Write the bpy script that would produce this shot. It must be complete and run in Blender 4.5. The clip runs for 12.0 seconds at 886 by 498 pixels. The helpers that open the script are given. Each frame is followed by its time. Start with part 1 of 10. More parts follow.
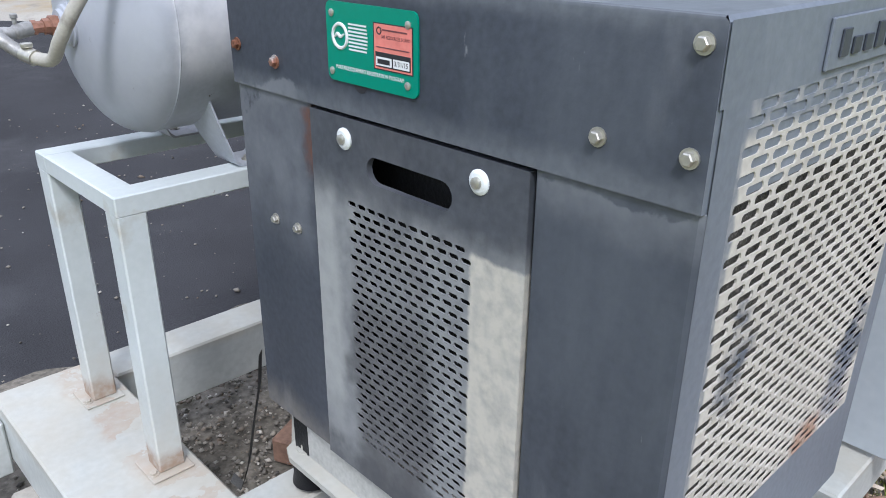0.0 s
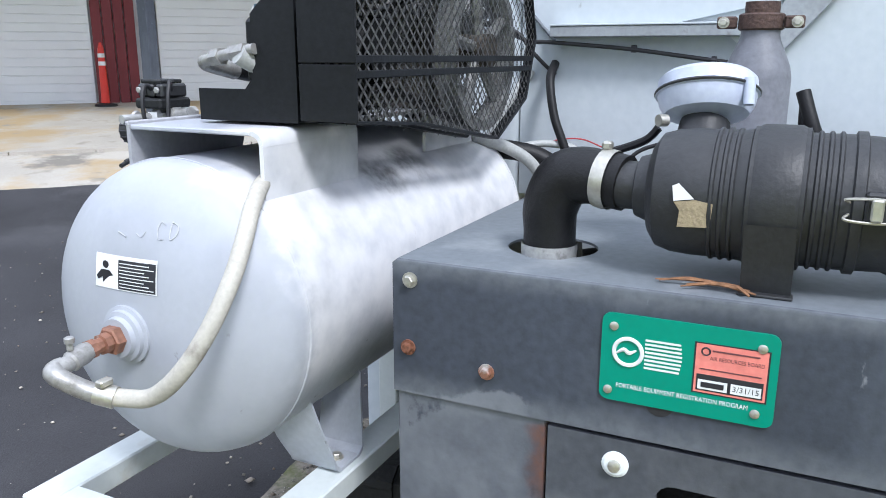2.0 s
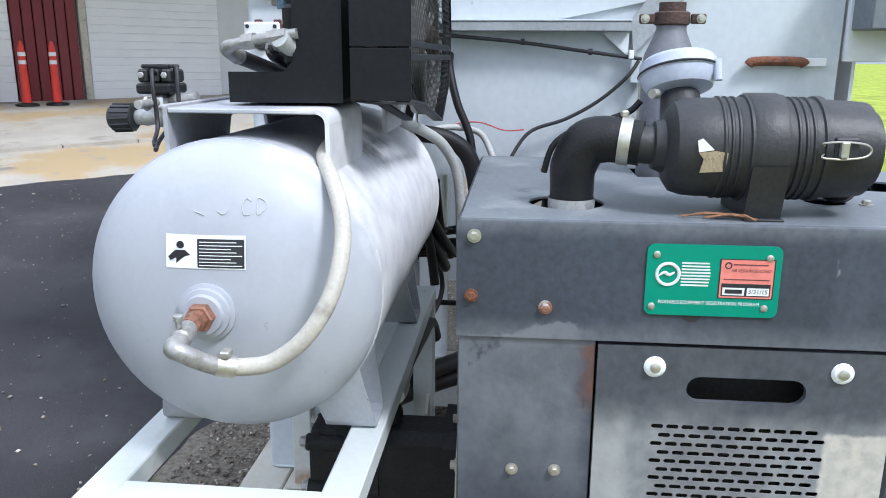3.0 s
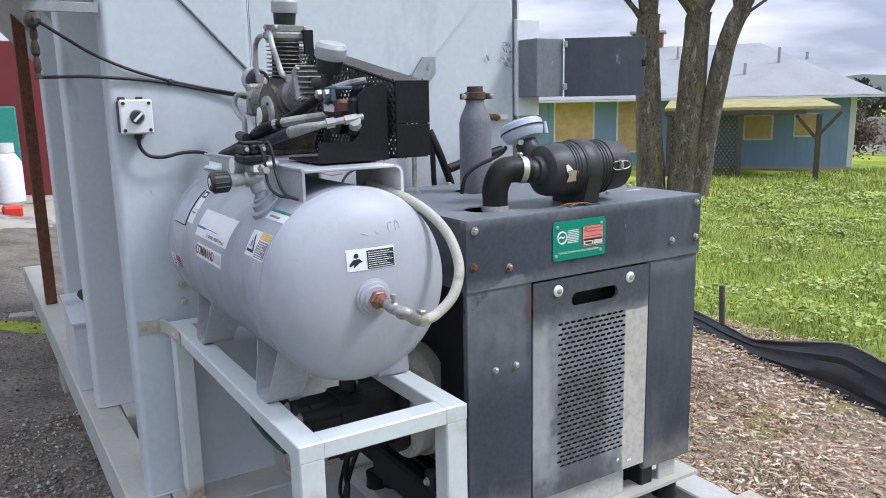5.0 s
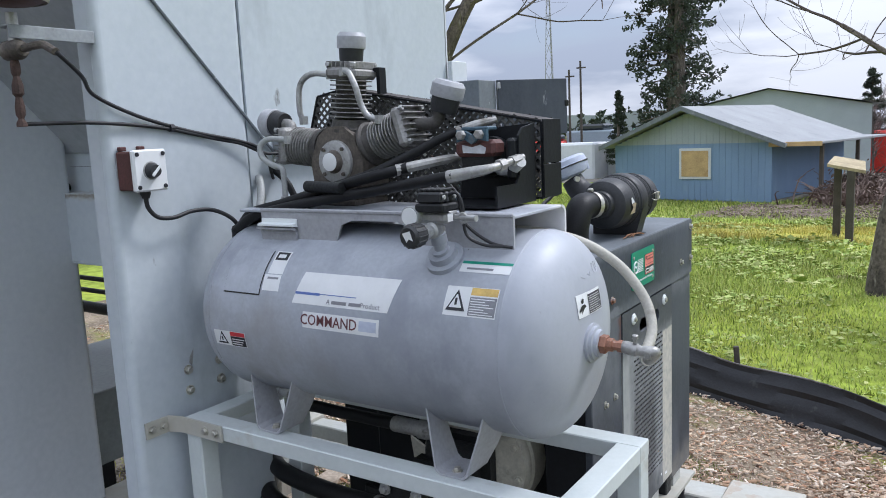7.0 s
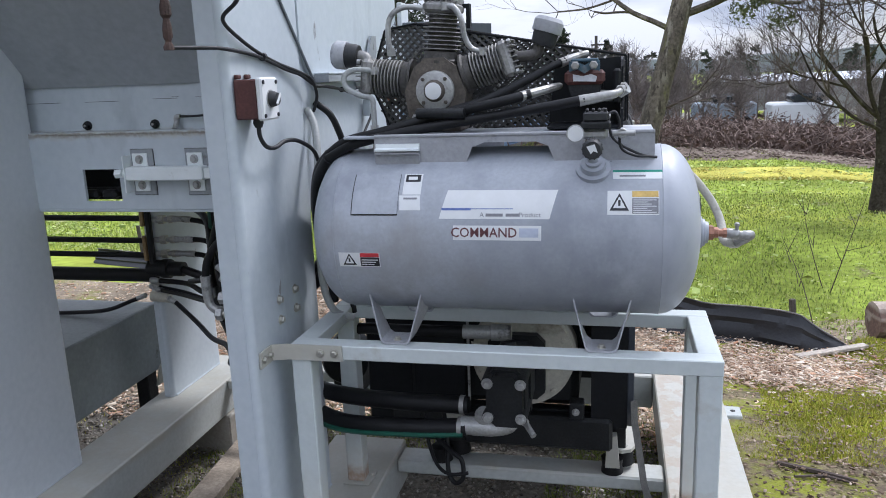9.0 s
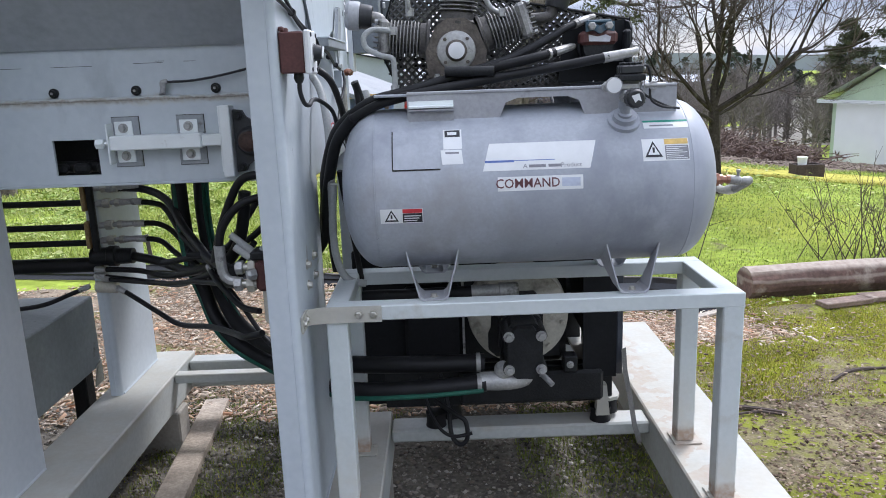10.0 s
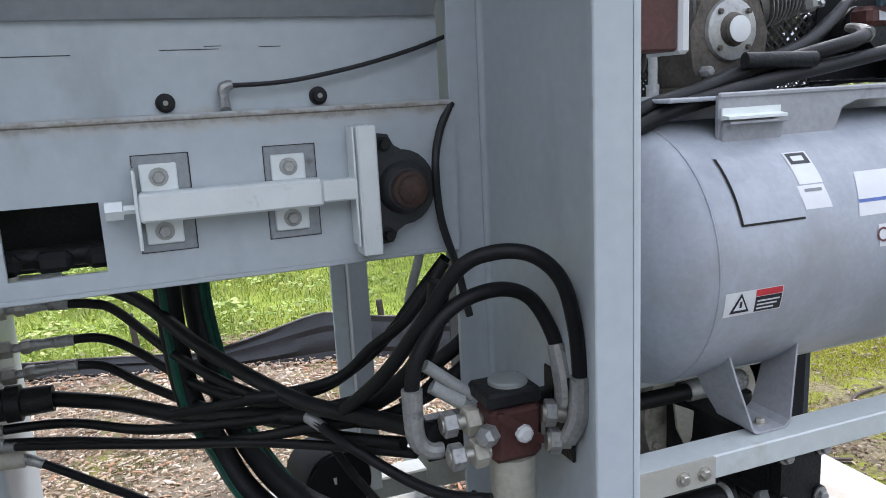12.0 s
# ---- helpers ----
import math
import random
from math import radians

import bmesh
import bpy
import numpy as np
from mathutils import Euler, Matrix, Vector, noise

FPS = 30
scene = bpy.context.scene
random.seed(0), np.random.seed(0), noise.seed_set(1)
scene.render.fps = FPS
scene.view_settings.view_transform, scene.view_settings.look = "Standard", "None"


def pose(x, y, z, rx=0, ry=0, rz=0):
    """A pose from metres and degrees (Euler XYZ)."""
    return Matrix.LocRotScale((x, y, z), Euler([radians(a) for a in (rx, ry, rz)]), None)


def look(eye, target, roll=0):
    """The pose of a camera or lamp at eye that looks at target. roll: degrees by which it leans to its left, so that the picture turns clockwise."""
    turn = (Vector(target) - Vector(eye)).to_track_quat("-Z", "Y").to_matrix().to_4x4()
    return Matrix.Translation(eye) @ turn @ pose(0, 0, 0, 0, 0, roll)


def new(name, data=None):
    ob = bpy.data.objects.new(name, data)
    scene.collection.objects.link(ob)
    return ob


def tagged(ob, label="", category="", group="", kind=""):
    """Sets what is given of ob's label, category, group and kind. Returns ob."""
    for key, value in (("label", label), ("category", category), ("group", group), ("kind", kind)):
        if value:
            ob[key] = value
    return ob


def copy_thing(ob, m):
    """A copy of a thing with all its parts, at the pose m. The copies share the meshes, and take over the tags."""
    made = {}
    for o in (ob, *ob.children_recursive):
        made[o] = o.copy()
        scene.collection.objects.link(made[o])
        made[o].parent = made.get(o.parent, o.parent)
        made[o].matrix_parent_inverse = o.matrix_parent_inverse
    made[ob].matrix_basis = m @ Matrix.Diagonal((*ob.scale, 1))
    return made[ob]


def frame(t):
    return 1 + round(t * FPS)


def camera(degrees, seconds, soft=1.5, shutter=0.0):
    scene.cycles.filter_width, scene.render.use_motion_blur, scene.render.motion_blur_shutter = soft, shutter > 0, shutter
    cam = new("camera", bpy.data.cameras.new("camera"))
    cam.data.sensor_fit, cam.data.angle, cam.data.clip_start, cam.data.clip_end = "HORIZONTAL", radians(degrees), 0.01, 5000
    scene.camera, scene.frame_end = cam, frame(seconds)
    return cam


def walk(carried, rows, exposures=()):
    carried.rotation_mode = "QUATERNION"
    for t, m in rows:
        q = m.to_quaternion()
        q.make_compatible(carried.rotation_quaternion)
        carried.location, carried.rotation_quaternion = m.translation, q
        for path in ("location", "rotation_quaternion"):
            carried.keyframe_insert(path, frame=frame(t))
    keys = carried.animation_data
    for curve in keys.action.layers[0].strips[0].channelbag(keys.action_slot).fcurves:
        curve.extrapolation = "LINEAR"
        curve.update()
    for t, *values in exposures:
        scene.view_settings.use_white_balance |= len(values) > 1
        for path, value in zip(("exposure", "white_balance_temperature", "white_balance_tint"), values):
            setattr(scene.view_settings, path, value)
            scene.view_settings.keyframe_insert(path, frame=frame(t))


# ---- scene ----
cam = camera(59.8, 12.0, 0.95)
PATH = [
    (0, (0.018, 0.012, 1.613), (1.288, 1.337, 0.82), 0.5),
    (0.5, (-0.066, 0.132, 1.678), (1.368, 1.309, 0.929), 0.7),
    (1, (-0.026, 0.347, 1.712), (1.521, 1.42, 1.037), 0.4),
    (1.5, (-0.121, 0.61, 1.766), (1.527, 1.582, 1.184), 0.2),
    (2, (-0.207, 0.839, 1.819), (1.544, 1.674, 1.333), 0.1),
    (2.5, (-0.256, 1.062, 1.787), (1.575, 1.741, 1.354), 0.6),
    (3, (-0.518, 1.29, 1.79), (1.414, 1.473, 1.309), 0.3),
    (3.2, (-0.624, 1.352, 1.803), (1.313, 1.35, 1.303), 0.6),
    (4.8, (-1.022, 2.424, 1.847), (0.696, 1.487, 1.432), -0.9),
    (5, (-1.048, 2.595, 1.873), (0.619, 1.559, 1.49), -1.2),
    (5.5, (-0.9, 2.945, 1.852), (0.622, 1.691, 1.519), -1.9),
    (6, (-0.651, 3.289, 1.91), (0.717, 1.86, 1.614), -2.6),
    (6.5, (-0.44, 3.433, 1.917), (0.794, 1.886, 1.632), -2.6),
    (6.7, (-0.294, 3.401, 1.9), (0.887, 1.813, 1.615), -2.6),
    (8.3, (0.503, 3.823, 1.92), (1.215, 1.997, 1.523), -2.2),
    (8.5, (0.59, 3.91, 1.895), (1.227, 2.061, 1.477), -2.2),
    (9, (0.852, 4.113, 1.886), (1.286, 2.212, 1.44), -2.2),
    (9.5, (1.13, 4.307, 1.829), (1.354, 2.371, 1.377), -1.9),
    (10, (1.467, 4.25, 1.767), (1.467, 2.301, 1.32), -2.1),
    (10.5, (1.831, 3.991, 1.744), (1.61, 2.051, 1.312), -2.5),
    (11, (2.218, 3.748, 1.756), (1.784, 1.843, 1.328), -3.3),
    (11.5, (2.422, 3.441, 1.755), (1.814, 1.583, 1.331), -3.8),
    (12, (2.532, 3.024, 1.741), (1.843, 1.19, 1.338), -2.9),
]
walk(cam, [(t, look(eye, target, roll)) for t, eye, target, roll in PATH],
     exposures=[(0, 0.50, 5800, 14), (1.0, 0.8, 5820, 14), (2.5, 0.86, 5830, 12), (3.2, 0.80, 5830, 12), (5.0, 0.48, 5900, 15), (6.5, 0.36, 5900, 13), (8.5, 0.42, 5860, 14), (10.0, 0.66, 5880, 15), (11.0, 0.73, 5950, 14), (11.5, 0.77, 5970, 14), (12, 0.92, 6000, 14)])

# ---- light ----
world = bpy.data.worlds.new("overcast_sky")
scene.world = world
world.use_nodes = True
wn, wl = world.node_tree.nodes, world.node_tree.links
wn.clear()
sky = wn.new("ShaderNodeTexSky")
sky.sky_type = "NISHITA"
sky.sun_disc = False
sky.sun_elevation, sky.sun_rotation = radians(50), radians(218.9)
sky.air_density, sky.dust_density = 1.0, 1.5
coords = wn.new("ShaderNodeTexCoord")
stretch = wn.new("ShaderNodeMapping")
stretch.inputs["Scale"].default_value = (1.0, 1.0, 4.2)
wl.new(coords.outputs["Generated"], stretch.inputs["Vector"])
cloud = wn.new("ShaderNodeTexNoise")
cloud.inputs["Scale"].default_value, cloud.inputs["Detail"].default_value = 2.6, 7.0
cloud.inputs["Roughness"].default_value = 0.56
wl.new(stretch.outputs["Vector"], cloud.inputs["Vector"])
cover = wn.new("ShaderNodeValToRGB")
cover.color_ramp.elements[0].position, cover.color_ramp.elements[0].color = 0.33, (0.6, 0.6, 0.6, 1)
cover.color_ramp.elements[1].position, cover.color_ramp.elements[1].color = 0.50, (1, 1, 1, 1)
wl.new(cloud.outputs["Fac"], cover.inputs["Fac"])
cloud_tone = wn.new("ShaderNodeValToRGB")
cloud_tone.color_ramp.elements[0].position, cloud_tone.color_ramp.elements[0].color = 0.40, (5.6, 6.2, 7.3, 1)
cloud_tone.color_ramp.elements[1].position, cloud_tone.color_ramp.elements[1].color = 0.60, (11.2, 11.4, 11.8, 1)
shade = wn.new("ShaderNodeTexNoise")
shade.inputs["Scale"].default_value, shade.inputs["Detail"].default_value = 3.4, 6.0
wl.new(stretch.outputs["Vector"], shade.inputs["Vector"])
wl.new(shade.outputs["Fac"], cloud_tone.inputs["Fac"])
blend = wn.new("ShaderNodeMix")
blend.data_type = "RGBA"
wl.new(cover.outputs["Color"], blend.inputs["Factor"])
wl.new(sky.outputs["Color"], blend.inputs["A"])
# an overcast sky is brighter towards the zenith than at the horizon
height = wn.new("ShaderNodeSeparateXYZ")
wl.new(coords.outputs["Generated"], height.inputs["Vector"])
climb = wn.new("ShaderNodeMapRange")
climb.inputs["From Min"].default_value, climb.inputs["From Max"].default_value = 0.0, 0.65
climb.inputs["To Min"].default_value, climb.inputs["To Max"].default_value = 0.56, 1.25
wl.new(height.outputs["Z"], climb.inputs["Value"])
dome = wn.new("ShaderNodeVectorMath")
dome.operation = "SCALE"
wl.new(cloud_tone.outputs["Color"], dome.inputs[0])
wl.new(climb.outputs["Result"], dome.inputs["Scale"])
wl.new(dome.outputs["Vector"], blend.inputs["B"])
background = wn.new("ShaderNodeBackground")
background.inputs["Strength"].default_value = 0.10
wl.new(blend.outputs["Result"], background.inputs["Color"])
sky_out = wn.new("ShaderNodeOutputWorld")
wl.new(background.outputs["Background"], sky_out.inputs["Surface"])

sun_light = bpy.data.lights.new("sun", "SUN")
sun_light.energy, sun_light.angle, sun_light.color = 2.0, radians(12), (1.0, 0.97, 0.92)
sun = new("sun", sun_light)
sun.matrix_world = look((-4.2, -5.2, 8), (0, 0, 0))

# ---- mesh building ----


class Shape:
    """Collects vertices and faces of one mesh."""

    def __init__(self):
        self.v, self.f = [], []

    def add(self, verts, faces):
        n = len(self.v)
        self.v += [tuple(p) for p in verts]
        self.f += [tuple(i + n for i in f) for f in faces]
        return self

    def box(self, lo, hi, c=0.004):
        """A box with chamfered edges."""
        (x0, y0, z0), (x1, y1, z1) = [(min(a, b)) for a, b in zip(lo, hi)], [(max(a, b)) for a, b in zip(lo, hi)]
        c = min(c, (x1 - x0) * 0.3, (y1 - y0) * 0.3, (z1 - z0) * 0.3)
        if c <= 0:
            v = [(x, y, z) for x in (x0, x1) for y in (y0, y1) for z in (z0, z1)]
            return self.add(v, [(0, 1, 3, 2), (4, 6, 7, 5), (0, 4, 5, 1), (2, 3, 7, 6), (0, 2, 6, 4), (1, 5, 7, 3)])
        v, idx = [], {}
        for i, (x, sx) in enumerate(((x0, 1), (x1, -1))):
            for j, (y, sy) in enumerate(((y0, 1), (y1, -1))):
                for k, (z, sz) in enumerate(((z0, 1), (z1, -1))):
                    idx[i, j, k] = len(v)
                    v += [(x, y + sy * c, z + sz * c), (x + sx * c, y, z + sz * c), (x + sx * c, y + sy * c, z)]
        f = []
        for i in (0, 1):
            a = [idx[i, 0, 0], idx[i, 1, 0], idx[i, 1, 1], idx[i, 0, 1]]
            f.append(tuple(a) if i else tuple(reversed(a)))
            a = [idx[0, i, 0] + 1, idx[1, i, 0] + 1, idx[1, i, 1] + 1, idx[0, i, 1] + 1]
            f.append(tuple(reversed(a)) if i else tuple(a))
            a = [idx[0, 0, i] + 2, idx[1, 0, i] + 2, idx[1, 1, i] + 2, idx[0, 1, i] + 2]
            f.append(tuple(a) if i else tuple(reversed(a)))
        for i in (0, 1):
            for j in (0, 1):
                a, b = idx[i, j, 0], idx[i, j, 1]
                f.append((a, b, b + 1, a + 1) if i == j else (a + 1, b + 1, b, a))
                a, b = idx[i, 0, j], idx[i, 1, j]
                f.append((a + 2, b + 2, b, a) if i == j else (a, b, b + 2, a + 2))
                a, b = idx[0, i, j], idx[1, i, j]
                f.append((a + 1, b + 1, b + 2, a + 2) if i == j else (a + 2, b + 2, b + 1, a + 1))
        for (i, j, k), a in idx.items():
            f.append((a, a + 1, a + 2) if (i + j + k) % 2 == 0 else (a + 2, a + 1, a))
        return self.add(v, f)

    def slab(self, lo, hi, m, c=0.004):
        """A chamfered box moved by the matrix m."""
        other = Shape().box(lo, hi, c)
        return self.add([m @ Vector(p) for p in other.v], other.f)

    def rod(self, p0, p1, r0, r1=None, n=16, ends=True):
        return self.turn([(0, r0), (1, r0 if r1 is None else r1)], p0, p1, n, ends)

    def turn(self, profile, p0, p1, n=24, ends=True):
        """A turned body along p0 to p1: profile rows (fraction of the way, radius)."""
        p0, p1 = Vector(p0), Vector(p1)
        d = p1 - p0
        q = d.to_track_quat("Z", "Y").to_matrix()
        a, b = q @ Vector((1, 0, 0)), q @ Vector((0, 1, 0))
        v, f = [], []
        for t, r in profile:
            for i in range(n):
                w = 2 * math.pi * i / n
                v.append(p0 + d * t + a * (r * math.cos(w)) + b * (r * math.sin(w)))
        for k in range(len(profile) - 1):
            for i in range(n):
                j = (i + 1) % n
                f.append((k * n + i, k * n + j, (k + 1) * n + j, (k + 1) * n + i))
        if ends:
            f.append(tuple(reversed(range(n))))
            f.append(tuple(range((len(profile) - 1) * n, len(profile) * n)))
        return self.add(v, f)

    def hose(self, points, r, n=10, smooth=8):
        """A round hose along a smooth line through the points; r may be a list of radii at the points."""
        pts, radii = spline(points, smooth, r)
        v, f = [], []
        side = None
        for i, p in enumerate(pts):
            d = (pts[min(i + 1, len(pts) - 1)] - pts[max(i - 1, 0)]).normalized()
            if side is None:
                side = d.orthogonal().normalized()
            side = (side - d * side.dot(d)).normalized()
            up = d.cross(side)
            for k in range(n):
                w = 2 * math.pi * k / n
                v.append(p + (side * math.cos(w) + up * math.sin(w)) * radii[i])
        for i in range(len(pts) - 1):
            for k in range(n):
                j = (k + 1) % n
                f.append((i * n + k, i * n + j, (i + 1) * n + j, (i + 1) * n + k))
        f.append(tuple(reversed(range(n))))
        f.append(tuple(range((len(pts) - 1) * n, len(pts) * n)))
        return self.add(v, f)

    def prism(self, poly, axis, a, b):
        """A polygon of the other two axes, drawn out along axis from a to b."""
        at = {"x": lambda u, w, d: (d, u, w), "y": lambda u, w, d: (u, d, w), "z": lambda u, w, d: (u, w, d)}[axis]
        n = len(poly)
        v = [at(u, w, a) for u, w in poly] + [at(u, w, b) for u, w in poly]
        f = [tuple(range(n)), tuple(range(n, 2 * n))]
        f += [(i, (i + 1) % n, n + (i + 1) % n, n + i) for i in range(n)]
        return self.add(v, f)

    def bolt(self, p, d, r=0.009, h=0.008, washer=True):
        p, d = Vector(p), Vector(d).normalized()
        if washer:
            self.rod(p, p + d * h * 0.3, r * 1.45, None, 14)
        self.turn([(0, r), (0.8, r), (1, r * 0.8)], p + d * h * 0.28, p + d * h * 1.3, 6)
        return self

    def ring(self, centre, axis, r, tube, n=28, m=8):
        c, d = Vector(centre), Vector(axis).normalized()
        a = d.orthogonal().normalized()
        b = d.cross(a)
        v, f = [], []
        for i in range(n):
            w = 2 * math.pi * i / n
            o = a * math.cos(w) + b * math.sin(w)
            for k in range(m):
                u = 2 * math.pi * k / m
                v.append(c + o * (r + tube * math.cos(u)) + d * (tube * math.sin(u)))
        for i in range(n):
            for k in range(m):
                f.append((i * m + k, ((i + 1) % n) * m + k, ((i + 1) % n) * m + (k + 1) % m, i * m + (k + 1) % m))
        return self.add(v, f)

    def mesh(self, name, fix=True):
        me = bpy.data.meshes.new(name)
        me.from_pydata(self.v, [], self.f)
        if fix:
            bm = bmesh.new()
            bm.from_mesh(me)
            bmesh.ops.recalc_face_normals(bm, faces=bm.faces)
            bm.to_mesh(me)
            bm.free()
        me.polygons.foreach_set("use_smooth", [True] * len(me.polygons))
        me.set_sharp_from_angle(angle=radians(32))
        return me


def spline(points, steps, r):
    pts = [Vector(p) for p in points]
    rad = list(r) if isinstance(r, (list, tuple)) else [r] * len(pts)
    out, rr = [], []
    for i in range(len(pts) - 1):
        p0, p1, p2, p3 = pts[max(i - 1, 0)], pts[i], pts[i + 1], pts[min(i + 2, len(pts) - 1)]
        for s in range(steps):
            t = s / steps
            out.append(0.5 * ((2 * p1) + (p2 - p0) * t + (2 * p0 - 5 * p1 + 4 * p2 - p3) * t * t + (3 * p1 - p0 - 3 * p2 + p3) * t ** 3))
            rr.append(rad[i] * (1 - t) + rad[i + 1] * t)
    return out + [pts[-1]], rr + [rad[-1]]


def thing(name, label, category, group="", kind="", at=(0, 0, 0)):
    ob = new(name)
    ob.location = at
    ob.empty_display_size = 0.1
    return tagged(ob, label, category, group, kind)


def attach(ob, parent):
    """Puts ob under parent, with its mesh still in the coordinates of the place."""
    if parent is not None:
        ob.parent = parent
        offset, p = Vector((0, 0, 0)), parent
        while p is not None:
            offset += p.location
            p = p.parent
        ob.location = -offset
    return ob


def part(name, shape, material, parent=None, label="", fix=True):
    """One mesh object, under a thing or a part."""
    ob = new(name, shape.mesh(name, fix))
    ob.data.materials.append(material)
    return tagged(attach(ob, parent), label)


def solo(name, shape, material, label, category="", group="", kind="", fix=True):
    """A thing made of one mesh."""
    return tagged(part(name, shape, material, None, "", fix), label, category, group, kind)


def writing(name, text, size, m, material, parent, label="", depth=0.0006, wide=1.0, bold=0.0):
    """Raised letters as a mesh, lying in the plane of m."""
    cu = bpy.data.curves.new(name, "FONT")
    cu.body, cu.size, cu.align_x, cu.align_y, cu.extrude = text, size, "CENTER", "CENTER", depth
    cu.resolution_u = 2
    cu.offset = bold * size
    tmp = bpy.data.objects.new(name, cu)
    me = bpy.data.meshes.new_from_object(tmp)
    bpy.data.objects.remove(tmp)
    me.transform(m @ Matrix.Diagonal((wide, 1, 1, 1)))
    me.materials.clear()
    me.materials.append(material)
    return tagged(attach(new(name, me), parent), label)


def facing(point, right, up):
    """The matrix of a plane at point, with its x along right and its y along up."""
    r, u = Vector(right).normalized(), Vector(up).normalized()
    m = Matrix((r, u, r.cross(u))).transposed().to_4x4()
    m.translation = point
    return m


# ---- materials ----


def paint(name, colour, rough=0.5, metal=0.0, var=0.12, scale=6.0, grain=60.0, bump=0.05, marks=(), spec=0.5, coat=0.0, streak=1.0):
    """A surface with variation at two scales; marks: rows of (colour, noise scale, threshold, softness, roughness)."""
    ma = bpy.data.materials.new(name)
    ma.use_nodes = True
    nt = ma.node_tree
    n, ln = nt.nodes, nt.links
    bsdf = n["Principled BSDF"]
    tc = n.new("ShaderNodeTexCoord")
    mp = n.new("ShaderNodeMapping")
    mp.inputs["Scale"].default_value = (1, 1, 1 / streak)
    ln.new(tc.outputs["Object"], mp.inputs["Vector"])
    big = n.new("ShaderNodeTexNoise")
    big.inputs["Scale"].default_value, big.inputs["Detail"].default_value = scale, 6
    ln.new(mp.outputs["Vector"], big.inputs["Vector"])
    fine = n.new("ShaderNodeTexNoise")
    fine.inputs["Scale"].default_value, fine.inputs["Detail"].default_value = grain, 4
    ln.new(tc.outputs["Object"], fine.inputs["Vector"])
    ramp = n.new("ShaderNodeValToRGB")
    e = ramp.color_ramp.elements
    e[0].position, e[1].position = 0.3, 0.7
    e[0].color = (*[c * (1 - var) for c in colour], 1)
    e[1].color = (*[min(1, c * (1 + var)) for c in colour], 1)
    ln.new(big.outputs["Fac"], ramp.inputs["Fac"])
    mix = n.new("ShaderNodeMix")
    mix.data_type, mix.blend_type = "RGBA", "OVERLAY"
    mix.inputs["Factor"].default_value = min(1.0, var * 2.2)
    ln.new(ramp.outputs["Color"], mix.inputs["A"])
    ln.new(fine.outputs["Fac"], mix.inputs["B"])
    colour_out = mix.outputs["Result"]
    rough_out = None
    for k, (mc, ms, th, so, mr) in enumerate(marks):
        nz = n.new("ShaderNodeTexNoise")
        nz.inputs["Scale"].default_value, nz.inputs["Detail"].default_value, nz.inputs["Roughness"].default_value = ms, 9, 0.62
        off = n.new("ShaderNodeMapping")
        off.inputs["Location"].default_value = (3.7 * (k + 1), 1.3 * k, 5.1)
        off.inputs["Scale"].default_value = (1, 1, 1 / streak)
        ln.new(tc.outputs["Object"], off.inputs["Vector"])
        ln.new(off.outputs["Vector"], nz.inputs["Vector"])
        mr_ = n.new("ShaderNodeMapRange")
        mr_.inputs["From Min"].default_value, mr_.inputs["From Max"].default_value = th, th + so
        ln.new(nz.outputs["Fac"], mr_.inputs["Value"])
        m2 = n.new("ShaderNodeMix")
        m2.data_type = "RGBA"
        m2.inputs["B"].default_value = (*mc, 1)
        ln.new(mr_.outputs["Result"], m2.inputs["Factor"])
        ln.new(colour_out, m2.inputs["A"])
        colour_out = m2.outputs["Result"]
        m3 = n.new("ShaderNodeMix")
        m3.inputs["B"].default_value = mr
        if rough_out is None:
            m3.inputs["A"].default_value = rough
        else:
            ln.new(rough_out, m3.inputs["A"])
        ln.new(mr_.outputs["Result"], m3.inputs["Factor"])
        rough_out = m3.outputs["Result"]
    ln.new(colour_out, bsdf.inputs["Base Color"])
    if rough_out is not None:
        ln.new(rough_out, bsdf.inputs["Roughness"])
    bsdf.inputs["Roughness"].default_value = rough
    bsdf.inputs["Metallic"].default_value = metal
    bsdf.inputs["Specular IOR Level"].default_value = spec
    bsdf.inputs["Coat Weight"].default_value = coat
    if bump:
        bu = n.new("ShaderNodeBump")
        bu.inputs["Strength"].default_value, bu.inputs["Distance"].default_value = min(1.0, bump * 4), 0.004
        add = n.new("ShaderNodeMath")
        ln.new(big.outputs["Fac"], add.inputs[0])
        ln.new(fine.outputs["Fac"], add.inputs[1])
        ln.new(add.outputs["Value"], bu.inputs["Height"])
        ln.new(bu.outputs["Normal"], bsdf.inputs["Normal"])
    return ma


DIRT, RUST, CHIP = (0.09, 0.075, 0.06), (0.16, 0.055, 0.025), (0.5, 0.5, 0.48)
M_PANEL = paint("pale_grey_paint", (0.50, 0.545, 0.575), 0.42, 0, 0.05, 1.4, 40, 0.02, [((0.30, 0.33, 0.35), 3.0, 0.58, 0.25, 0.5), (DIRT, 9.0, 0.70, 0.08, 0.8), ((0.20, 0.19, 0.17), 40.0, 0.74, 0.03, 0.8)], streak=2.5)
# Copy of the panel paint, lightened to lift parts that stand in shade.
M_PANEL_LIFTED = paint("lifted_panel_paint", (0.60, 0.63, 0.65), 0.45, 0, 0.07, 1.8, 40, 0.03, [((0.2, 0.21, 0.21), 3.0, 0.6, 0.2, 0.6), (DIRT, 8.0, 0.70, 0.1, 0.8)], streak=2.5)
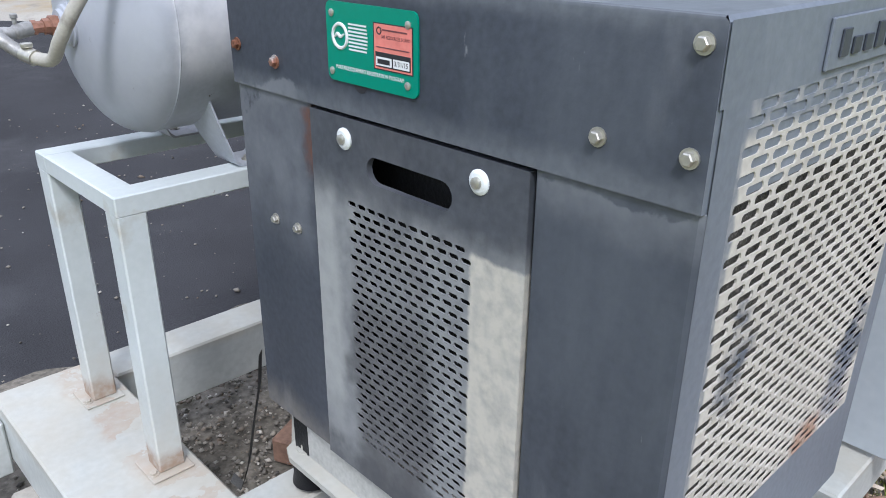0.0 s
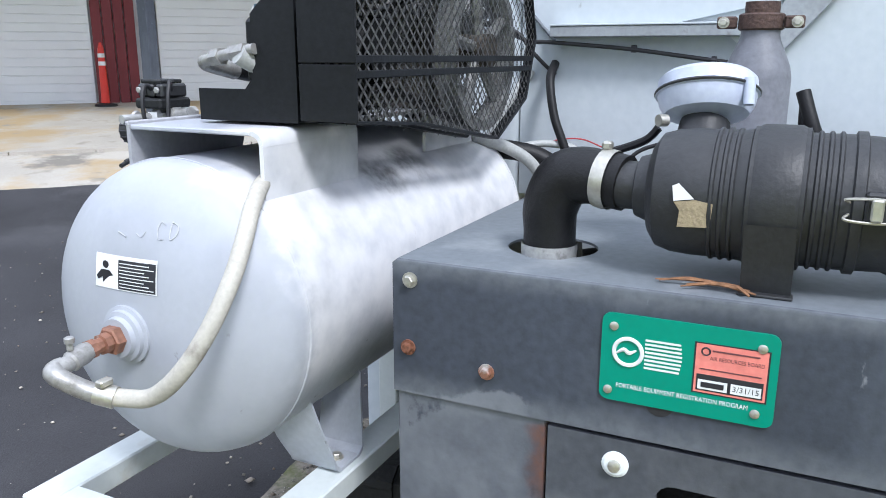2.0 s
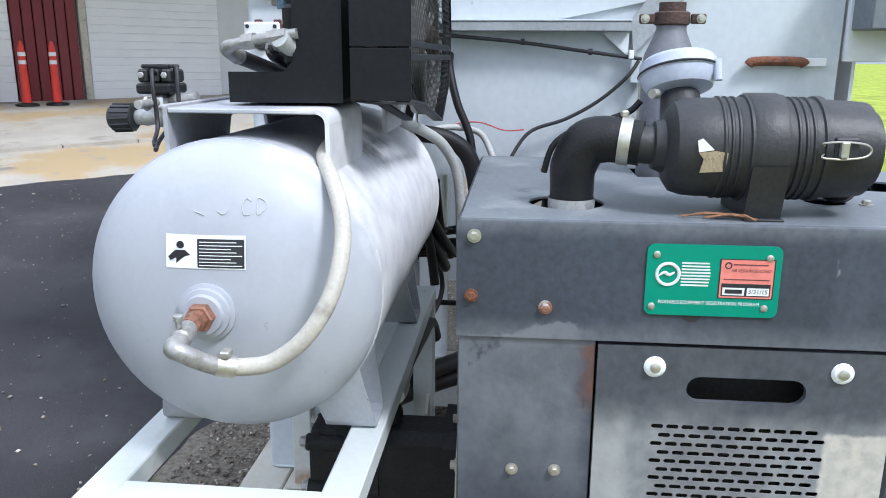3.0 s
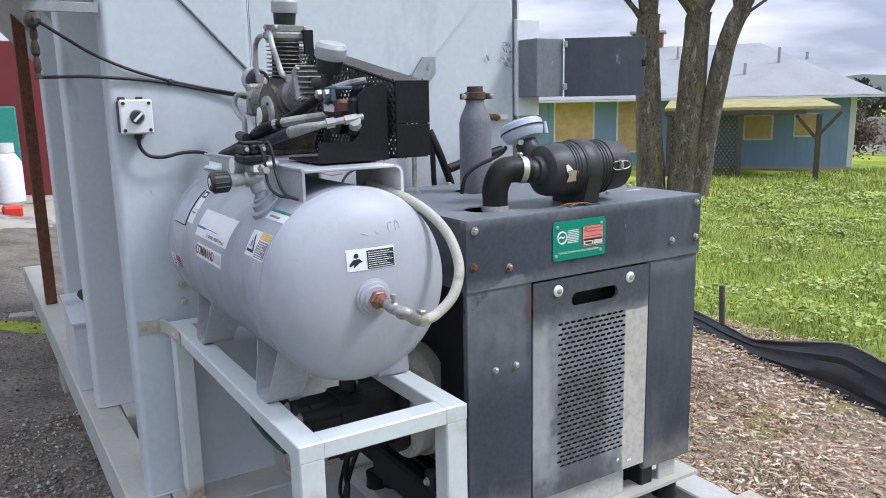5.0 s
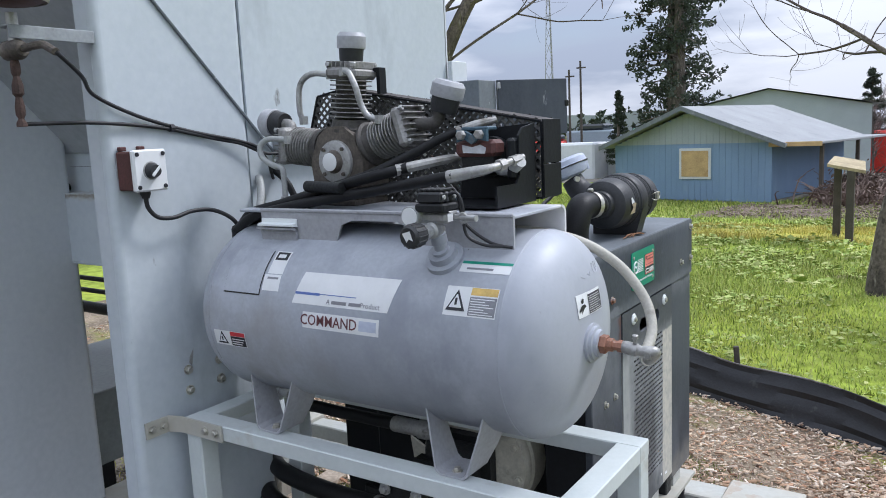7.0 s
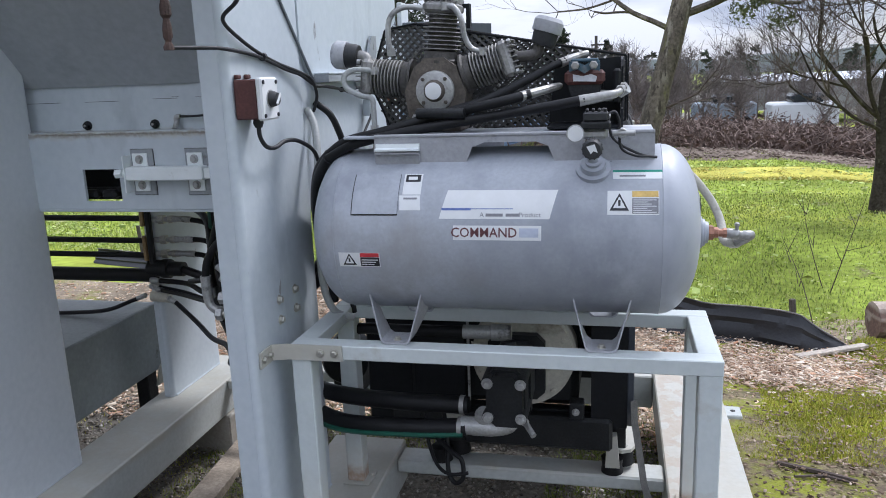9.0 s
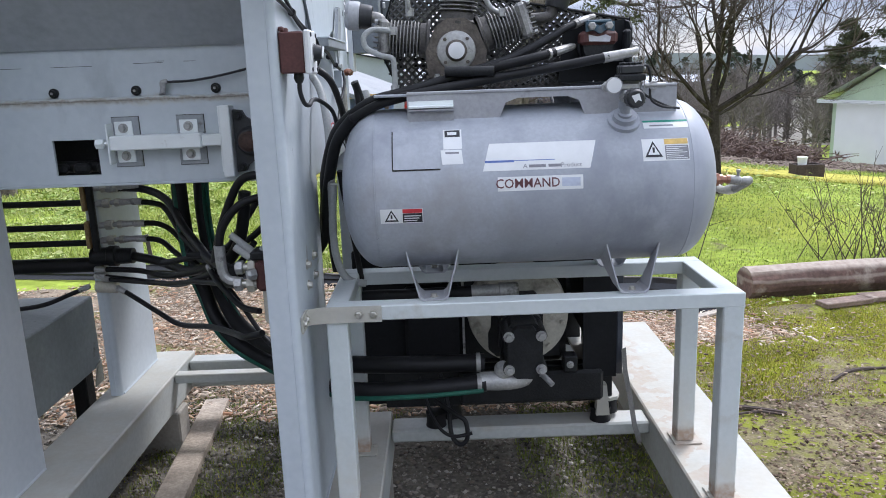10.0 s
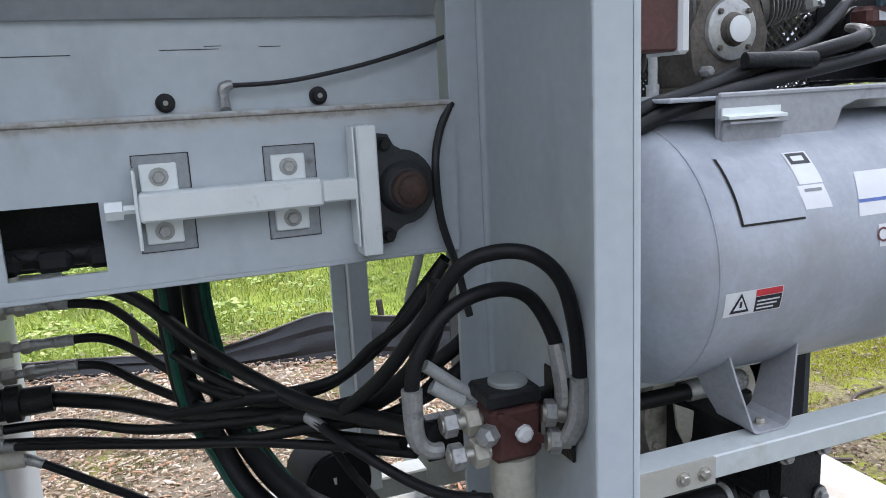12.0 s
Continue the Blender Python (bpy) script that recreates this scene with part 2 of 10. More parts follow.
M_FRAME = paint("pale_frame_paint", (0.56, 0.60, 0.59), 0.4, 0, 0.05, 5, 60, 0.03, [((0.42, 0.40, 0.34), 5.0, 0.60, 0.15, 0.6), (RUST, 14.0, 0.70, 0.06, 0.8)])
M_SKID = paint("worn_pale_skid_paint", (0.46, 0.48, 0.455), 0.5, 0, 0.08, 4, 50, 0.05, [((0.38, 0.35, 0.30), 3.5, 0.60, 0.2, 0.45), (RUST, 11.0, 0.72, 0.06, 0.8)])
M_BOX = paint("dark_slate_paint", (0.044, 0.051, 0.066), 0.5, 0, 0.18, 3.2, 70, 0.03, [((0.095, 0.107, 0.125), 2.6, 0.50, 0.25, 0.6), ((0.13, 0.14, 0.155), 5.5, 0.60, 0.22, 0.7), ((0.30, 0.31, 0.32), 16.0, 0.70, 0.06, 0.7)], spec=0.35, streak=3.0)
# Top sheet tone, well above the dark slate of the front.
M_BOX_TOP = paint("lighter_slate_paint", (0.15, 0.168, 0.185), 0.55, 0, 0.10, 3.0, 70, 0.03, [((0.30, 0.32, 0.33), 4.0, 0.55, 0.2, 0.7), ((0.09, 0.10, 0.115), 6.0, 0.60, 0.12, 0.6), ((0.40, 0.41, 0.40), 22.0, 0.68, 0.06, 0.7)])
M_WORN = paint("worn_slate_grille_paint", (0.060, 0.066, 0.078), 0.55, 0, 0.2, 3.0, 60, 0.04, [((0.12, 0.125, 0.135), 3.2, 0.50, 0.2, 0.7)], streak=2.6)
M_BARE = paint("bare_weathered_steel", (0.45, 0.45, 0.42), 0.6, 0.1, 0.12, 5.0, 80, 0.04, [((0.30, 0.29, 0.26), 9.0, 0.58, 0.15, 0.8), ((0.16, 0.17, 0.19), 3.0, 0.66, 0.08, 0.6)])
M_MESHWORN = paint("peeling_grille_paint", (0.54, 0.51, 0.45), 0.6, 0, 0.12, 5, 80, 0.03, [((0.12, 0.135, 0.16), 3.0, 0.60, 0.06, 0.55)])
M_TANK = paint("lavender_grey_tank_paint", (0.38, 0.403, 0.442), 0.40, 0, 0.07, 2.2, 90, 0.015, [((0.265, 0.283, 0.322), 3.6, 0.48, 0.18, 0.45), ((0.30, 0.298, 0.298), 2.3, 0.57, 0.14, 0.6), ((0.44, 0.462, 0.51), 5.5, 0.57, 0.16, 0.42), (DIRT, 34.0, 0.70, 0.05, 0.7)], streak=1.5)
M_BRACKET = paint("grey_bracket_paint", (0.36, 0.365, 0.385), 0.45, 0, 0.1, 5, 90, 0.03, [((0.10, 0.10, 0.10), 7.0, 0.64, 0.15, 0.7)])
M_BLACK = paint("black_guard_paint", (0.009, 0.010, 0.012), 0.5, 0, 0.2, 6, 90, 0.03, [((0.05, 0.05, 0.05), 8.0, 0.70, 0.1, 0.7)], spec=0.22)
M_PLASTIC = paint("black_plastic", (0.022, 0.023, 0.025), 0.5, 0, 0.2, 8, 120, 0.05, [((0.10, 0.10, 0.10), 6.0, 0.62, 0.25, 0.7)])
M_RUBBER = paint("black_hose_rubber", (0.009, 0.009, 0.010), 0.5, 0, 0.2, 20, 200, 0.05, [((0.06, 0.06, 0.06), 12.0, 0.66, 0.2, 0.7)], spec=0.3)
M_GREENLINE = paint("green_hose_stripe", (0.006, 0.085, 0.055), 0.5, 0, 0.2, 20, 200, 0.05)
M_GREYHOSE = paint("grey_hose", (0.36, 0.37, 0.36), 0.5, 0, 0.12, 14, 150, 0.05, [((0.2, 0.2, 0.19), 9.0, 0.6, 0.15, 0.7)])
M_ZINC = paint("zinc_plated_steel", (0.50, 0.485, 0.43), 0.42, 0.8, 0.12, 12, 120, 0.03, [((0.30, 0.29, 0.27), 25.0, 0.62, 0.12, 0.7)])
M_ALU = paint("dull_aluminium", (0.42, 0.42, 0.41), 0.48, 0.55, 0.15, 14, 120, 0.06, [((0.10, 0.095, 0.09), 18.0, 0.58, 0.15, 0.8)])
M_CAST = paint("weathered_cast_iron", (0.105, 0.09, 0.075), 0.65, 0.2, 0.3, 16, 120, 0.12, [((0.28, 0.25, 0.21), 12.0, 0.58, 0.15, 0.8)])
M_DARKMETAL = paint("oily_dark_metal", (0.016, 0.017, 0.018), 0.5, 0.1, 0.25, 12, 120, 0.1, [((0.09, 0.085, 0.075), 10.0, 0.66, 0.15, 0.8)], spec=0.3)
M_RUST = paint("rusted_steel", (0.15, 0.06, 0.032), 0.85, 0.1, 0.35, 22, 160, 0.15, [((0.05, 0.03, 0.022), 16.0, 0.56, 0.15, 0.9)])
M_BRASS = paint("worn_brass", (0.30, 0.15, 0.10), 0.5, 0.5, 0.2, 20, 120, 0.05, [((0.5, 0.5, 0.48), 16.0, 0.55, 0.12, 0.6)])
M_WHITE = paint("white_label", (0.72, 0.73, 0.73), 0.5, 0, 0.04, 20, 90, 0.0, [((0.5, 0.5, 0.5), 22.0, 0.66, 0.1, 0.6)])
M_INK = paint("black_print", (0.02, 0.02, 0.025), 0.5, 0, 0.1, 40, 150, 0.0)
M_INKGREY = paint("faded_grey_print", (0.22, 0.22, 0.24), 0.5, 0, 0.1, 40, 150, 0.0)
M_REDINK = paint("red_print", (0.55, 0.04, 0.05), 0.5, 0, 0.1, 40, 150, 0.0)
M_REDFADE = paint("faded_red_sticker", (0.72, 0.22, 0.18), 0.5, 0, 0.1, 40, 150, 0.0)
M_MAROON = paint("faded_maroon_print", (0.13, 0.045, 0.05), 0.5, 0, 0.2, 60, 150, 0.0)
M_YELLOW = paint("faded_yellow_print", (0.62, 0.42, 0.12), 0.5, 0, 0.15, 40, 150, 0.0)
M_BLUEINK = paint("blue_print", (0.10, 0.16, 0.42), 0.5, 0, 0.15, 40, 150, 0.0)
M_PLACARD = paint("green_placard_enamel", (0.0, 0.235, 0.155), 0.32, 0, 0.04, 10, 90, 0.0)
M_REDBOX = paint("red_primer_paint", (0.085, 0.03, 0.026), 0.6, 0, 0.2, 14, 120, 0.05, [((0.4, 0.4, 0.38), 24.0, 0.68, 0.06, 0.6)])
M_CREAM = paint("cream_housing_paint", (0.46, 0.44, 0.37), 0.5, 0, 0.12, 8, 90, 0.05, [((0.14, 0.12, 0.1), 8.0, 0.55, 0.2, 0.8)])
M_BOWL = paint("milky_plastic_bowl", (0.46, 0.50, 0.60), 0.28, 0, 0.08, 10, 90, 0.02, [((0.35, 0.32, 0.26), 6.0, 0.6, 0.15, 0.5)])
M_CLOTH = paint("tan_cloth_patch", (0.38, 0.31, 0.20), 0.9, 0, 0.15, 30, 200, 0.1)
M_WEB = paint("grey_webbing", (0.10, 0.098, 0.092), 0.9, 0, 0.2, 30, 200, 0.1)
M_CABLE = paint("dark_cable", (0.014, 0.014, 0.016), 0.55, 0, 0.2, 20, 150, 0.03)
M_REDWIRE = paint("red_wire", (0.45, 0.05, 0.05), 0.5, 0, 0.2, 20, 150, 0.0)

M_SILENCER = paint("grey_heat_paint", (0.15, 0.155, 0.175), 0.5, 0, 0.15, 8, 90, 0.04, [((0.28, 0.27, 0.25), 9.0, 0.62, 0.15, 0.7)], streak=2.0)
M_GUARDTOP = paint("dusty_brown_steel", (0.055, 0.047, 0.043), 0.7, 0.1, 0.3, 14, 120, 0.1, [((0.30, 0.28, 0.26), 12.0, 0.58, 0.15, 0.85)])


M_ZINCBRIGHT = paint("bright_zinc_plate", (0.82, 0.86, 0.86), 0.36, 0.1, 0.06, 9, 120, 0.02, [((0.60, 0.60, 0.56), 18.0, 0.62, 0.12, 0.6)])
M_DARKRUST = paint("dark_brown_rust", (0.065, 0.038, 0.030), 0.75, 0.1, 0.35, 22, 160, 0.15, [((0.16, 0.11, 0.09), 16.0, 0.60, 0.15, 0.8)])
M_TANHOSE = paint("sun_bleached_hose", (0.43, 0.41, 0.355), 0.6, 0, 0.10, 14, 150, 0.05, [((0.24, 0.22, 0.19), 11.0, 0.60, 0.12, 0.7)])
M_CRIMP = paint("dull_plated_fitting", (0.33, 0.325, 0.31), 0.42, 0.45, 0.15, 18, 120, 0.05, [((0.16, 0.15, 0.13), 14.0, 0.56, 0.12, 0.7)])
M_CHALK = paint("faint_chalk", (0.52, 0.53, 0.56), 0.8, 0, 0.1, 60, 150, 0.0)
M_BASEPLATE = paint("scuffed_grey_plate", (0.30, 0.32, 0.335), 0.5, 0.1, 0.12, 9, 90, 0.04, [((0.14, 0.13, 0.12), 14.0, 0.60, 0.10, 0.8)])
M_DARKLINE = paint("dark_line_paint", (0.035, 0.033, 0.03), 0.85, 0, 0.3, 30, 150, 0.05)


# End sheet tone, lighter and bluer than the front.
M_ENDSHEET = paint("lighter_blue_grey_sheet", (0.165, 0.188, 0.222), 0.5, 0, 0.10, 3.0, 70, 0.03, [((0.26, 0.285, 0.32), 5.0, 0.58, 0.2, 0.6), ((0.40, 0.42, 0.44), 12.0, 0.70, 0.06, 0.7)], streak=2.4)
M_CORE = paint("dusty_radiator_core", (0.12, 0.115, 0.105), 0.8, 0.2, 0.3, 60, 260, 0.3, [((0.28, 0.26, 0.23), 90.0, 0.55, 0.1, 0.9)])
# Belly grey is toned below the panel paint, underside shade put into it.
M_BELLY = paint("shaded_belly_paint", (0.40, 0.42, 0.44), 0.55, 0, 0.08, 2.0, 40, 0.03, [((0.22, 0.23, 0.24), 2.0, 0.56, 0.2, 0.6)])
M_GREYBOX = paint("grey_green_box_paint", (0.24, 0.26, 0.255), 0.5, 0, 0.10, 3.0, 50, 0.03, [((0.36, 0.37, 0.35), 4.0, 0.58, 0.2, 0.6), (DIRT, 7.0, 0.68, 0.1, 0.8)])


def wear_or_light(ma, rows):
    """Worn or stained fields on a paint, and fields lightened where light falls. Rows: colour, limits as (axis, from,
    to) over which the field fades in, jitter in metres, its scale, strength, roughness.
    """
    n, ln = ma.node_tree.nodes, ma.node_tree.links
    bsdf = n["Principled BSDF"]
    geo = n.new("ShaderNodeNewGeometry")
    for k, (colour, limits, jitter, scale, strength, rough) in enumerate(rows):
        off = n.new("ShaderNodeMapping")
        off.inputs["Location"].default_value = (2.3 * k + 0.4, 1.1 * k, 4.7)
        ln.new(geo.outputs["Position"], off.inputs["Vector"])
        nz = n.new("ShaderNodeTexNoise")
        nz.inputs["Scale"].default_value, nz.inputs["Detail"].default_value, nz.inputs["Roughness"].default_value = scale, 8, 0.6
        ln.new(off.outputs["Vector"], nz.inputs["Vector"])
        sh = n.new("ShaderNodeVectorMath")
        sh.operation = "MULTIPLY_ADD"
        ln.new(nz.outputs["Color"], sh.inputs[0])
        sh.inputs[1].default_value = (jitter * 4, jitter * 4, jitter * 4)
        sh.inputs[2].default_value = (-jitter * 2, -jitter * 2, -jitter * 2)
        add = n.new("ShaderNodeVectorMath")
        ln.new(geo.outputs["Position"], add.inputs[0])
        ln.new(sh.outputs["Vector"], add.inputs[1])
        sep = n.new("ShaderNodeSeparateXYZ")
        ln.new(add.outputs["Vector"], sep.inputs["Vector"])
        mask = None
        for axis, a, b in limits:
            mr = n.new("ShaderNodeMapRange")
            mr.interpolation_type = "SMOOTHSTEP"
            flip = a > b
            mr.inputs["From Min"].default_value, mr.inputs["From Max"].default_value = min(a, b), max(a, b)
            mr.inputs["To Min"].default_value, mr.inputs["To Max"].default_value = (1, 0) if flip else (0, 1)
            ln.new(sep.outputs["XYZ".index(axis.upper())], mr.inputs["Value"])
            if mask is None:
                mask = mr.outputs["Result"]
            else:
                mu = n.new("ShaderNodeMath")
                mu.operation = "MULTIPLY"
                ln.new(mask, mu.inputs[0])
                ln.new(mr.outputs["Result"], mu.inputs[1])
                mask = mu.outputs["Value"]
        # patchy strength
        pt = n.new("ShaderNodeTexNoise")
        pt.inputs["Scale"].default_value, pt.inputs["Detail"].default_value = scale * 4, 8
        ln.new(off.outputs["Vector"], pt.inputs["Vector"])
        pr = n.new("ShaderNodeMapRange")
        pr.inputs["From Min"].default_value, pr.inputs["From Max"].default_value = 0.30, 0.62
        pr.inputs["To Min"].default_value, pr.inputs["To Max"].default_value = strength * 0.55, strength
        ln.new(pt.outputs["Fac"], pr.inputs["Value"])
        mu = n.new("ShaderNodeMath")
        mu.operation = "MULTIPLY"
        ln.new(mask, mu.inputs[0])
        ln.new(pr.outputs["Result"], mu.inputs[1])
        mix = n.new("ShaderNodeMix")
        mix.data_type = "RGBA"
        mix.inputs["B"].default_value = (*colour, 1)
        ln.new(mu.outputs["Value"], mix.inputs["Factor"])
        ln.new(bsdf.inputs["Base Color"].links[0].from_socket, mix.inputs["A"])
        ln.new(mix.outputs["Result"], bsdf.inputs["Base Color"])
        mf = n.new("ShaderNodeMix")
        mf.inputs["B"].default_value = rough
        if bsdf.inputs["Roughness"].links:
            ln.new(bsdf.inputs["Roughness"].links[0].from_socket, mf.inputs["A"])
        else:
            mf.inputs["A"].default_value = bsdf.inputs["Roughness"].default_value
        ln.new(mu.outputs["Value"], mf.inputs["Factor"])
        ln.new(mf.outputs["Result"], bsdf.inputs["Roughness"])


# grille panel: chalked below the handle, bare along one edge, soot between the slots
wear_or_light(M_WORN, [((0.27, 0.28, 0.28), [("z", 1.20, 1.13)], 0.03, 7, 0.85, 0.7),
              ((0.055, 0.055, 0.058), [("y", 0.80, 0.86), ("y", 1.06, 1.02), ("z", 1.02, 0.92)], 0.03, 8, 0.85, 0.75),
              ((0.10, 0.10, 0.105), [("y", 0.80, 0.86), ("y", 1.06, 1.0), ("z", 1.16, 1.12)], 0.02, 9, 0.5, 0.75),
              ((0.50, 0.475, 0.41), [("y", 0.745, 0.735), ("z", 1.158, 1.148)], 0.008, 12, 0.97, 0.75),
              ((0.06, 0.063, 0.07), [("z", 0.66, 0.60), ("y", 0.73, 0.78)], 0.03, 9, 0.8, 0.75),
              ((0.34, 0.35, 0.34), [("y", 1.06, 1.09), ("z", 1.22, 1.12), ("z", 0.66, 0.74)], 0.02, 7, 0.8, 0.7)])
wear_or_light(M_BOX, [((0.22, 0.232, 0.25), [("y", 1.13, 1.20), ("z", 0.92, 1.20), ("x", 0.80, 0.79), ("z", 1.312, 1.302)], 0.05, 5, 0.55, 0.65),
             ((0.19, 0.20, 0.215), [("y", 0.64, 0.60), ("z", 1.24, 1.305), ("x", 0.80, 0.79), ("z", 1.312, 1.306)], 0.03, 8, 0.6, 0.65),
             ((0.20, 0.215, 0.23), [("z", 1.36, 1.315), ("z", 1.29, 1.31)], 0.01, 14, 0.45, 0.65),
             ((0.19, 0.205, 0.22), [("z", 1.49, 1.523), ("x", 0.80, 0.79)], 0.008, 16, 0.5, 0.65),
             ((0.24, 0.22, 0.19), [("z", 0.66, 0.58)], 0.03, 9, 0.55, 0.8),
             ((0.16, 0.07, 0.04), [("y", 1.175, 1.15), ("y", 1.12, 1.135), ("z", 1.16, 1.22), ("z", 1.311, 1.300)], 0.012, 20, 0.7, 0.9)])
wear_or_light(M_MESHWORN, [((0.165, 0.188, 0.222), [("z", 1.372, 1.400)], 0.012, 9, 1.0, 0.6),
                  ((0.12, 0.14, 0.18), [("x", 1.30, 1.36), ("x", 1.46, 1.42), ("z", 0.74, 0.79), ("z", 0.94, 0.88)], 0.05, 7, 0.85, 0.6),
                  ((0.30, 0.14, 0.07), [("x", 1.22, 1.25), ("x", 1.35, 1.32), ("z", 0.72, 0.745), ("z", 0.80, 0.775)], 0.015, 10, 0.8, 0.85),
                  ((0.165, 0.188, 0.222), [("x", 0.850, 0.842)], 0.008, 14, 0.9, 0.6)])
# Tank end kept lighter: chalked paint, with sunlight put into the tone.
wear_or_light(M_TANK, [((0.385, 0.402, 0.442), [("x", 0.80, 0.68)], 0.05, 5, 0.8, 0.5),
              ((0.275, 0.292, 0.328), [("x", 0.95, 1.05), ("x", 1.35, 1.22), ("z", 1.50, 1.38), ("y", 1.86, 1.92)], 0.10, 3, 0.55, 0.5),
              # Rear upper shell whitened: chalked paint plus the light it catches.
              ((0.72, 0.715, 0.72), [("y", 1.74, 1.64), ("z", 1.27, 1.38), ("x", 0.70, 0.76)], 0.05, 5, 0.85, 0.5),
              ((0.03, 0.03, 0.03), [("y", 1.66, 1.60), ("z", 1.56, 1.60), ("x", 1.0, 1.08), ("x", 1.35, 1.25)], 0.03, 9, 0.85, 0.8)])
wear_or_light(M_PANEL, [((0.46, 0.42, 0.34), [("z", 1.690, 1.712), ("z", 1.730, 1.718), ("y", 1.50, 1.55), ("x", 1.96, 2.0)], 0.010, 18, 0.6, 0.75),
               ((0.20, 0.155, 0.11), [("z", 1.700, 1.712), ("z", 1.722, 1.716), ("y", 1.50, 1.55), ("x", 1.96, 2.0)], 0.008, 30, 0.6, 0.85)])
wear_or_light(M_SKID, [((0.34, 0.16, 0.07), [("x", 0.50, 0.54), ("x", 0.68, 0.62), ("z", 0.376, 0.379)], 0.03, 9, 0.5, 0.85),
              ((0.43, 0.39, 0.31), [("z", 0.34, 0.379)], 0.03, 3, 0.65, 0.7)])
wear_or_light(M_FRAME, [((0.24, 0.105, 0.042), [("z", 0.46, 0.41)], 0.02, 14, 0.95, 0.85),
               ((0.50, 0.45, 0.36), [("z", 0.75, 0.45)], 0.08, 8, 0.45, 0.7)])

# ---- ground ----


def ground_z(x, y):
    """The lie of the land, shaped to fit the camera's view: level round the machine, falling to the field, rising to
    the shop.
    """
    z = 0.0
    if y < -3.0:
        z -= 0.034 * min(-3.0 - y, 60)
    if y < 0.2 and x < 1.5:
        u, v = min(1, (0.2 - y) / 1.5), min(1, max(0, (-3.0 - y) / 5.0))
        z -= 0.21 * u * u * (3 - 2 * u) * (1 - v * v * (3 - 2 * v)) * min(1, (1.5 - x) / 1.3)
    if x < -3.0 and y < -3.0:
        z -= 0.11 * min(-3.0 - x, 16) * min(1, (-3.0 - y) / 6)
    d = (x + y) * 0.7071
    if d > 4.0 and y > 1.5:
        z += 0.075 * min(d - 4.0, 14) * min(1, (y - 1.5) / 2.5)
    return z


def sheet(x0, x1, y0, y1, nx, ny, lift=0.0, rough=0.0, edge=0.0, scale=1.5):
    """A patch of land with an uneven rim."""
    s = Shape()
    for j in range(ny + 1):
        for i in range(nx + 1):
            x, y = x0 + (x1 - x0) * i / nx, y0 + (y1 - y0) * j / ny
            if edge and (i in (0, nx) or j in (0, ny)):
                w = noise.noise(Vector((x * 1.3, y * 1.3, 4.0))) * edge + noise.noise(Vector((x * 5, y * 5, 9.0))) * edge * 0.4
                x, y = x + (w if i in (0, nx) else 0), y + (w if j in (0, ny) else 0)
            rim = edge and (i in (0, nx) or j in (0, ny))
            z = ground_z(x, y) + (-0.03 if rim else lift + rough * noise.noise(Vector((x * scale, y * scale, 0))) + rough * 0.5 * noise.noise(Vector((x * scale * 4, y * scale * 4, 2))))
            s.v.append((x, y, z))
    for j in range(ny):
        for i in range(nx):
            a = j * (nx + 1) + i
            s.f.append((a, a + 1, a + nx + 2, a + nx + 1))
    return s


M_SOIL = paint("grassy_soil", (0.24, 0.30, 0.045), 0.95, 0, 0.35, 0.7, 9, 0.4, [((0.36, 0.39, 0.06), 0.35, 0.52, 0.15, 0.95), ((0.20, 0.165, 0.10), 0.9, 0.64, 0.06, 0.95)], spec=0.1)
M_GRAVEL = paint("dirty_gravel", (0.15, 0.135, 0.112), 0.95, 0, 0.4, 2.0, 45, 0.6, [((0.22, 0.20, 0.17), 38.0, 0.55, 0.1, 0.9), ((0.09, 0.11, 0.03), 1.4, 0.60, 0.1, 0.95)], spec=0.15)
M_MULCH = paint("bark_chip_mulch", (0.23, 0.185, 0.135), 0.95, 0, 0.4, 2.0, 40, 0.6, [((0.38, 0.33, 0.25), 26.0, 0.56, 0.1, 0.95), ((0.20, 0.21, 0.04), 1.3, 0.54, 0.12, 0.95)], spec=0.1)
M_ASPHALT = paint("worn_asphalt", (0.0340, 0.0340, 0.0374), 0.85, 0, 0.25, 1.2, 120, 0.3, [((0.066, 0.066, 0.070), 0.8, 0.54, 0.2, 0.85), ((0.14, 0.14, 0.135), 90.0, 0.70, 0.04, 0.8)], spec=0.3)
M_CONCRETE = paint("weathered_concrete", (0.36, 0.335, 0.29), 0.85, 0, 0.12, 1.5, 60, 0.15, [((0.24, 0.21, 0.15), 1.0, 0.56, 0.15, 0.85)])

land = Shape()
rings = [(-900, -300, -120, -60, -34, -24, -18, -14, -11, -9, -7, -5.5, -4.3, -3, -1.5, 0, 1.5, 3, 4.3, 5.5, 7, 9, 11, 14, 18, 24, 34, 60, 120, 300, 900)] * 2
for y in rings[1]:
    for x in rings[0]:
        land.v.append((x, y, ground_z(x, y) - 0.03 + 0.05 * noise.noise(Vector((x * 0.4, y * 0.4, 0)))))
count = len(rings[0])
for j in range(count - 1):
    for i in range(count - 1):
        a = j * count + i
        land.f.append((a, a + 1, a + count + 1, a + count))
solo("ground", land, M_SOIL, "rough green field falling away behind the yard", "ground", kind="structure")
solo("gravel_yard", sheet(-4.5, 19.0, -0.6, 4.2, 110, 28, 0.0, 0.02, 0.3), M_GRAVEL, "dark damp gravel bed under the machine skid", "gravel", kind="structure")
solo("mulch_strip", sheet(-1.2, 9.0, -2.45, 0.3, 52, 20, 0.012, 0.03, 0.25), M_MULCH, "brown bark mulch strip beside the silt fence", "mulch", kind="structure")
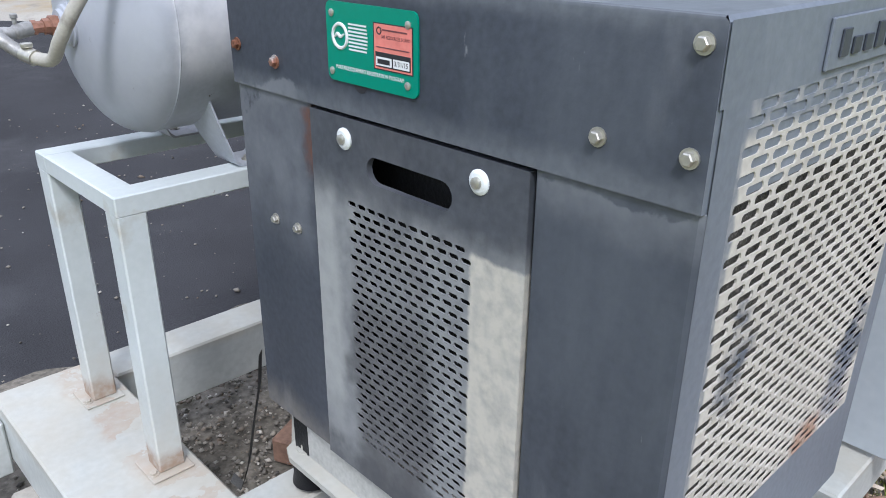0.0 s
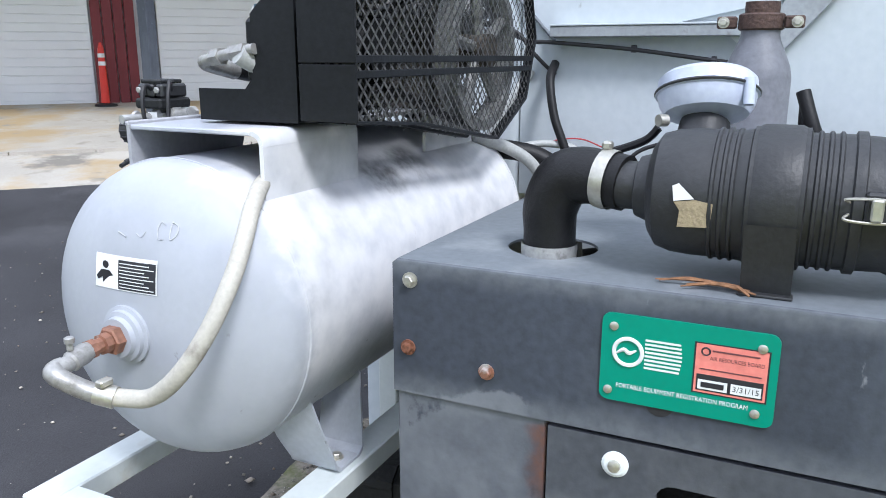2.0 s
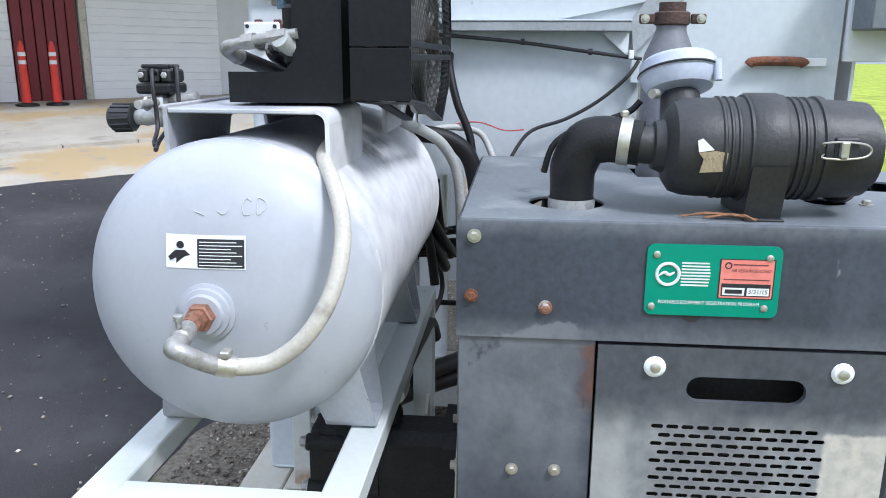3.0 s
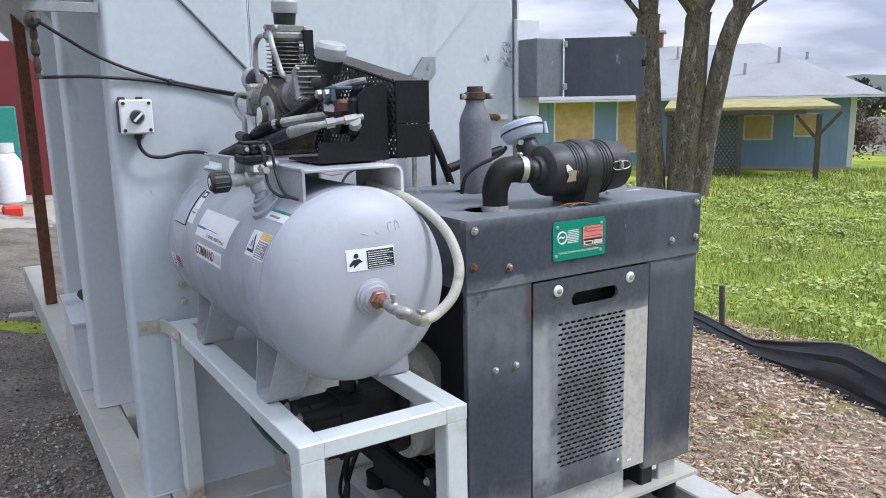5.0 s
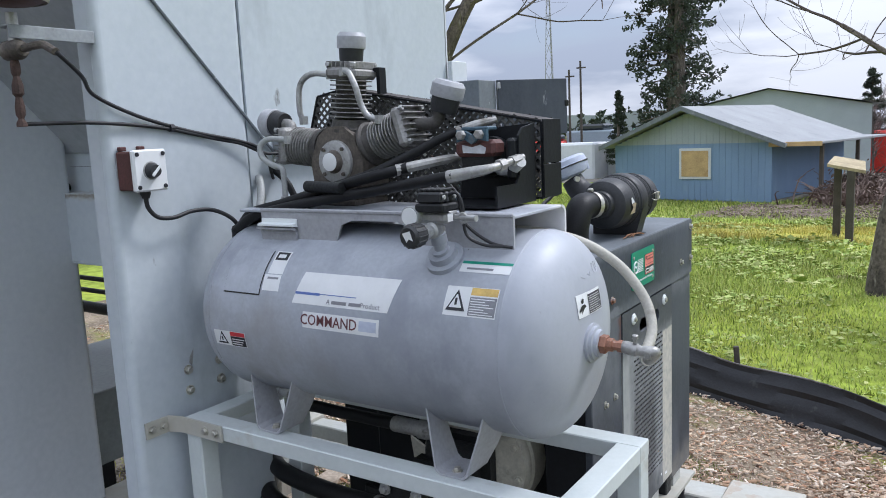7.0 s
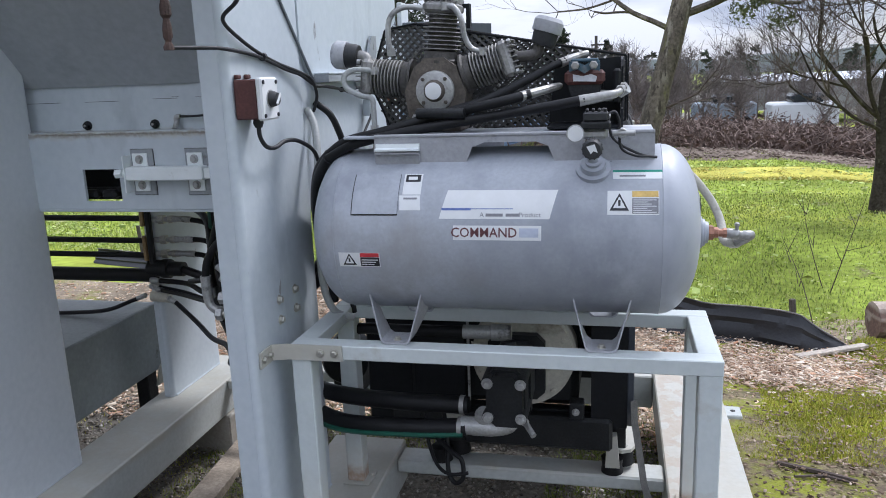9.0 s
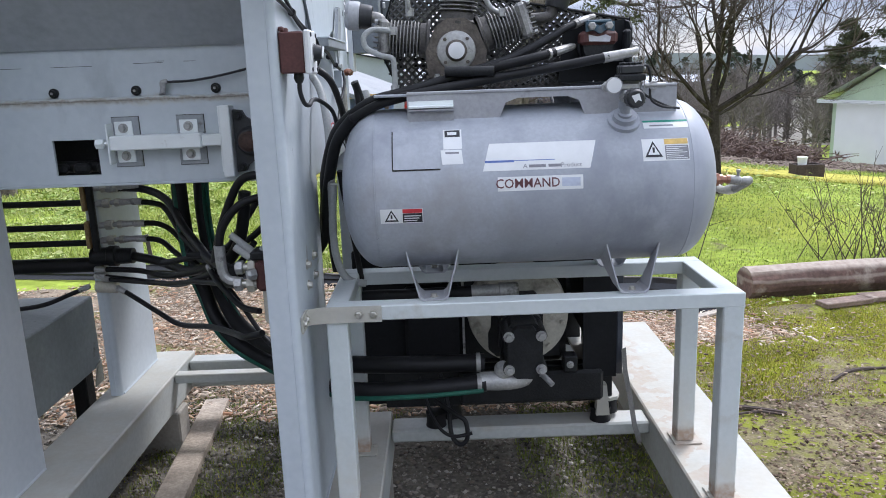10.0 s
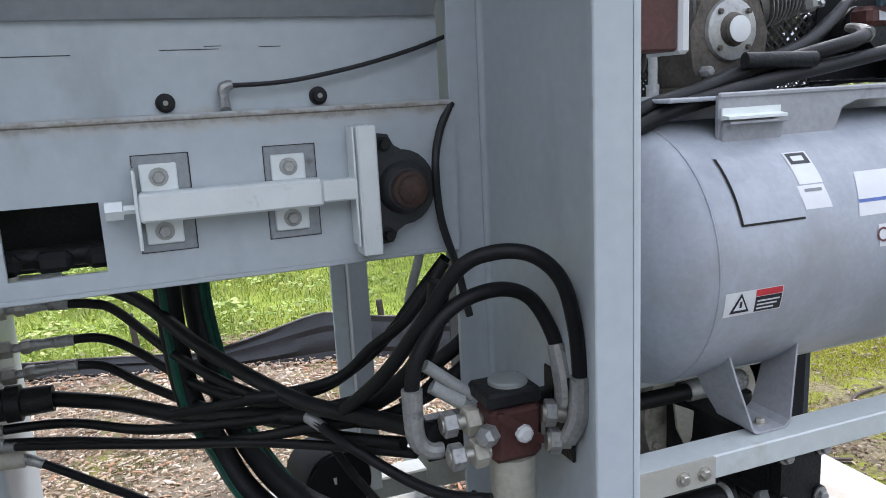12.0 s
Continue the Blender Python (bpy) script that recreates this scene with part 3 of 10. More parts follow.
M_MOSSGROUND = paint("mossy_litter_ground", (0.175, 0.145, 0.088), 0.95, 0, 0.45, 3.0, 60, 0.7, [((0.21, 0.225, 0.035), 2.6, 0.45, 0.10, 0.95), ((0.13, 0.10, 0.07), 14.0, 0.55, 0.08, 0.95), ((0.34, 0.29, 0.21), 55.0, 0.62, 0.05, 0.9)], spec=0.1)
solo("mossy_ground", sheet(-5.5, 0.42, -1.75, 1.55, 50, 33, 0.045, 0.03, 0.2), M_MOSSGROUND, "yellow-green mossy ground with dead leaves and bark litter", "ground", kind="structure")
solo("road", sheet(-14, 10, 2.65, 16, 60, 40, 0.018, 0.006, 0.12), M_ASPHALT, "dark worn asphalt yard with scattered grit", "asphalt", kind="structure")

# ---- the plant's skid and steelwork ----
skid = thing("skid_frame", "pale grey painted steel skid with worn and rusty spots on gravel", "skid", at=(1.5, 1.3, 0.0))
part("deck_plate", Shape().box((0.36, 0.18, 0.20), (0.653, 2.18, 0.38), 0.006), M_SKID, skid, "wide worn white deck beam")
part("front_beam", Shape().box((0.656, 2.05, 0.20), (7.2, 2.20, 0.375), 0.006), M_SKID, skid)
part("cross_beam", Shape().box((0.655, 1.255, 0.305), (1.703, 1.376, 0.361), 0.008), M_SKID, skid)
part("side_plate", Shape().box((1.705, 1.22, 0.20), (2.02, 2.045, 0.378), 0.006), M_SKID, skid)
part("rear_beam", Shape().box((0.655, 0.22, 0.19), (1.703, 0.36, 0.36), 0.006), M_SKID, skid)
part("leg_beam", Shape().box((2.80, 0.38, 0.20), (3.06, 2.045, 0.38), 0.006), M_SKID, skid)
part("tie_beam", Shape().box((1.69, 0.40, 0.22), (2.798, 0.50, 0.36), 0.006), M_SKID, skid)
part("tie_angle", Shape().box((1.69, 0.66, 0.33), (2.798, 0.72, 0.375), 0.004), M_SKID, skid)
lug = part("lifting_lug", Shape().box((0.268, 0.535, 0.283), (0.3595, 0.64, 0.303), 0.004), M_SKID, skid)
# The lug is solid; a dark disc stands for the hole's shade.
part("lug_hole", Shape().turn([(0, 0.012), (1, 0.012)], (0.305, 0.588, 0.3031), (0.305, 0.588, 0.3038), 16), M_DARKMETAL, lug)
part("outrigger_stub", Shape().box((0.02, 2.10, 0.16), (0.358, 2.26, 0.33), 0.006), M_SKID, skid)
for x, y in ((0.45, 0.6), (0.45, 1.9), (1.85, 1.4), (1.85, 1.8), (2.92, 0.7), (2.92, 1.8), (4.5, 2.12), (6.5, 2.12)):
    part("support_block", Shape().box((x - 0.14, y - 0.07, -0.04), (x + 0.14, y + 0.07, 0.198), 0.008), M_CONCRETE, skid, "grey block under the skid")


def channel(name, x0, y0, y1, z0, z1, depth, material, label, flip=1, t=0.012, cut=None, bend=0.022):
    """A wide upright channel: a web in the plane x0 with a lip bent back at either end."""
    ob = thing(name, label, "steel column", at=(x0, (y0 + y1) / 2, z0))
    ya, yb = y0 + bend, y1 - bend
    web = [(ya, z0), (yb, z0), (yb, z1), (ya, z1)]
    if cut:
        web = [(ya, z0), (yb, z0), (yb, z1), (y0 + cut[0], z1), (ya, z1 - cut[1])]
    part("web", Shape().prism(web, "x", x0, x0 + flip * t), material, ob)
    for y, e in ((y0, 1), (y1, -1)):
        top = z1 - (cut[1] if cut and e == 1 else 0)
        part("flange", Shape().box((x0 + flip * bend, y, z0), (x0 + flip * depth, y + e * t, top), 0.002), material, ob)
        arc = [(x0 + flip * (bend - q * math.cos(radians(w))), y + e * (bend - q * math.sin(radians(w)))) for q, ws in ((bend, range(0, 91, 15)), (bend - t, range(90, -1, -15))) for w in ws]
        part("bent_corner", Shape().prism(arc, "z", z0, top), material, ob)
    part("weld_bead", Shape().rod((x0 - 0.001, ya, z0 + 0.003), (x0 - 0.001, yb, z0 + 0.003), 0.005, None, 6), material, ob)
    return ob


col_a = channel("steel_column", 1.89, 1.605, 2.132, 0.378, 3.1, 0.085, M_PANEL, "pale grey painted steel channel column bolted to the skid")
for y, z in ((1.935, 1.137), (1.935, 1.203), (1.812, 1.139), (1.812, 1.204)):
    part("bolt", Shape().bolt((1.89, y, z), (-1, 0, 0), 0.011, 0.011), M_ZINC, col_a)
channel("steel_column", 2.975, 1.605, 2.155, 0.38, 2.6, 0.09, M_PANEL_LIFTED, "shaded grey steel channel column with a cut upper corner", cut=(0.25, 0.45))
channel("steel_column", 4.30, 1.62, 2.12, 0.38, 3.0, 0.09, M_PANEL_LIFTED, "far grey steel channel column under the hopper")
channel("steel_column", 2.955, 0.485, 0.96, 0.38, 1.42, 0.05, M_PANEL, "pale steel channel leg carrying the hose manifold")
solo("steel_post", Shape().box((5.45, 2.08, 0.378), (5.53, 2.16, 3.0), 0.004), M_RUST, "dark rusty square steel post on the skid", "post")

# hopper: end panel with its sloping seams, side plates and belly
hopper = thing("hopper", "large pale grey painted steel hopper on columns", "hopper", at=(3.0, 1.0, 1.43))
part("end_panel", Shape().prism([(0.36, 1.43), (1.60, 1.43), (1.60, 1.62), (1.60, 3.1), (0.36, 3.1)], "x", 1.902, 1.914), M_PANEL, hopper)
part("upper_panel", Shape().prism([(0.62, 2.24), (0.89, 1.96), (1.49, 1.84), (1.6047, 1.985), (1.6047, 3.1), (0.40, 3.1)], "x", 1.8903, 1.9018), M_PANEL, hopper)
seam = Shape().rod((1.886, 2.09, 2.482), (1.886, 1.50, 1.86), 0.005, None, 8)
part("seam", seam, M_BOX_TOP, hopper)
part("corner_flange", Shape().box((1.872, 0.225, 1.785), (1.895, 0.356, 2.225), 0.003), M_PANEL_LIFTED, hopper)
part("far_panel", Shape().box((1.93, 0.30, 1.43), (4.6, 0.31, 3.1), 0), M_PANEL_LIFTED, hopper)
# Plate runs on past the view, added to shade the column below.
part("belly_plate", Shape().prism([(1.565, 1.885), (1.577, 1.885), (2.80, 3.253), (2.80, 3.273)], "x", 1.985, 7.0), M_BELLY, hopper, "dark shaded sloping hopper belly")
part("upper_side_plate", Shape().box((1.9755, 1.553, 1.715), (7.0, 1.565, 1.886), 0), M_PANEL, hopper)
part("roof_plate", Shape().box((1.90, 0.30, 3.1), (7.0, 2.36, 3.12), 0), M_PANEL_LIFTED, hopper)

# conveyor side channel with its access opening
rail = thing("conveyor_frame", "pale grey steel conveyor side channel with an access opening", "conveyor", at=(3.0, 1.6, 1.44))
z0, z1, hz0, hz1 = 1.440, 1.713, 1.47, 1.588
for a, b in ((1.9755, 2.615), (2.765, 7.0)):
    part("side_plate", Shape().box((a, 1.625, z0), (b, 1.637, z1), 0.0), M_PANEL, rail)
part("side_plate", Shape().box((2.615, 1.625, z0), (2.765, 1.637, hz0), 0.0), M_PANEL, rail)
part("side_plate", Shape().box((2.615, 1.625, hz1), (2.765, 1.637, z1), 0.0), M_PANEL, rail)
part("top_lip", Shape().box((1.9755, 1.567, 1.7135), (7.0, 1.637, 1.724), 0.002), M_PANEL, rail)
part("bottom_lip", Shape().box((1.9755, 1.55, 1.43), (7.0, 1.637, 1.4395), 0.002), M_PANEL, rail)
part("inner_wall", Shape().box((2.0, 1.40, 1.44), (7.0, 1.41, 1.71), 0), M_DARKMETAL, rail)
part("inner_chain", Shape().rod((2.5, 1.54, 1.49), (2.9, 1.54, 1.49), 0.02, None, 12), M_DARKMETAL, rail)
for x in (2.62, 2.70, 2.78):
    part("chain_link", Shape().box((x - 0.03, 1.56, 1.47), (x + 0.03, 1.60, 1.505), 0.01), M_DARKMETAL, rail)

# ---- the engine enclosure ----


def perforated(u0, u1, v0, v1, nu, nv, su, sv, place, depth=0.003, stagger=0.5):
    """A plate of staggered round-ended slots: nu by nv of them, each su long and sv high; place(u, v, d) gives the point."""
    s = Shape()
    du, dv = (u1 - u0) / (nu + stagger), (v1 - v0) / nv

    def quad(a, b, c, d):
        s.add([place(*p) for p in (a, b, c, d)], [(0, 1, 2, 3)])

    for j in range(nv):
        a0, a1 = v0 + j * dv, v0 + (j + 1) * dv
        shift = (j % 2) * stagger * du
        if shift:
            quad((u0, a0, 0), (u0 + shift, a0, 0), (u0 + shift, a1, 0), (u0, a1, 0))
        else:
            quad((u1 - stagger * du, a0, 0), (u1, a0, 0), (u1, a1, 0), (u1 - stagger * du, a1, 0))
        for i in range(nu):
            b0 = u0 + shift + i * du
            cu, cv = b0 + du / 2, (a0 + a1) / 2
            hu, hv = su / 2, sv / 2
            k = hv * 0.62
            slot = [(cu - hu, cv), (cu - hu, cv - hv + k), (cu - hu + k, cv - hv), (cu + hu - k, cv - hv), (cu + hu, cv - hv + k), (cu + hu, cv),
                    (cu + hu, cv + hv - k), (cu + hu - k, cv + hv), (cu - hu + k, cv + hv), (cu - hu, cv + hv - k)]
            rim = [(b0, cv), (b0, a0), (b0 + k, a0), (b0 + du - k, a0), (b0 + du, a0), (b0 + du, cv), (b0 + du, a1), (b0 + du - k, a1), (b0 + k, a1), (b0, a1)]
            v = [place(u, w, 0) for u, w in rim] + [place(u, w, 0) for u, w in slot] + [place(u, w, depth) for u, w in slot]
            f = []
            for q in range(10):
                r = (q + 1) % 10
                f.append((q, r, 10 + r, 10 + q))
                f.append((10 + q, 10 + r, 20 + r, 20 + q))
            s.add(v, f)
    return s


FX, TOP, YL, YR, XB, BOT = 0.768, 1.525, 1.388, 0.387, 1.64, 0.565
engine = thing("engine_enclosure", "dark slate grey sheet steel engine enclosure with worn faded paint", "engine enclosure", at=(1.2, 0.88, BOT))

# cover: top sheet with openings, folded down on the front and the sides
tz = TOP
openings = [("elbow", 0.862, 1.022, 1.118, 1.268, 0.071), ("stack", 1.29, 1.43, 0.88, 1.01, 0), ("valve", 0.965, 1.055, 0.652, 0.742, 0.038), ("fan", 1.12, 1.32, 0.42, 0.62, 0.078)]
xs = sorted({FX, XB, *[o[1] for o in openings], *[o[2] for o in openings]})
ys = sorted({YR, YL, *[o[3] for o in openings], *[o[4] for o in openings]})
top = Shape()
for i in range(len(xs) - 1):
    for j in range(len(ys) - 1):
        cx, cy = (xs[i] + xs[i + 1]) / 2, (ys[j] + ys[j + 1]) / 2
        if any(o[1] < cx < o[2] and o[3] < cy < o[4] for o in openings):
            continue
        top.add([(xs[i], ys[j], tz), (xs[i + 1], ys[j], tz), (xs[i + 1], ys[j + 1], tz), (xs[i], ys[j + 1], tz)], [(0, 1, 2, 3)])


def round_cell(x0, x1, y0, y1, r):
    """A square of sheet round a circular opening."""
    cx, cy, hx, hy = (x0 + x1) / 2, (y0 + y1) / 2, (x1 - x0) / 2, (y1 - y0) / 2
    v, f = [], []
    for k in range(40):
        w = 2 * math.pi * k / 40 + math.pi / 4
        c, e = math.cos(w), math.sin(w)
        q = 1 / max(abs(c), abs(e))
        v += [(cx + hx * c * q, cy + hy * e * q, tz), (cx + r * c, cy + r * e, tz), (cx + r * c, cy + r * e, tz - 0.004)]
    for k in range(40):
        i, j = 3 * k, 3 * ((k + 1) % 40)
        f += [(i, j, j + 1, i + 1), (i + 1, j + 1, j + 2, i + 2)]
    top.add(v, f)


for o in openings:
    if o[5]:
        round_cell(*o[1:6])
inset = 0.006
top = Shape().add([(min(max(x, FX + inset), XB), min(max(y, YR + inset), YL - inset), z) for x, y, z in top.v], top.f)
part("top_sheet", top, M_BOX_TOP, engine, "lighter grey top sheet with cut openings")
CB = 1.313


front = Shape()
front.add([(FX + inset, YR + inset, TOP), (FX + inset, YL - inset, TOP), (FX + 0.0017, YL - inset, TOP - 0.0017), (FX + 0.0017, YR + inset, TOP - 0.0017), (FX, YR, TOP - inset), (FX, YL, TOP - inset), (FX, YL, CB), (FX, YR, CB), (FX + 0.004, YL, CB), (FX + 0.004, YR, CB)],
          [(0, 1, 2, 3), (3, 2, 5, 4), (4, 5, 6, 7), (7, 6, 8, 9)])
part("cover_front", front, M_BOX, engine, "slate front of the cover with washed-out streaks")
for y, e in ((YL, 1), (YR, -1)):
    side = Shape().add([(FX, y, TOP - inset), (FX + inset, y - e * inset, TOP), (XB, y - e * inset, TOP), (XB, y, TOP - inset), (XB, y, CB), (FX, y, CB), (FX, y - e * 0.004, CB), (XB, y - e * 0.004, CB)],
                       [(0, 1, 2, 3), (0, 3, 4, 5), (5, 4, 7, 6)])
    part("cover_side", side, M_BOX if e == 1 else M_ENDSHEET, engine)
part("back_sheet", Shape().box((1.524, YR + 0.002, BOT), (1.528, 1.20, TOP - 0.003), 0), M_BOX, engine)

# lower front: two plain panels and the removable grille panel between them
part("front_panel", Shape().box((FX + 0.006, 1.142, BOT + 0.01), (FX + 0.03, YL - 0.003, CB + 0.004), 0.003), M_BOX, engine, "plain slate panel with pale scuffs and rust at its edge")
part("front_panel", Shape().box((FX + 0.006, YR - 0.0015, BOT - 0.03), (FX + 0.03, 0.629, CB + 0.004), 0.006), M_BOX, engine)
gy0, gy1, gz0, gz1 = 0.633, 1.138, BOT + 0.005, 1.305
hy0, hy1, hz0, hz1 = 0.735, 1.040, 0.655, 1.163
sy0, sy1, sz0, sz1 = 0.779, 0.982, 1.205, 1.252
gx = FX + 0.003
grille = thing("grille_panel", "removable slate grille panel with slotted vents and a handle opening", "panel", at=(gx, 0.885, gz0))
face = Shape()


def pane(y0, y1, z0, z1):
    face.add([(gx, y0, z0), (gx, y1, z0), (gx, y1, z1), (gx, y0, z1)], [(0, 1, 2, 3)])


pane(gy0, gy1, gz0, hz0)
pane(gy0, hy0, hz0, hz1)
pane(hy1, gy1, hz0, hz1)
pane(gy0, gy1, hz1, sz0)
pane(gy0, gy1, sz1, gz1)
# round-ended handle opening between its neighbours
rim, half = [], (sz1 - sz0) / 2
for k in range(9):
    w = math.pi / 2 + math.pi * k / 8
    rim.append((sy0 + half + half * math.cos(w), (sz0 + sz1) / 2 + half * math.sin(w)))
for k in range(9):
    w = -math.pi / 2 + math.pi * k / 8
    rim.append((sy1 - half + half * math.cos(w), (sz0 + sz1) / 2 + half * math.sin(w)))
face.add([(gx, y, z) for y, z in [(gy0, sz1)] + rim[:9] + [(gy0, sz0)]], [tuple(range(11))])
face.add([(gx, y, z) for y, z in [(gy1, sz0)] + rim[9:] + [(gy1, sz1)]], [tuple(range(11))])
n = len(rim)
face.add([(gx, y, z) for y, z in rim] + [(gx + 0.012, y, z) for y, z in rim], [(i, (i + 1) % n, n + (i + 1) % n, n + i) for i in range(n)])
face.add([(gx, gy0, gz0), (gx, gy1, gz0), (gx, gy1, gz1), (gx, gy0, gz1), (gx + 0.02, gy0, gz0), (gx + 0.02, gy1, gz0), (gx + 0.02, gy1, gz1), (gx + 0.02, gy0, gz1)],
         [(0, 1, 5, 4), (1, 2, 6, 5), (2, 3, 7, 6), (3, 0, 4, 7)])
part("panel_sheet", face, M_WORN, grille)
part("vent_field", perforated(hy0, hy1, hz0, hz1, 11, 30, 0.0212, 0.0088, lambda u, w, d: (gx + d, u, w)), M_WORN, grille, "staggered vent slots with soot between them", fix=False)
for y, z in ((1.039, 1.268), (0.724, 1.269)):
    fixing = part("fixing", Shape().turn([(0, 0.019), (0.4, 0.019), (1, 0.014)], (gx, y, z), (gx - 0.006, y, z), 24), M_ZINCBRIGHT, grille, "pale washer with a socket screw")
    part("screw", Shape().turn([(0, 0.009), (0.8, 0.0085), (1, 0.006)], (gx - 0.006, y, z), (gx - 0.012, y, z), 16), M_ZINC, fixing)
for y, z in ((0.7, 0.60), (0.71, 0.60), (0.76, 0.615)):
    part("paint_fleck", Shape().turn([(0, 0.006), (1, 0.003)], (gx - 0.0003, y, z), (gx - 0.001, y, z), 7), M_WHITE, grille)

# slotted end sheet with the maker's raised plate
eg = YR + 0.001
XE = 1.530
ex0, ex1, ez0, ez1 = 0.834, 1.478, 0.738, 1.430
end = Shape()
for a, b, c, d in ((FX + 0.012, XE, BOT - 0.03, ez0), (FX + 0.012, ex0, ez0, ez1), (ex1, XE, ez0, ez1), (FX + 0.002, XE, ez1, TOP - 0.004)):
    end.add([(a, eg - 0.003, c), (b, eg - 0.003, c), (b, eg - 0.003, d), (a, eg - 0.003, d)], [(0, 1, 2, 3)])
part("end_sheet", end, M_ENDSHEET, engine, "lighter blue-grey end sheet")
part("end_grille", perforated(ex0, ex1, ez0, ez1, 11, 40, 0.0445, 0.0130, lambda u, w, d: (u, eg - 0.003 + d, w)), M_MESHWORN, engine, "slotted end grille with peeling pale paint", fix=False)
emblem = part("emblem_plate", Shape().box((1.02, eg - 0.008, 1.440), (1.31, eg - 0.0032, 1.505), 0.004), M_ENDSHEET, engine, "raised maker's plate")
for k in range(6):
    part("emblem_bar", Shape().box((1.05 + k * 0.04, eg - 0.0115, 1.455), (1.076 + k * 0.04, eg - 0.0082, 1.455 + (0.035 if k % 3 == 0 else 0.022)), 0.002), M_BOX, emblem)
# left side: short panel, open behind to the engine
part("left_panel", Shape().box((FX + 0.03, YL - 0.008, BOT), (0.93, YL - 0.004, CB + 0.002), 0.001), M_BLACK, engine, "black side panel beside the open engine bay")
part("radiator_core", Shape().box((0.86, 0.415, 0.60), (1.50, 0.48, 1.45), 0.004), M_CORE, engine, "dusty radiator core")
part("front_baffle", Shape().box((FX + 0.075, 0.60, 0.60), (FX + 0.08, 1.34, 1.28), 0), M_DARKMETAL, engine)

for y, z, m in ((1.358, 1.495, M_ZINC), (1.362, 1.388, M_RUST), (1.233, 1.371, M_BRASS), (0.410, 1.496, M_ZINC), (0.409, 1.374, M_ZINC), (0.530, 1.374, M_ZINC)):
    part("bolt", Shape().bolt((FX, y, z), (-1, 0, 0), 0.0085, 0.008), m, engine)
for y, z in ((1.283, 1.054), (1.205, 1.056)):
    part("bolt", Shape().bolt((FX + 0.006, y, z), (-1, 0, 0), 0.008, 0.008), M_ZINC, engine)
for x, y, m in ((0.977, 0.633, M_ZINC), (1.072, 0.430, M_ZINC), (1.495, 0.430, M_ZINC), (1.545, 0.637, M_RUST), (1.45, 1.15, M_ZINC), (1.40, 1.22, M_ZINC), (1.62, 0.9, M_ZINC)):
    part("top_bolt", Shape().bolt((x, y, TOP), (0, 0, 1), 0.0085, 0.008), m, engine)
part("bare_scrape", Shape().prism([(0.990, 0.455), (1.000, 0.452), (1.006, 0.50), (1.004, 0.525), (0.992, 0.50)], "z", TOP + 0.0002, TOP + 0.0008), M_WHITE, engine)

# worn channel rail and rubber feet under the enclosure
foot_rail = [(0.765, 0.34), (0.862, 0.34), (0.862, 1.300), (0.850, 1.335), (0.815, 1.350), (0.780, 1.335), (0.765, 1.300)]
part("base_rail", Shape().prism(foot_rail, "z", 0.444, 0.458), M_SKID, engine, "worn pale rail with a rounded end")
part("rail_bolt", Shape().bolt((0.815, 1.300, 0.458), (0, 0, 1), 0.017, 0.014), M_SKID, engine)
for y0, y1 in ((0.70, 1.272), (0.43, 0.52)):
    part("rail_web", Shape().box((0.800, y0, 0.4585), (0.812, y1, BOT - 0.001), 0.002), M_BARE, engine)
part("base_rail", Shape().box((1.42, 0.42, 0.50), (1.50, 1.34, BOT - 0.002), 0.004), M_SKID, engine)
for x in (0.815, 1.46):
    for y in (0.47, 1.285):
        part("rubber_mount", Shape().turn([(0, 0.048), (0.4, 0.043), (1, 0.046)], (x, y, 0.38), (x, y, 0.4435 if x < 1 else 0.499), 18), M_RUBBER, engine)

# registration placard
placard = thing("registration_placard", "green enamel registration placard with white print, screwed on", "sign", at=(FX, 0.956, 1.366))
py0, py1, pz0, pz1 = 0.846, 1.066, 1.366, 1.490
r = 0.012
corner = []
for cy, cz, w0 in ((py1 - r, pz1 - r, 0), (py0 + r, pz1 - r, 90), (py0 + r, pz0 + r, 180), (py1 - r, pz0 + r, 270)):
    for k in range(5):
        w = radians(w0 + k * 22.5)
        corner.append((cy + r * math.cos(w), cz + r * math.sin(w)))
part("plate", Shape().prism(corner, "x", FX - 0.0035, FX - 0.0005), M_PLACARD, placard)
px = FX - 0.0036


def on_placard(y, z):
    return facing((px, y, z), (0, -1, 0), (0, 0, 1))


def flat(y0, y1, z0, z1, x):
    return Shape().box((x - 0.0006, y0, z0), (x, y1, z1), 0)


part("emblem", Shape().ring((px, 1.030, 1.438), (1, 0, 0), 0.0185, 0.0028, 32, 6), M_WHITE, placard, "white round emblem")
part("emblem_wave", Shape().hose([(px, 1.046, 1.434), (px, 1.036, 1.441), (px, 1.028, 1.437), (px, 1.019, 1.442)], [0.001, 0.003, 0.003, 0.001], 6, 6), M_WHITE, placard)
for k in range(8):
    w = 0.045 - abs(k - 3.5) * 0.0008
    part("emblem_line", flat(1.005 - w, 1.008, 1.4185 + k * 0.0055, 1.4212 + k * 0.0055, px), M_WHITE, placard)
part("sticker", flat(0.858, 0.944, 1.400, 1.466, px), M_REDFADE, placard, "faded red and white renewal sticker")
part("sticker_band", flat(0.861, 0.941, 1.403, 1.425, px - 0.0006), M_INK, placard)
part("sticker_field", flat(0.903, 0.939, 1.405, 1.418, px - 0.0012), M_WHITE, placard)
part("sticker_field", flat(0.863, 0.899, 1.405, 1.418, px - 0.0012), M_WHITE, placard)
part("sticker_bar", flat(0.907, 0.935, 1.408, 1.415, px - 0.0018), M_INK, placard)
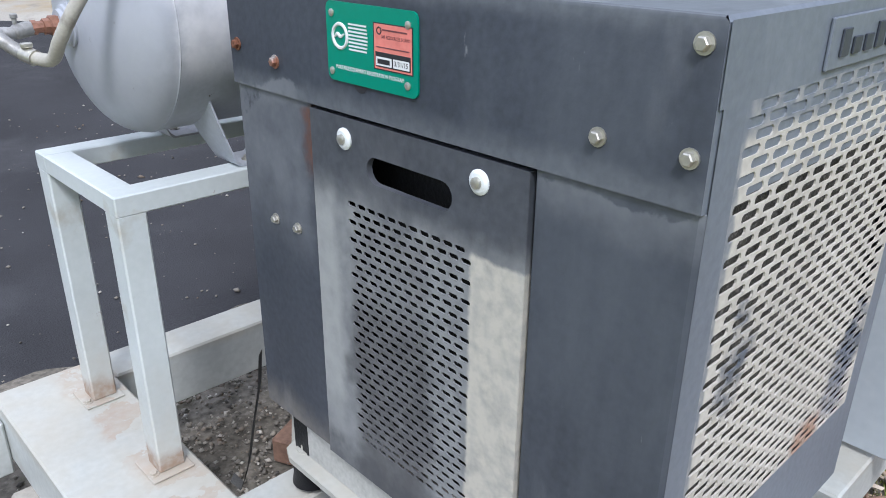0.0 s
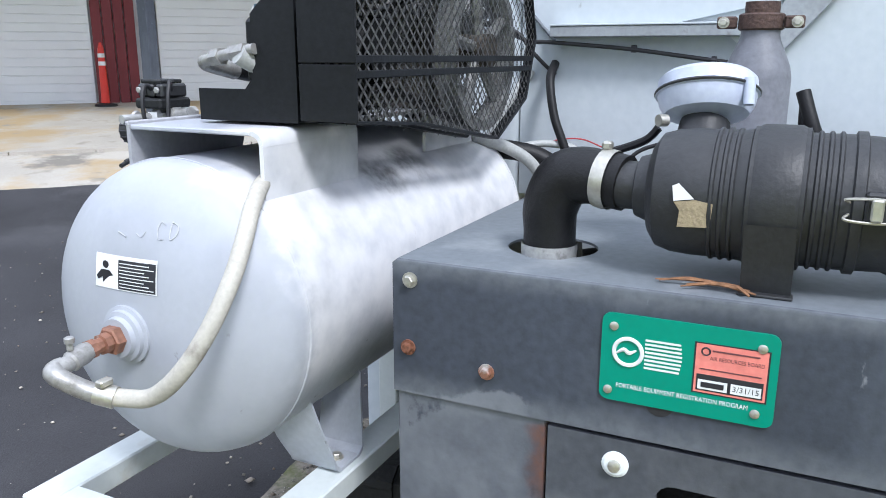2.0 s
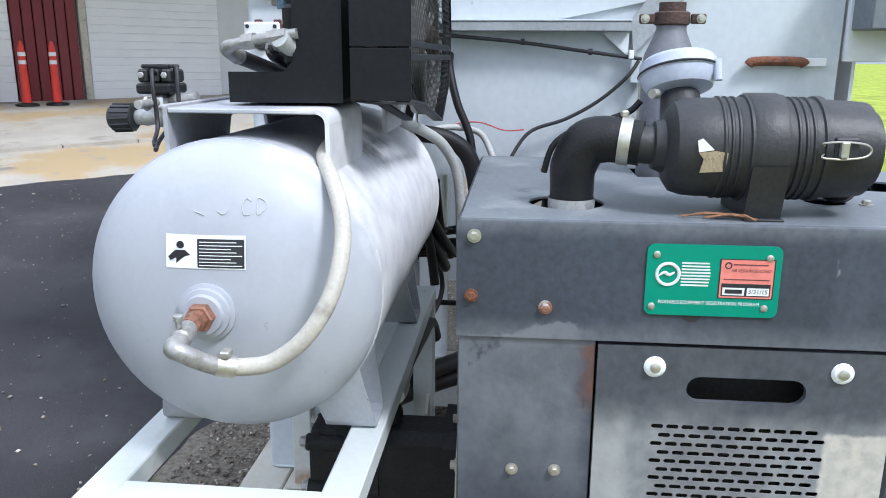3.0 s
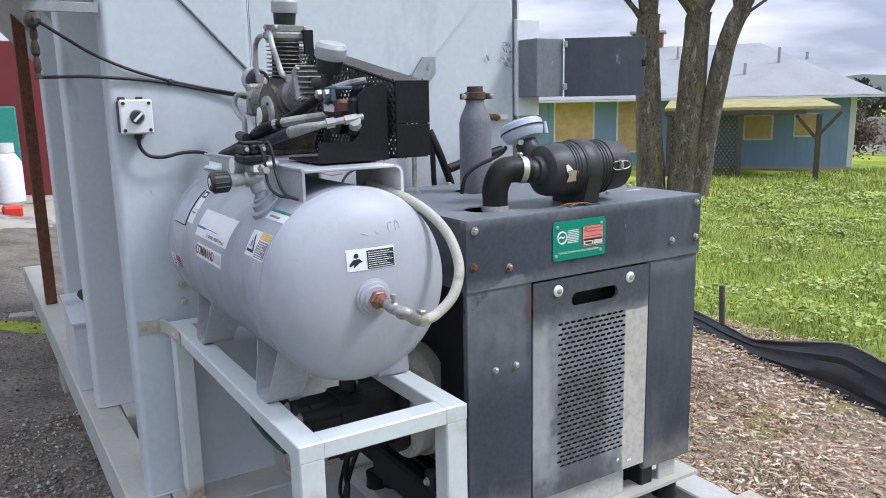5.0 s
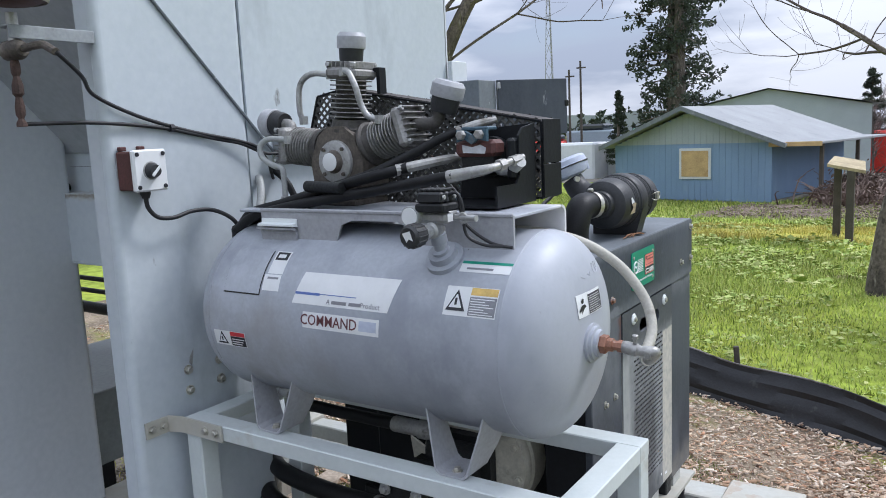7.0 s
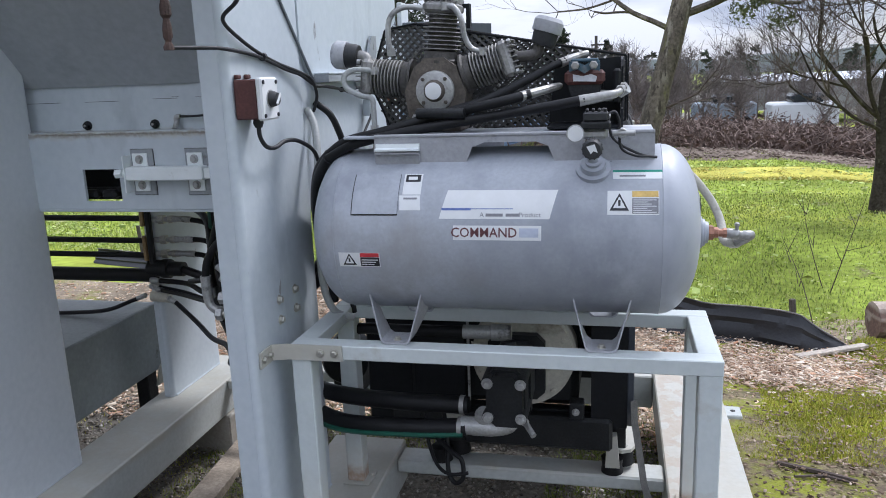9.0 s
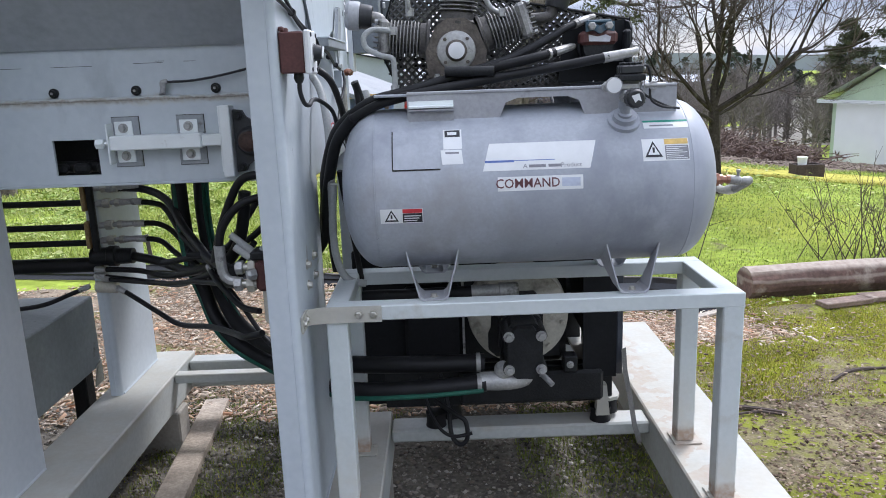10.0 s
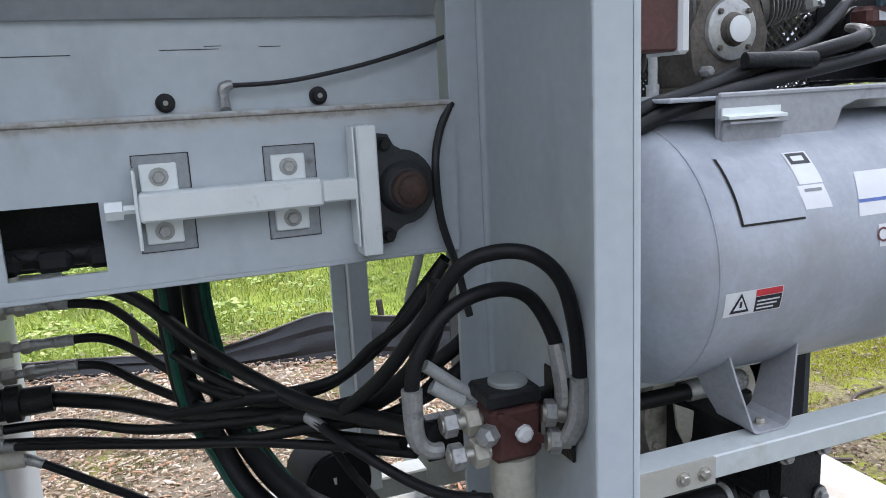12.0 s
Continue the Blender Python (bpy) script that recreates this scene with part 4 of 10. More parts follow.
writing("date_print", "3/31/15", 0.0105, facing((px - 0.0019, 0.881, 1.4115), (0, -1, 0), (0, 0, 1)), M_INK, placard, depth=0.0001)
writing("sticker_print", "AIR RESOURCES BOARD", 0.0075, facing((px - 0.0008, 0.894, 1.4475), (0, -1, 0), (0, 0, 1)), M_MAROON, placard, depth=0.0001, wide=0.8)
for k, (u, w) in enumerate(((0.864, 0.938), (0.868, 0.924))):
    part("sticker_line", flat(u, w, (1.4315, 1.4570)[k], (1.4330, 1.4590)[k], px - 0.0006), M_MAROON, placard)
for u0, u1, w0, w1 in ((0.856, 0.946, 1.466, 1.4675), (0.856, 0.946, 1.3985, 1.400), (0.856, 0.858, 1.400, 1.466), (0.944, 0.946, 1.400, 1.466)):
    part("sticker_border", flat(u0, u1, w0, w1, px), M_INK, placard)
# Flat black disc painted in for the shaded notch below the placard.
part("cover_notch", Shape().turn([(0, 0.019), (1, 0.019)], (FX - 0.0004, 0.985, 1.372), (FX - 0.0009, 0.985, 1.372), 24), M_INK, engine, "black disc for the shaded notch behind the placard")
part("sticker_dot", Shape().ring((px - 0.0004, 0.932, 1.456), (1, 0, 0), 0.005, 0.0012, 16, 5), M_INK, placard)
writing("print", "PORTABLE EQUIPMENT REGISTRATION PROGRAM", 0.0090, on_placard(0.960, 1.389), M_WHITE, placard, depth=0.0003, wide=0.82)
for y, z in ((1.050, 1.472), (0.866, 1.470), (0.868, 1.383), (1.054, 1.381)):
    part("screw", Shape().turn([(0, 0.006), (0.6, 0.006), (1, 0.004)], (px, y, z), (px - 0.003, y, z), 14), M_ZINC, placard)

# air cleaner on the top
cleaner = thing("air_cleaner", "black plastic engine air cleaner canister with clips and strap", "air cleaner", at=(0.875, 0.85, TOP))
AX, AZ, AR = 0.878, 1.640, 0.086
ya = 1.035
profile = [(0.0, 0.045), (0.004, 0.062), (0.015, 0.078), (0.035, AR - 0.002), (0.06, AR), (0.075, AR)]
for k in range(3):
    y = 0.085 + k * 0.012
    profile += [(y, AR), (y + 0.002, AR + 0.0028), (y + 0.005, AR + 0.0028), (y + 0.007, AR)]
profile += [(0.128, AR + 0.002), (0.13, AR + 0.006), (0.195, AR + 0.006), (0.197, AR)]
for k in range(3):
    y = 0.203 + k * 0.012
    profile += [(y, AR), (y + 0.002, AR + 0.003), (y + 0.005, AR + 0.003), (y + 0.007, AR)]
profile += [(0.245, AR), (0.247, AR + 0.004), (0.258, AR + 0.004), (0.26, AR - 0.001), (0.317, AR - 0.004), (0.334, AR - 0.006), (0.338, AR - 0.016), (0.332, AR - 0.018), (0.348, AR - 0.02), (0.350, AR - 0.04), (0.354, AR - 0.042), (0.356, 0.02)]
part("canister", Shape().turn([(t / 0.356, q) for t, q in profile], (AX, ya, AZ), (AX, ya - 0.356, AZ), 40), M_PLASTIC, cleaner)
strap = part("mounting_strap", Shape().turn([(0, AR + 0.0065), (0.1, AR + 0.009), (0.9, AR + 0.009), (1, AR + 0.0065)], (AX, ya - 0.135, AZ), (AX, ya - 0.19, AZ), 40, False), M_PLASTIC, cleaner)
part("saddle", Shape().prism([(AX - 0.068, TOP + 0.001), (AX + 0.085, TOP + 0.001), (AX + 0.085, AZ - 0.02), (AX + 0.05, AZ - 0.07), (AX - 0.05, AZ - 0.07), (AX - 0.0955, AZ - 0.02)], "y", ya - 0.132, ya - 0.192), M_PLASTIC, cleaner)
part("saddle_foot", Shape().box((AX - 0.082, ya - 0.195, TOP + 0.0005), (AX - 0.060, ya - 0.13, TOP + 0.004), 0.001), M_PLASTIC, cleaner, "rusted bracket foot")
clip = part("spring_clip", Shape().hose([(AX - AR - 0.002, 0.792, 1.655), (AX - AR - 0.012, 0.796, 1.660), (AX - AR - 0.012, 0.764, 1.662), (AX - AR - 0.008, 0.730, 1.658), (AX - AR - 0.006, 0.720, 1.648), (AX - AR - 0.008, 0.730, 1.638), (AX - AR - 0.012, 0.764, 1.634), (AX - AR - 0.012, 0.796, 1.636), (AX - AR - 0.002, 0.792, 1.641)], 0.0018, 6, 5), M_ZINC, cleaner, "chrome wire clip")
part("clip_pin", Shape().box((AX - AR - 0.016, 0.757, 1.636), (AX - AR - 0.004, 0.770, 1.662), 0.002), M_ZINC, clip)
part("clip_base", Shape().box((AX - AR - 0.006, 0.738, 1.630), (AX - AR + 0.01, 0.776, 1.668), 0.003), M_PLASTIC, clip)
patch = Shape().add([(AX - 0.080, 0.985, 1.606), (AX - 0.083, 0.945, 1.609), (AX - 0.0885, 0.942, 1.640), (AX - 0.0885, 0.963, 1.644), (AX - 0.0885, 0.99, 1.640), (AX - 0.09, 0.982, 1.63)], [(0, 1, 2, 3, 4, 5)])
part("tan_patch", patch, M_CLOTH, cleaner, "torn tan cloth patch")
patch = Shape().add([(AX - 0.0885, 0.990, 1.641), (AX - 0.0885, 0.965, 1.645), (AX - 0.0875, 0.985, 1.664), (AX - 0.087, 0.993, 1.660)], [(0, 1, 2, 3)])
part("white_patch", patch, M_WHITE, cleaner)
inlet = [(0.902, 1.187, TOP - 0.05), (0.902, 1.187, 1.560), (0.900, 1.186, 1.600), (0.896, 1.166, 1.640), (0.892, 1.135, 1.650), (0.885, 1.10, 1.648), (AX, 1.07, 1.645)]
elbow = part("rubber_elbow", Shape().hose(inlet, [0.040, 0.040, 0.042, 0.043, 0.042, 0.040, 0.040], 20, 6), M_RUBBER, cleaner, "black rubber intake elbow")
part("neck", Shape().turn([(0, 0.034), (0.6, 0.034), (0.65, 0.042), (1, 0.048)], (AX, 1.085, 1.644), (AX, 1.033, 1.642), 24), M_PLASTIC, cleaner)
part("hose_clamp", Shape().turn([(0, 0.0425), (0.5, 0.0435), (1, 0.0425)], (0.886, 1.108, 1.649), (0.882, 1.088, 1.647), 28, False), M_ZINC, elbow, "bright worm-drive hose clamp")
part("clamp_screw", Shape().box((0.878, 1.094, 1.690), (0.896, 1.108, 1.702), 0.003), M_ZINC, elbow)
part("collar", Shape().turn([(0, 0.0425), (0.5, 0.0432), (1, 0.0425)], (0.902, 1.187, 1.522), (0.902, 1.187, 1.542), 26, False), M_ALU, elbow)
part("dust_valve", Shape().hose([(AX + 0.045, 0.705, 1.604), (0.955, 0.692, 1.588), (0.985, 0.684, 1.570), (1.008, 0.682, 1.548), (1.014, 0.690, 1.530)], [0.026, 0.029, 0.035, 0.033, 0.016], 18, 6), M_RUBBER, cleaner, "rubber dust valve")
for k, (p, r) in enumerate((((0.945, 0.693, 1.593), 0.028), ((0.972, 0.688, 1.578), 0.033), ((0.998, 0.683, 1.559), 0.035))):
    part("valve_rib", Shape().ring(p, (0.72, -0.1, -0.55), r, 0.003, 22, 6), M_RUBBER, cleaner)
for k in range(4):
    w = radians(20 + 45 * k)
    c, e = 0.040 * math.cos(w), 0.040 * math.sin(w)
    part("cap_rib", Shape().rod((AX - c, ya - 0.3545, AZ - e), (AX + c, ya - 0.3545, AZ + e), 0.002, None, 6), M_PLASTIC, cleaner)
# pre-cleaner bowl on its stub
part("stub", Shape().hose([(0.93, 0.985, 1.655), (0.975, 0.985, 1.685), (1.002, 0.985, 1.722)], [0.05, 0.040, 0.036], 18, 6), M_PLASTIC, cleaner)
bowl_c, bowl_d = Vector((1.006, 0.985, 1.728)), Vector((0.36, 0.08, 0.93)).normalized()
bowl = part("precleaner_bowl", Shape().turn([(0, 0.040), (0.10, 0.060), (0.3, 0.068), (0.50, 0.0715), (0.52, 0.075), (0.60, 0.075), (0.62, 0.0725), (0.85, 0.071), (0.95, 0.064), (1, 0.05)], bowl_c, bowl_c + bowl_d * 0.068, 36), M_BOWL, cleaner, "milky blue pre-cleaner bowl")
part("bowl_band", Shape().ring(bowl_c + bowl_d * 0.038, bowl_d, 0.0735, 0.003, 36, 6), M_PLASTIC, bowl)
part("band_screw", Shape().rod(bowl_c + Vector((-0.035, -0.060, 0.025)), bowl_c + Vector((-0.025, -0.058, 0.062)), 0.008, None, 12), M_BOWL, bowl)
part("bowl_screw", Shape().rod((0.965, 1.035, 1.728), (0.955, 1.045, 1.728), 0.009, None, 12), M_ZINC, bowl)

part("vent_hose", Shape().hose([(1.02, 1.055, 1.712), (1.02, 1.074, 1.692), (1.02, 1.115, 1.675), (1.02, 1.157, 1.662), (1.02, 1.195, 1.645), (1.02, 1.221, 1.619), (1.02, 1.235, 1.57)], 0.0065, 8, 6), M_RUBBER, cleaner, "thin black vent hose")

# exhaust silencer through the top
muffler = thing("exhaust_silencer", "grey painted upright exhaust silencer with a rusted clamp", "silencer", at=(1.36, 0.945, TOP))
part("body", Shape().turn([(0, 0.060), (0.74, 0.060), (0.79, 0.056), (0.90, 0.036), (0.92, 0.034), (1.0, 0.034)], (1.36, 0.945, 1.47), (1.36, 0.945, 1.89), 30), M_SILENCER, muffler)
part("clamp", Shape().turn([(0, 0.036), (0.1, 0.040), (0.9, 0.040), (1, 0.036)], (1.36, 0.945, 1.865), (1.36, 0.945, 1.895), 24), M_DARKRUST, muffler, "rusted exhaust clamp")
part("clamp_ear", Shape().box((1.34, 0.985, 1.868), (1.352, 1.02, 1.890), 0.003), M_DARKRUST, muffler)
part("clamp_ear", Shape().box((1.34, 0.872, 1.868), (1.352, 0.906, 1.890), 0.003), M_DARKRUST, muffler)
for y in (1.008, 0.884):
    part("clamp_bolt", Shape().bolt((1.34, y, 1.879), (-1, 0, 0), 0.007, 0.007), M_ZINC, muffler)
part("tail_tube", Shape().rod((1.36, 0.945, 1.88), (1.36, 0.945, 1.915), 0.030, None, 22), M_DARKRUST, muffler)

# dead twigs caught by the air cleaner's bracket
M_DRYTWIG = paint("rusty_dry_twig", (0.22, 0.11, 0.055), 0.9, 0, 0.3, 30, 120, 0.1)
for x, y, w, q in ((0.802, 0.925, 0.3, 0.045), (0.806, 0.93, -0.5, 0.05), (0.812, 0.95, 0.1, 0.06), (0.800, 0.905, 1.1, 0.035), (0.815, 0.965, -0.2, 0.04)):
    solo("dry_twig", Shape().hose([(x - q * 0.5 * math.sin(w), y - q * math.cos(w), TOP + 0.004), (x, y, TOP + 0.010), (x + q * 0.5 * math.sin(w), y + q * math.cos(w), TOP + 0.004)], [0.0015, 0.0028, 0.001], 5, 4), M_DRYTWIG, "rusty brown dry twig on the enclosure top", "twig", "dry twigs")

# ---- air tank on its stand ----
TY, TZ, TR, TX0, TX1 = 1.764, 1.405, 0.2537, 0.6055, 1.780

stand = thing("tank_stand", "pale grey welded square tube stand carrying the air tank", "stand", at=(1.18, 1.76, 0.38))
SX0, SX1, SY0, SY1, SZ, ST, SH = 0.552, 1.832, 1.535, 2.008, 1.083, 0.066, 0.046
for y in (SY0, SY1 - ST):
    part("long_rail", Shape().box((SX0, y, SZ - SH), (SX1, y + ST, SZ), 0.003), M_FRAME, stand)
for x in (SX0, SX1 - ST):
    part("cross_rail", Shape().box((x + 0.0006, SY0 + ST - 0.003, SZ - SH + 0.0004), (x + ST - 0.0006, SY1 - ST + 0.003, SZ - 0.0006), 0.003), M_FRAME, stand)
for x in (SX0, SX1 - ST):
    for y in (SY0, SY1 - ST):
        post = part("post", Shape().box((x + 0.0008, y + 0.0008, 0.386), (x + ST - 0.0008, y + ST - 0.0008, SZ - SH + 0.004), 0.004), M_FRAME, stand)
        part("weld_plate", Shape().box((x - 0.025, y - 0.02, 0.381), (x + ST + 0.012, y + ST + 0.02, 0.387), 0.002), M_SKID, post, "rust-stained foot plate")
        part("foot_bolt", Shape().bolt((x - 0.012, y + 0.01, 0.387), (0, 0, 1), 0.009, 0.007), M_SKID, post)
tie = thing("stand_strap", "bent flat steel strap bolting the stand to the column", "strap", at=(1.85, 2.05, 1.03))
part("strap_bar", Shape().prism([(1.8885, 2.108), (1.8825, 2.108), (1.8825, 2.03), (1.836, 2.016), (1.66, 2.016), (1.66, 2.010), (1.838, 2.010), (1.8885, 2.026)], "z", 1.035, 1.085), M_SKID, tie)
for p, d in (((1.8825, 2.088, 1.06), (-1, 0, 0)), ((1.8825, 2.048, 1.06), (-1, 0, 0)), ((1.73, 2.016, 1.06), (0, 1, 0)), ((1.685, 2.016, 1.06), (0, 1, 0))):
    part("bolt", Shape().bolt(p, d, 0.0095, 0.008), M_ZINC, tie)

tank = thing("air_tank", "lavender grey painted steel air receiver tank with worn labels", "air tank", at=(1.18, TY, 1.09))
head = []
for k in range(15):
    w = math.pi / 2 * k / 14
    head.append((0.1177 * (1 - math.cos(w)), TR * math.sin(w) ** 0.84))
head[0] = (0.0, 0.004)
length = TX1 - TX0
body = head + [(0.119, TR + 0.0006), (0.125, TR + 0.0006), (0.128, TR), (length - 0.128, TR), (length - 0.125, TR + 0.0006), (length - 0.119, TR + 0.0006)] + [(length - a, b) for a, b in reversed(head)]
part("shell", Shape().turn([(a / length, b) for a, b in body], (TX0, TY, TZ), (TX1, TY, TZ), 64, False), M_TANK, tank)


def on_tank(x, z, lift=0.0008, front=True):
    """A point of the cylinder's front face at height z, and the directions along and up it."""
    w = math.asin((z - TZ) / TR)
    r = TR + lift
    return Vector((x, TY + r * math.cos(w), TZ + r * math.sin(w))), w


def decal(name, x0, x1, z0, z1, material, parent, lift=0.0008, label="", skew=0.0, n=6):
    """A label that follows the tank's curve; x0 is its left end as seen from the front (greater x)."""
    s = Shape()
    w0, w1 = math.asin((z0 - TZ) / TR), math.asin((z1 - TZ) / TR)
    for j in range(n + 1):
        w = w0 + (w1 - w0) * j / n
        r = TR + lift
        for x in (x0, x1):
            s.v.append((x - skew * j / n, TY + r * math.cos(w), TZ + r * math.sin(w)))
    for j in range(n):
        s.f.append((2 * j, 2 * j + 1, 2 * j + 3, 2 * j + 2))
    return part(name, s, material, parent, label)


def tank_text(name, text, size, x, z, material, parent, wide=1.0, lift=0.0016, bold=0.0):
    p, w = on_tank(x, z, lift)
    up = Vector((0, -math.sin(w), math.cos(w)))
    return writing(name, text, size, facing(p, (-1, 0, 0), up), material, parent, depth=0.0001, wide=wide, bold=bold)


# saddles: two bent plates a side, standing on the rails
for x in (1.50, 0.885):
    for e in (1, -1):
        y_out, y_in = TY + e * 0.215, TY + e * 0.115
        saddle = Shape()
        t = 0.005
        zt_out, zt_in = TZ - math.sqrt(TR ** 2 - 0.19 ** 2) + 0.03, TZ - math.sqrt(TR ** 2 - 0.10 ** 2) + 0.02
        # half of the bent strip: from the middle of the foot round the bend and up the leg
        half = [(0.0, 0.0), (0.030, 0.0), (0.037, 0.002), (0.043, 0.007), (0.047, 0.015), (0.070, 0.55), (0.090, 1.0)]
        path = [(-a, b) for a, b in reversed(half[1:])] + half
        for k, (a, b) in enumerate(path):
            rise = b if abs(a) > 0.05 else 0.0
            low = 1.0845 + (b if rise == 0 else 0.0)
            for inner in (0, 1):
                q = a - math.copysign(t * 0.9, a) * inner if abs(a) > 0.035 else a
                lift = t * inner if abs(a) < 0.047 else 0.0
                saddle.v.append((x + q, y_out * (1 - rise) + (TY + e * 0.185) * rise, low + lift + (zt_out - 1.0845) * rise))
                saddle.v.append((x + q, y_in * (1 - rise) + (y_in - e * 0.015) * rise, low + lift + (zt_in - 1.0845) * rise))
        for k in range(len(path) - 1):
            o = 4 * k
            saddle.f += [(o, o + 1, o + 5, o + 4), (o + 2, o + 3, o + 7, o + 6), (o, o + 2, o + 6, o + 4), (o + 1, o + 3, o + 7, o + 5)]
        foot = part("saddle", saddle, M_BRACKET if e == 1 else M_TANK, tank)
        part("saddle_bolt", Shape().bolt((x, TY + e * 0.185, 1.0895), (0, 0, 1), 0.009, 0.008), M_ZINC, foot)

def warning_sign(x, z, half, rise, parent):
    """An outlined triangle that lies on the tank."""
    for name, q, lift, m in (("warning_triangle", 1.0, 0.0020, M_INK), ("triangle_field", 0.66, 0.0027, M_WHITE)):
        v = [on_tank(x + half * q, z - rise * 0.42 * q, lift)[0], on_tank(x - half * q, z - rise * 0.42 * q, lift)[0], on_tank(x, z + rise * 0.58 * q, lift)[0]]
        part(name, Shape().add(v, [(0, 1, 2)]), m, parent)
    part("sign_mark", Shape().add([on_tank(x + a * half * 0.12, z + b * rise * 0.3, 0.0032)[0] for a, b in ((1, -0.5), (-1, -0.5), (-1, 0.6), (1, 0.6))], [(0, 1, 2, 3)]), M_INK, parent)


# labels
dl = decal("danger_label", 1.648, 1.522, 1.336, 1.380, M_WHITE, tank, 0.0007, "white and black danger label with a triangle")
decal("label_panel", 1.582, 1.524, 1.338, 1.366, M_INK, dl, 0.0012)
decal("label_heading", 1.582, 1.524, 1.367, 1.379, M_REDINK, dl, 0.0012)
warning_sign(1.615, 1.357, 0.021, 0.036, dl)
for k in range(3):
    decal("text_bar", 1.578, 1.540 - 0.006 * k, 1.3425 + k * 0.007, 1.3455 + k * 0.007, M_WHITE, dl, 0.0016, n=1)

ml = decal("maker_label", 1.342, 1.028, 1.480, 1.556, M_WHITE, tank, 0.0007, "torn white maker's label", skew=0.022)
decal("blue_line", 1.335, 1.25, 1.503, 1.509, M_BLUEINK, ml, 0.0012, n=1)
decal("blue_line", 1.25, 1.13, 1.506, 1.508, M_BLUEINK, ml, 0.0012, n=1)
decal("grey_print_bar", 1.207, 1.158, 1.4865, 1.4945, M_INKGREY, ml, 0.0013, n=1)
decal("grey_print_bar", 1.150, 1.113, 1.4865, 1.4945, M_INKGREY, ml, 0.0013, n=1)
tank_text("article_print", "A", 0.019, 1.218, 1.4905, M_INKGREY, ml)
tank_text("product_print", "Product", 0.019, 1.083, 1.4905, M_INKGREY, ml)
cl = decal("model_label", 1.300, 1.050, 1.421, 1.462, M_WHITE, tank, 0.0007, "torn white strip with dark red outlined letters")
tank_text("model_print", "COMMAND", 0.039, 1.212, 1.4415, M_MAROON, cl, 0.92, bold=0.007)
decal("faded_bar", 1.112, 1.058, 1.430, 1.455, M_BOWL, cl, 0.0012)
wl_ = decal("warning_label", 0.872, 0.735, 1.492, 1.553, M_WHITE, tank, 0.0007, "white and faded yellow warning label")
decal("label_heading", 0.806, 0.737, 1.537, 1.552, M_YELLOW, wl_, 0.0012)
decal("label_panel", 0.806, 0.737, 1.495, 1.534, M_INKGREY, wl_, 0.0012)
for k in range(7):
    decal("text_bar", 0.803, 0.742 + 0.012 * (k % 3), 1.4975 + k * 0.0052, 1.4993 + k * 0.0052, M_WHITE, wl_, 0.0016, n=1)
warning_sign(0.840, 1.521, 0.026, 0.044, wl_)
gl = decal("capacity_label", 0.858, 0.725, 1.582, 1.603, M_WHITE, tank, 0.0007, "white strip label with a green edge")
decal("green_edge", 0.858, 0.725, 1.598, 1.603, M_PLACARD, gl, 0.0012, n=1)
decal("text_bar", 0.84, 0.77, 1.587, 1.591, M_INKGREY, gl, 0.0012, n=1)
il = decal("instruction_label", 1.455, 1.400, 1.545, 1.598, M_WHITE, tank, 0.0007, "small white instruction label")
decal("label_panel", 1.450, 1.405, 1.578, 1.596, M_INK, il, 0.0012)
decal("label_oval", 1.442, 1.415, 1.583, 1.591, M_WHITE, il, 0.0016, n=1)
il = decal("instruction_label", 1.460, 1.398, 1.503, 1.543, M_WHITE, tank, 0.0007, "small white instruction label", skew=-0.004)
decal("text_bar", 1.45, 1.41, 1.532, 1.537, M_INKGREY, il, 0.0012, n=1)
# data plate with rounded corners
decal("data_plate", 1.604, 1.466, 1.492, 1.598, M_TANK, tank, 0.004, "painted-over data plate")
# Dark line shows only along the plate's left and lower edges.
decal("plate_edge", 1.6075, 1.466, 1.4885, 1.598, M_DARKLINE, tank, 0.0012, "dark line along two edges of the plate")

# fittings on the end: flange, brass nipple, valve, grey hose
HX = 0.577
hd = Vector((-1, 0, 0))
fit_c = Vector((HX, 1.772, 1.397))
valve = thing("tank_outlet", "tank outlet with a brass nipple, valve and grey hose", "fitting", at=fit_c)
part("flange", Shape().turn([(0, 0.047), (0.30, 0.047), (0.36, 0.041), (0.62, 0.040), (0.68, 0.033), (1, 0.031)], fit_c + Vector((0.032, 0, 0)), fit_c + Vector((0.006, 0, 0)), 32), M_TANK, valve, "welded tank flange")
part("bushing", Shape().turn([(0, 0.023), (0.85, 0.023), (1, 0.020)], fit_c + Vector((0.006, 0, 0)), fit_c + Vector((-0.010, 0, 0)), 6), M_BRASS, valve)
part("nipple", Shape().turn([(0, 0.0165), (0.35, 0.0165), (0.38, 0.012), (0.7, 0.012), (0.72, 0.015), (1, 0.015)], fit_c + Vector((-0.010, 0, 0)), fit_c + Vector((-0.046, 0, -0.001)), 8), M_BRASS, valve, "corroded brass nipple")
part("valve_body", Shape().turn([(0, 0.0135), (0.12, 0.0155), (0.5, 0.0155), (0.55, 0.0125), (0.8, 0.0125), (0.82, 0.0150), (1, 0.0150)], fit_c + Vector((-0.044, 0, -0.001)), fit_c + Vector((-0.112, -0.006, -0.012)), 14), M_CRIMP, valve)
part("drain_cock", Shape().turn([(0, 0.005), (0.5, 0.005), (0.55, 0.0075), (0.9, 0.0075), (1, 0.005)], fit_c + Vector((-0.075, 0, 0.010)), fit_c + Vector((-0.075, 0.0, 0.030)), 8), M_CRIMP, valve)
el = fit_c + Vector((-0.105, -0.004, -0.008))
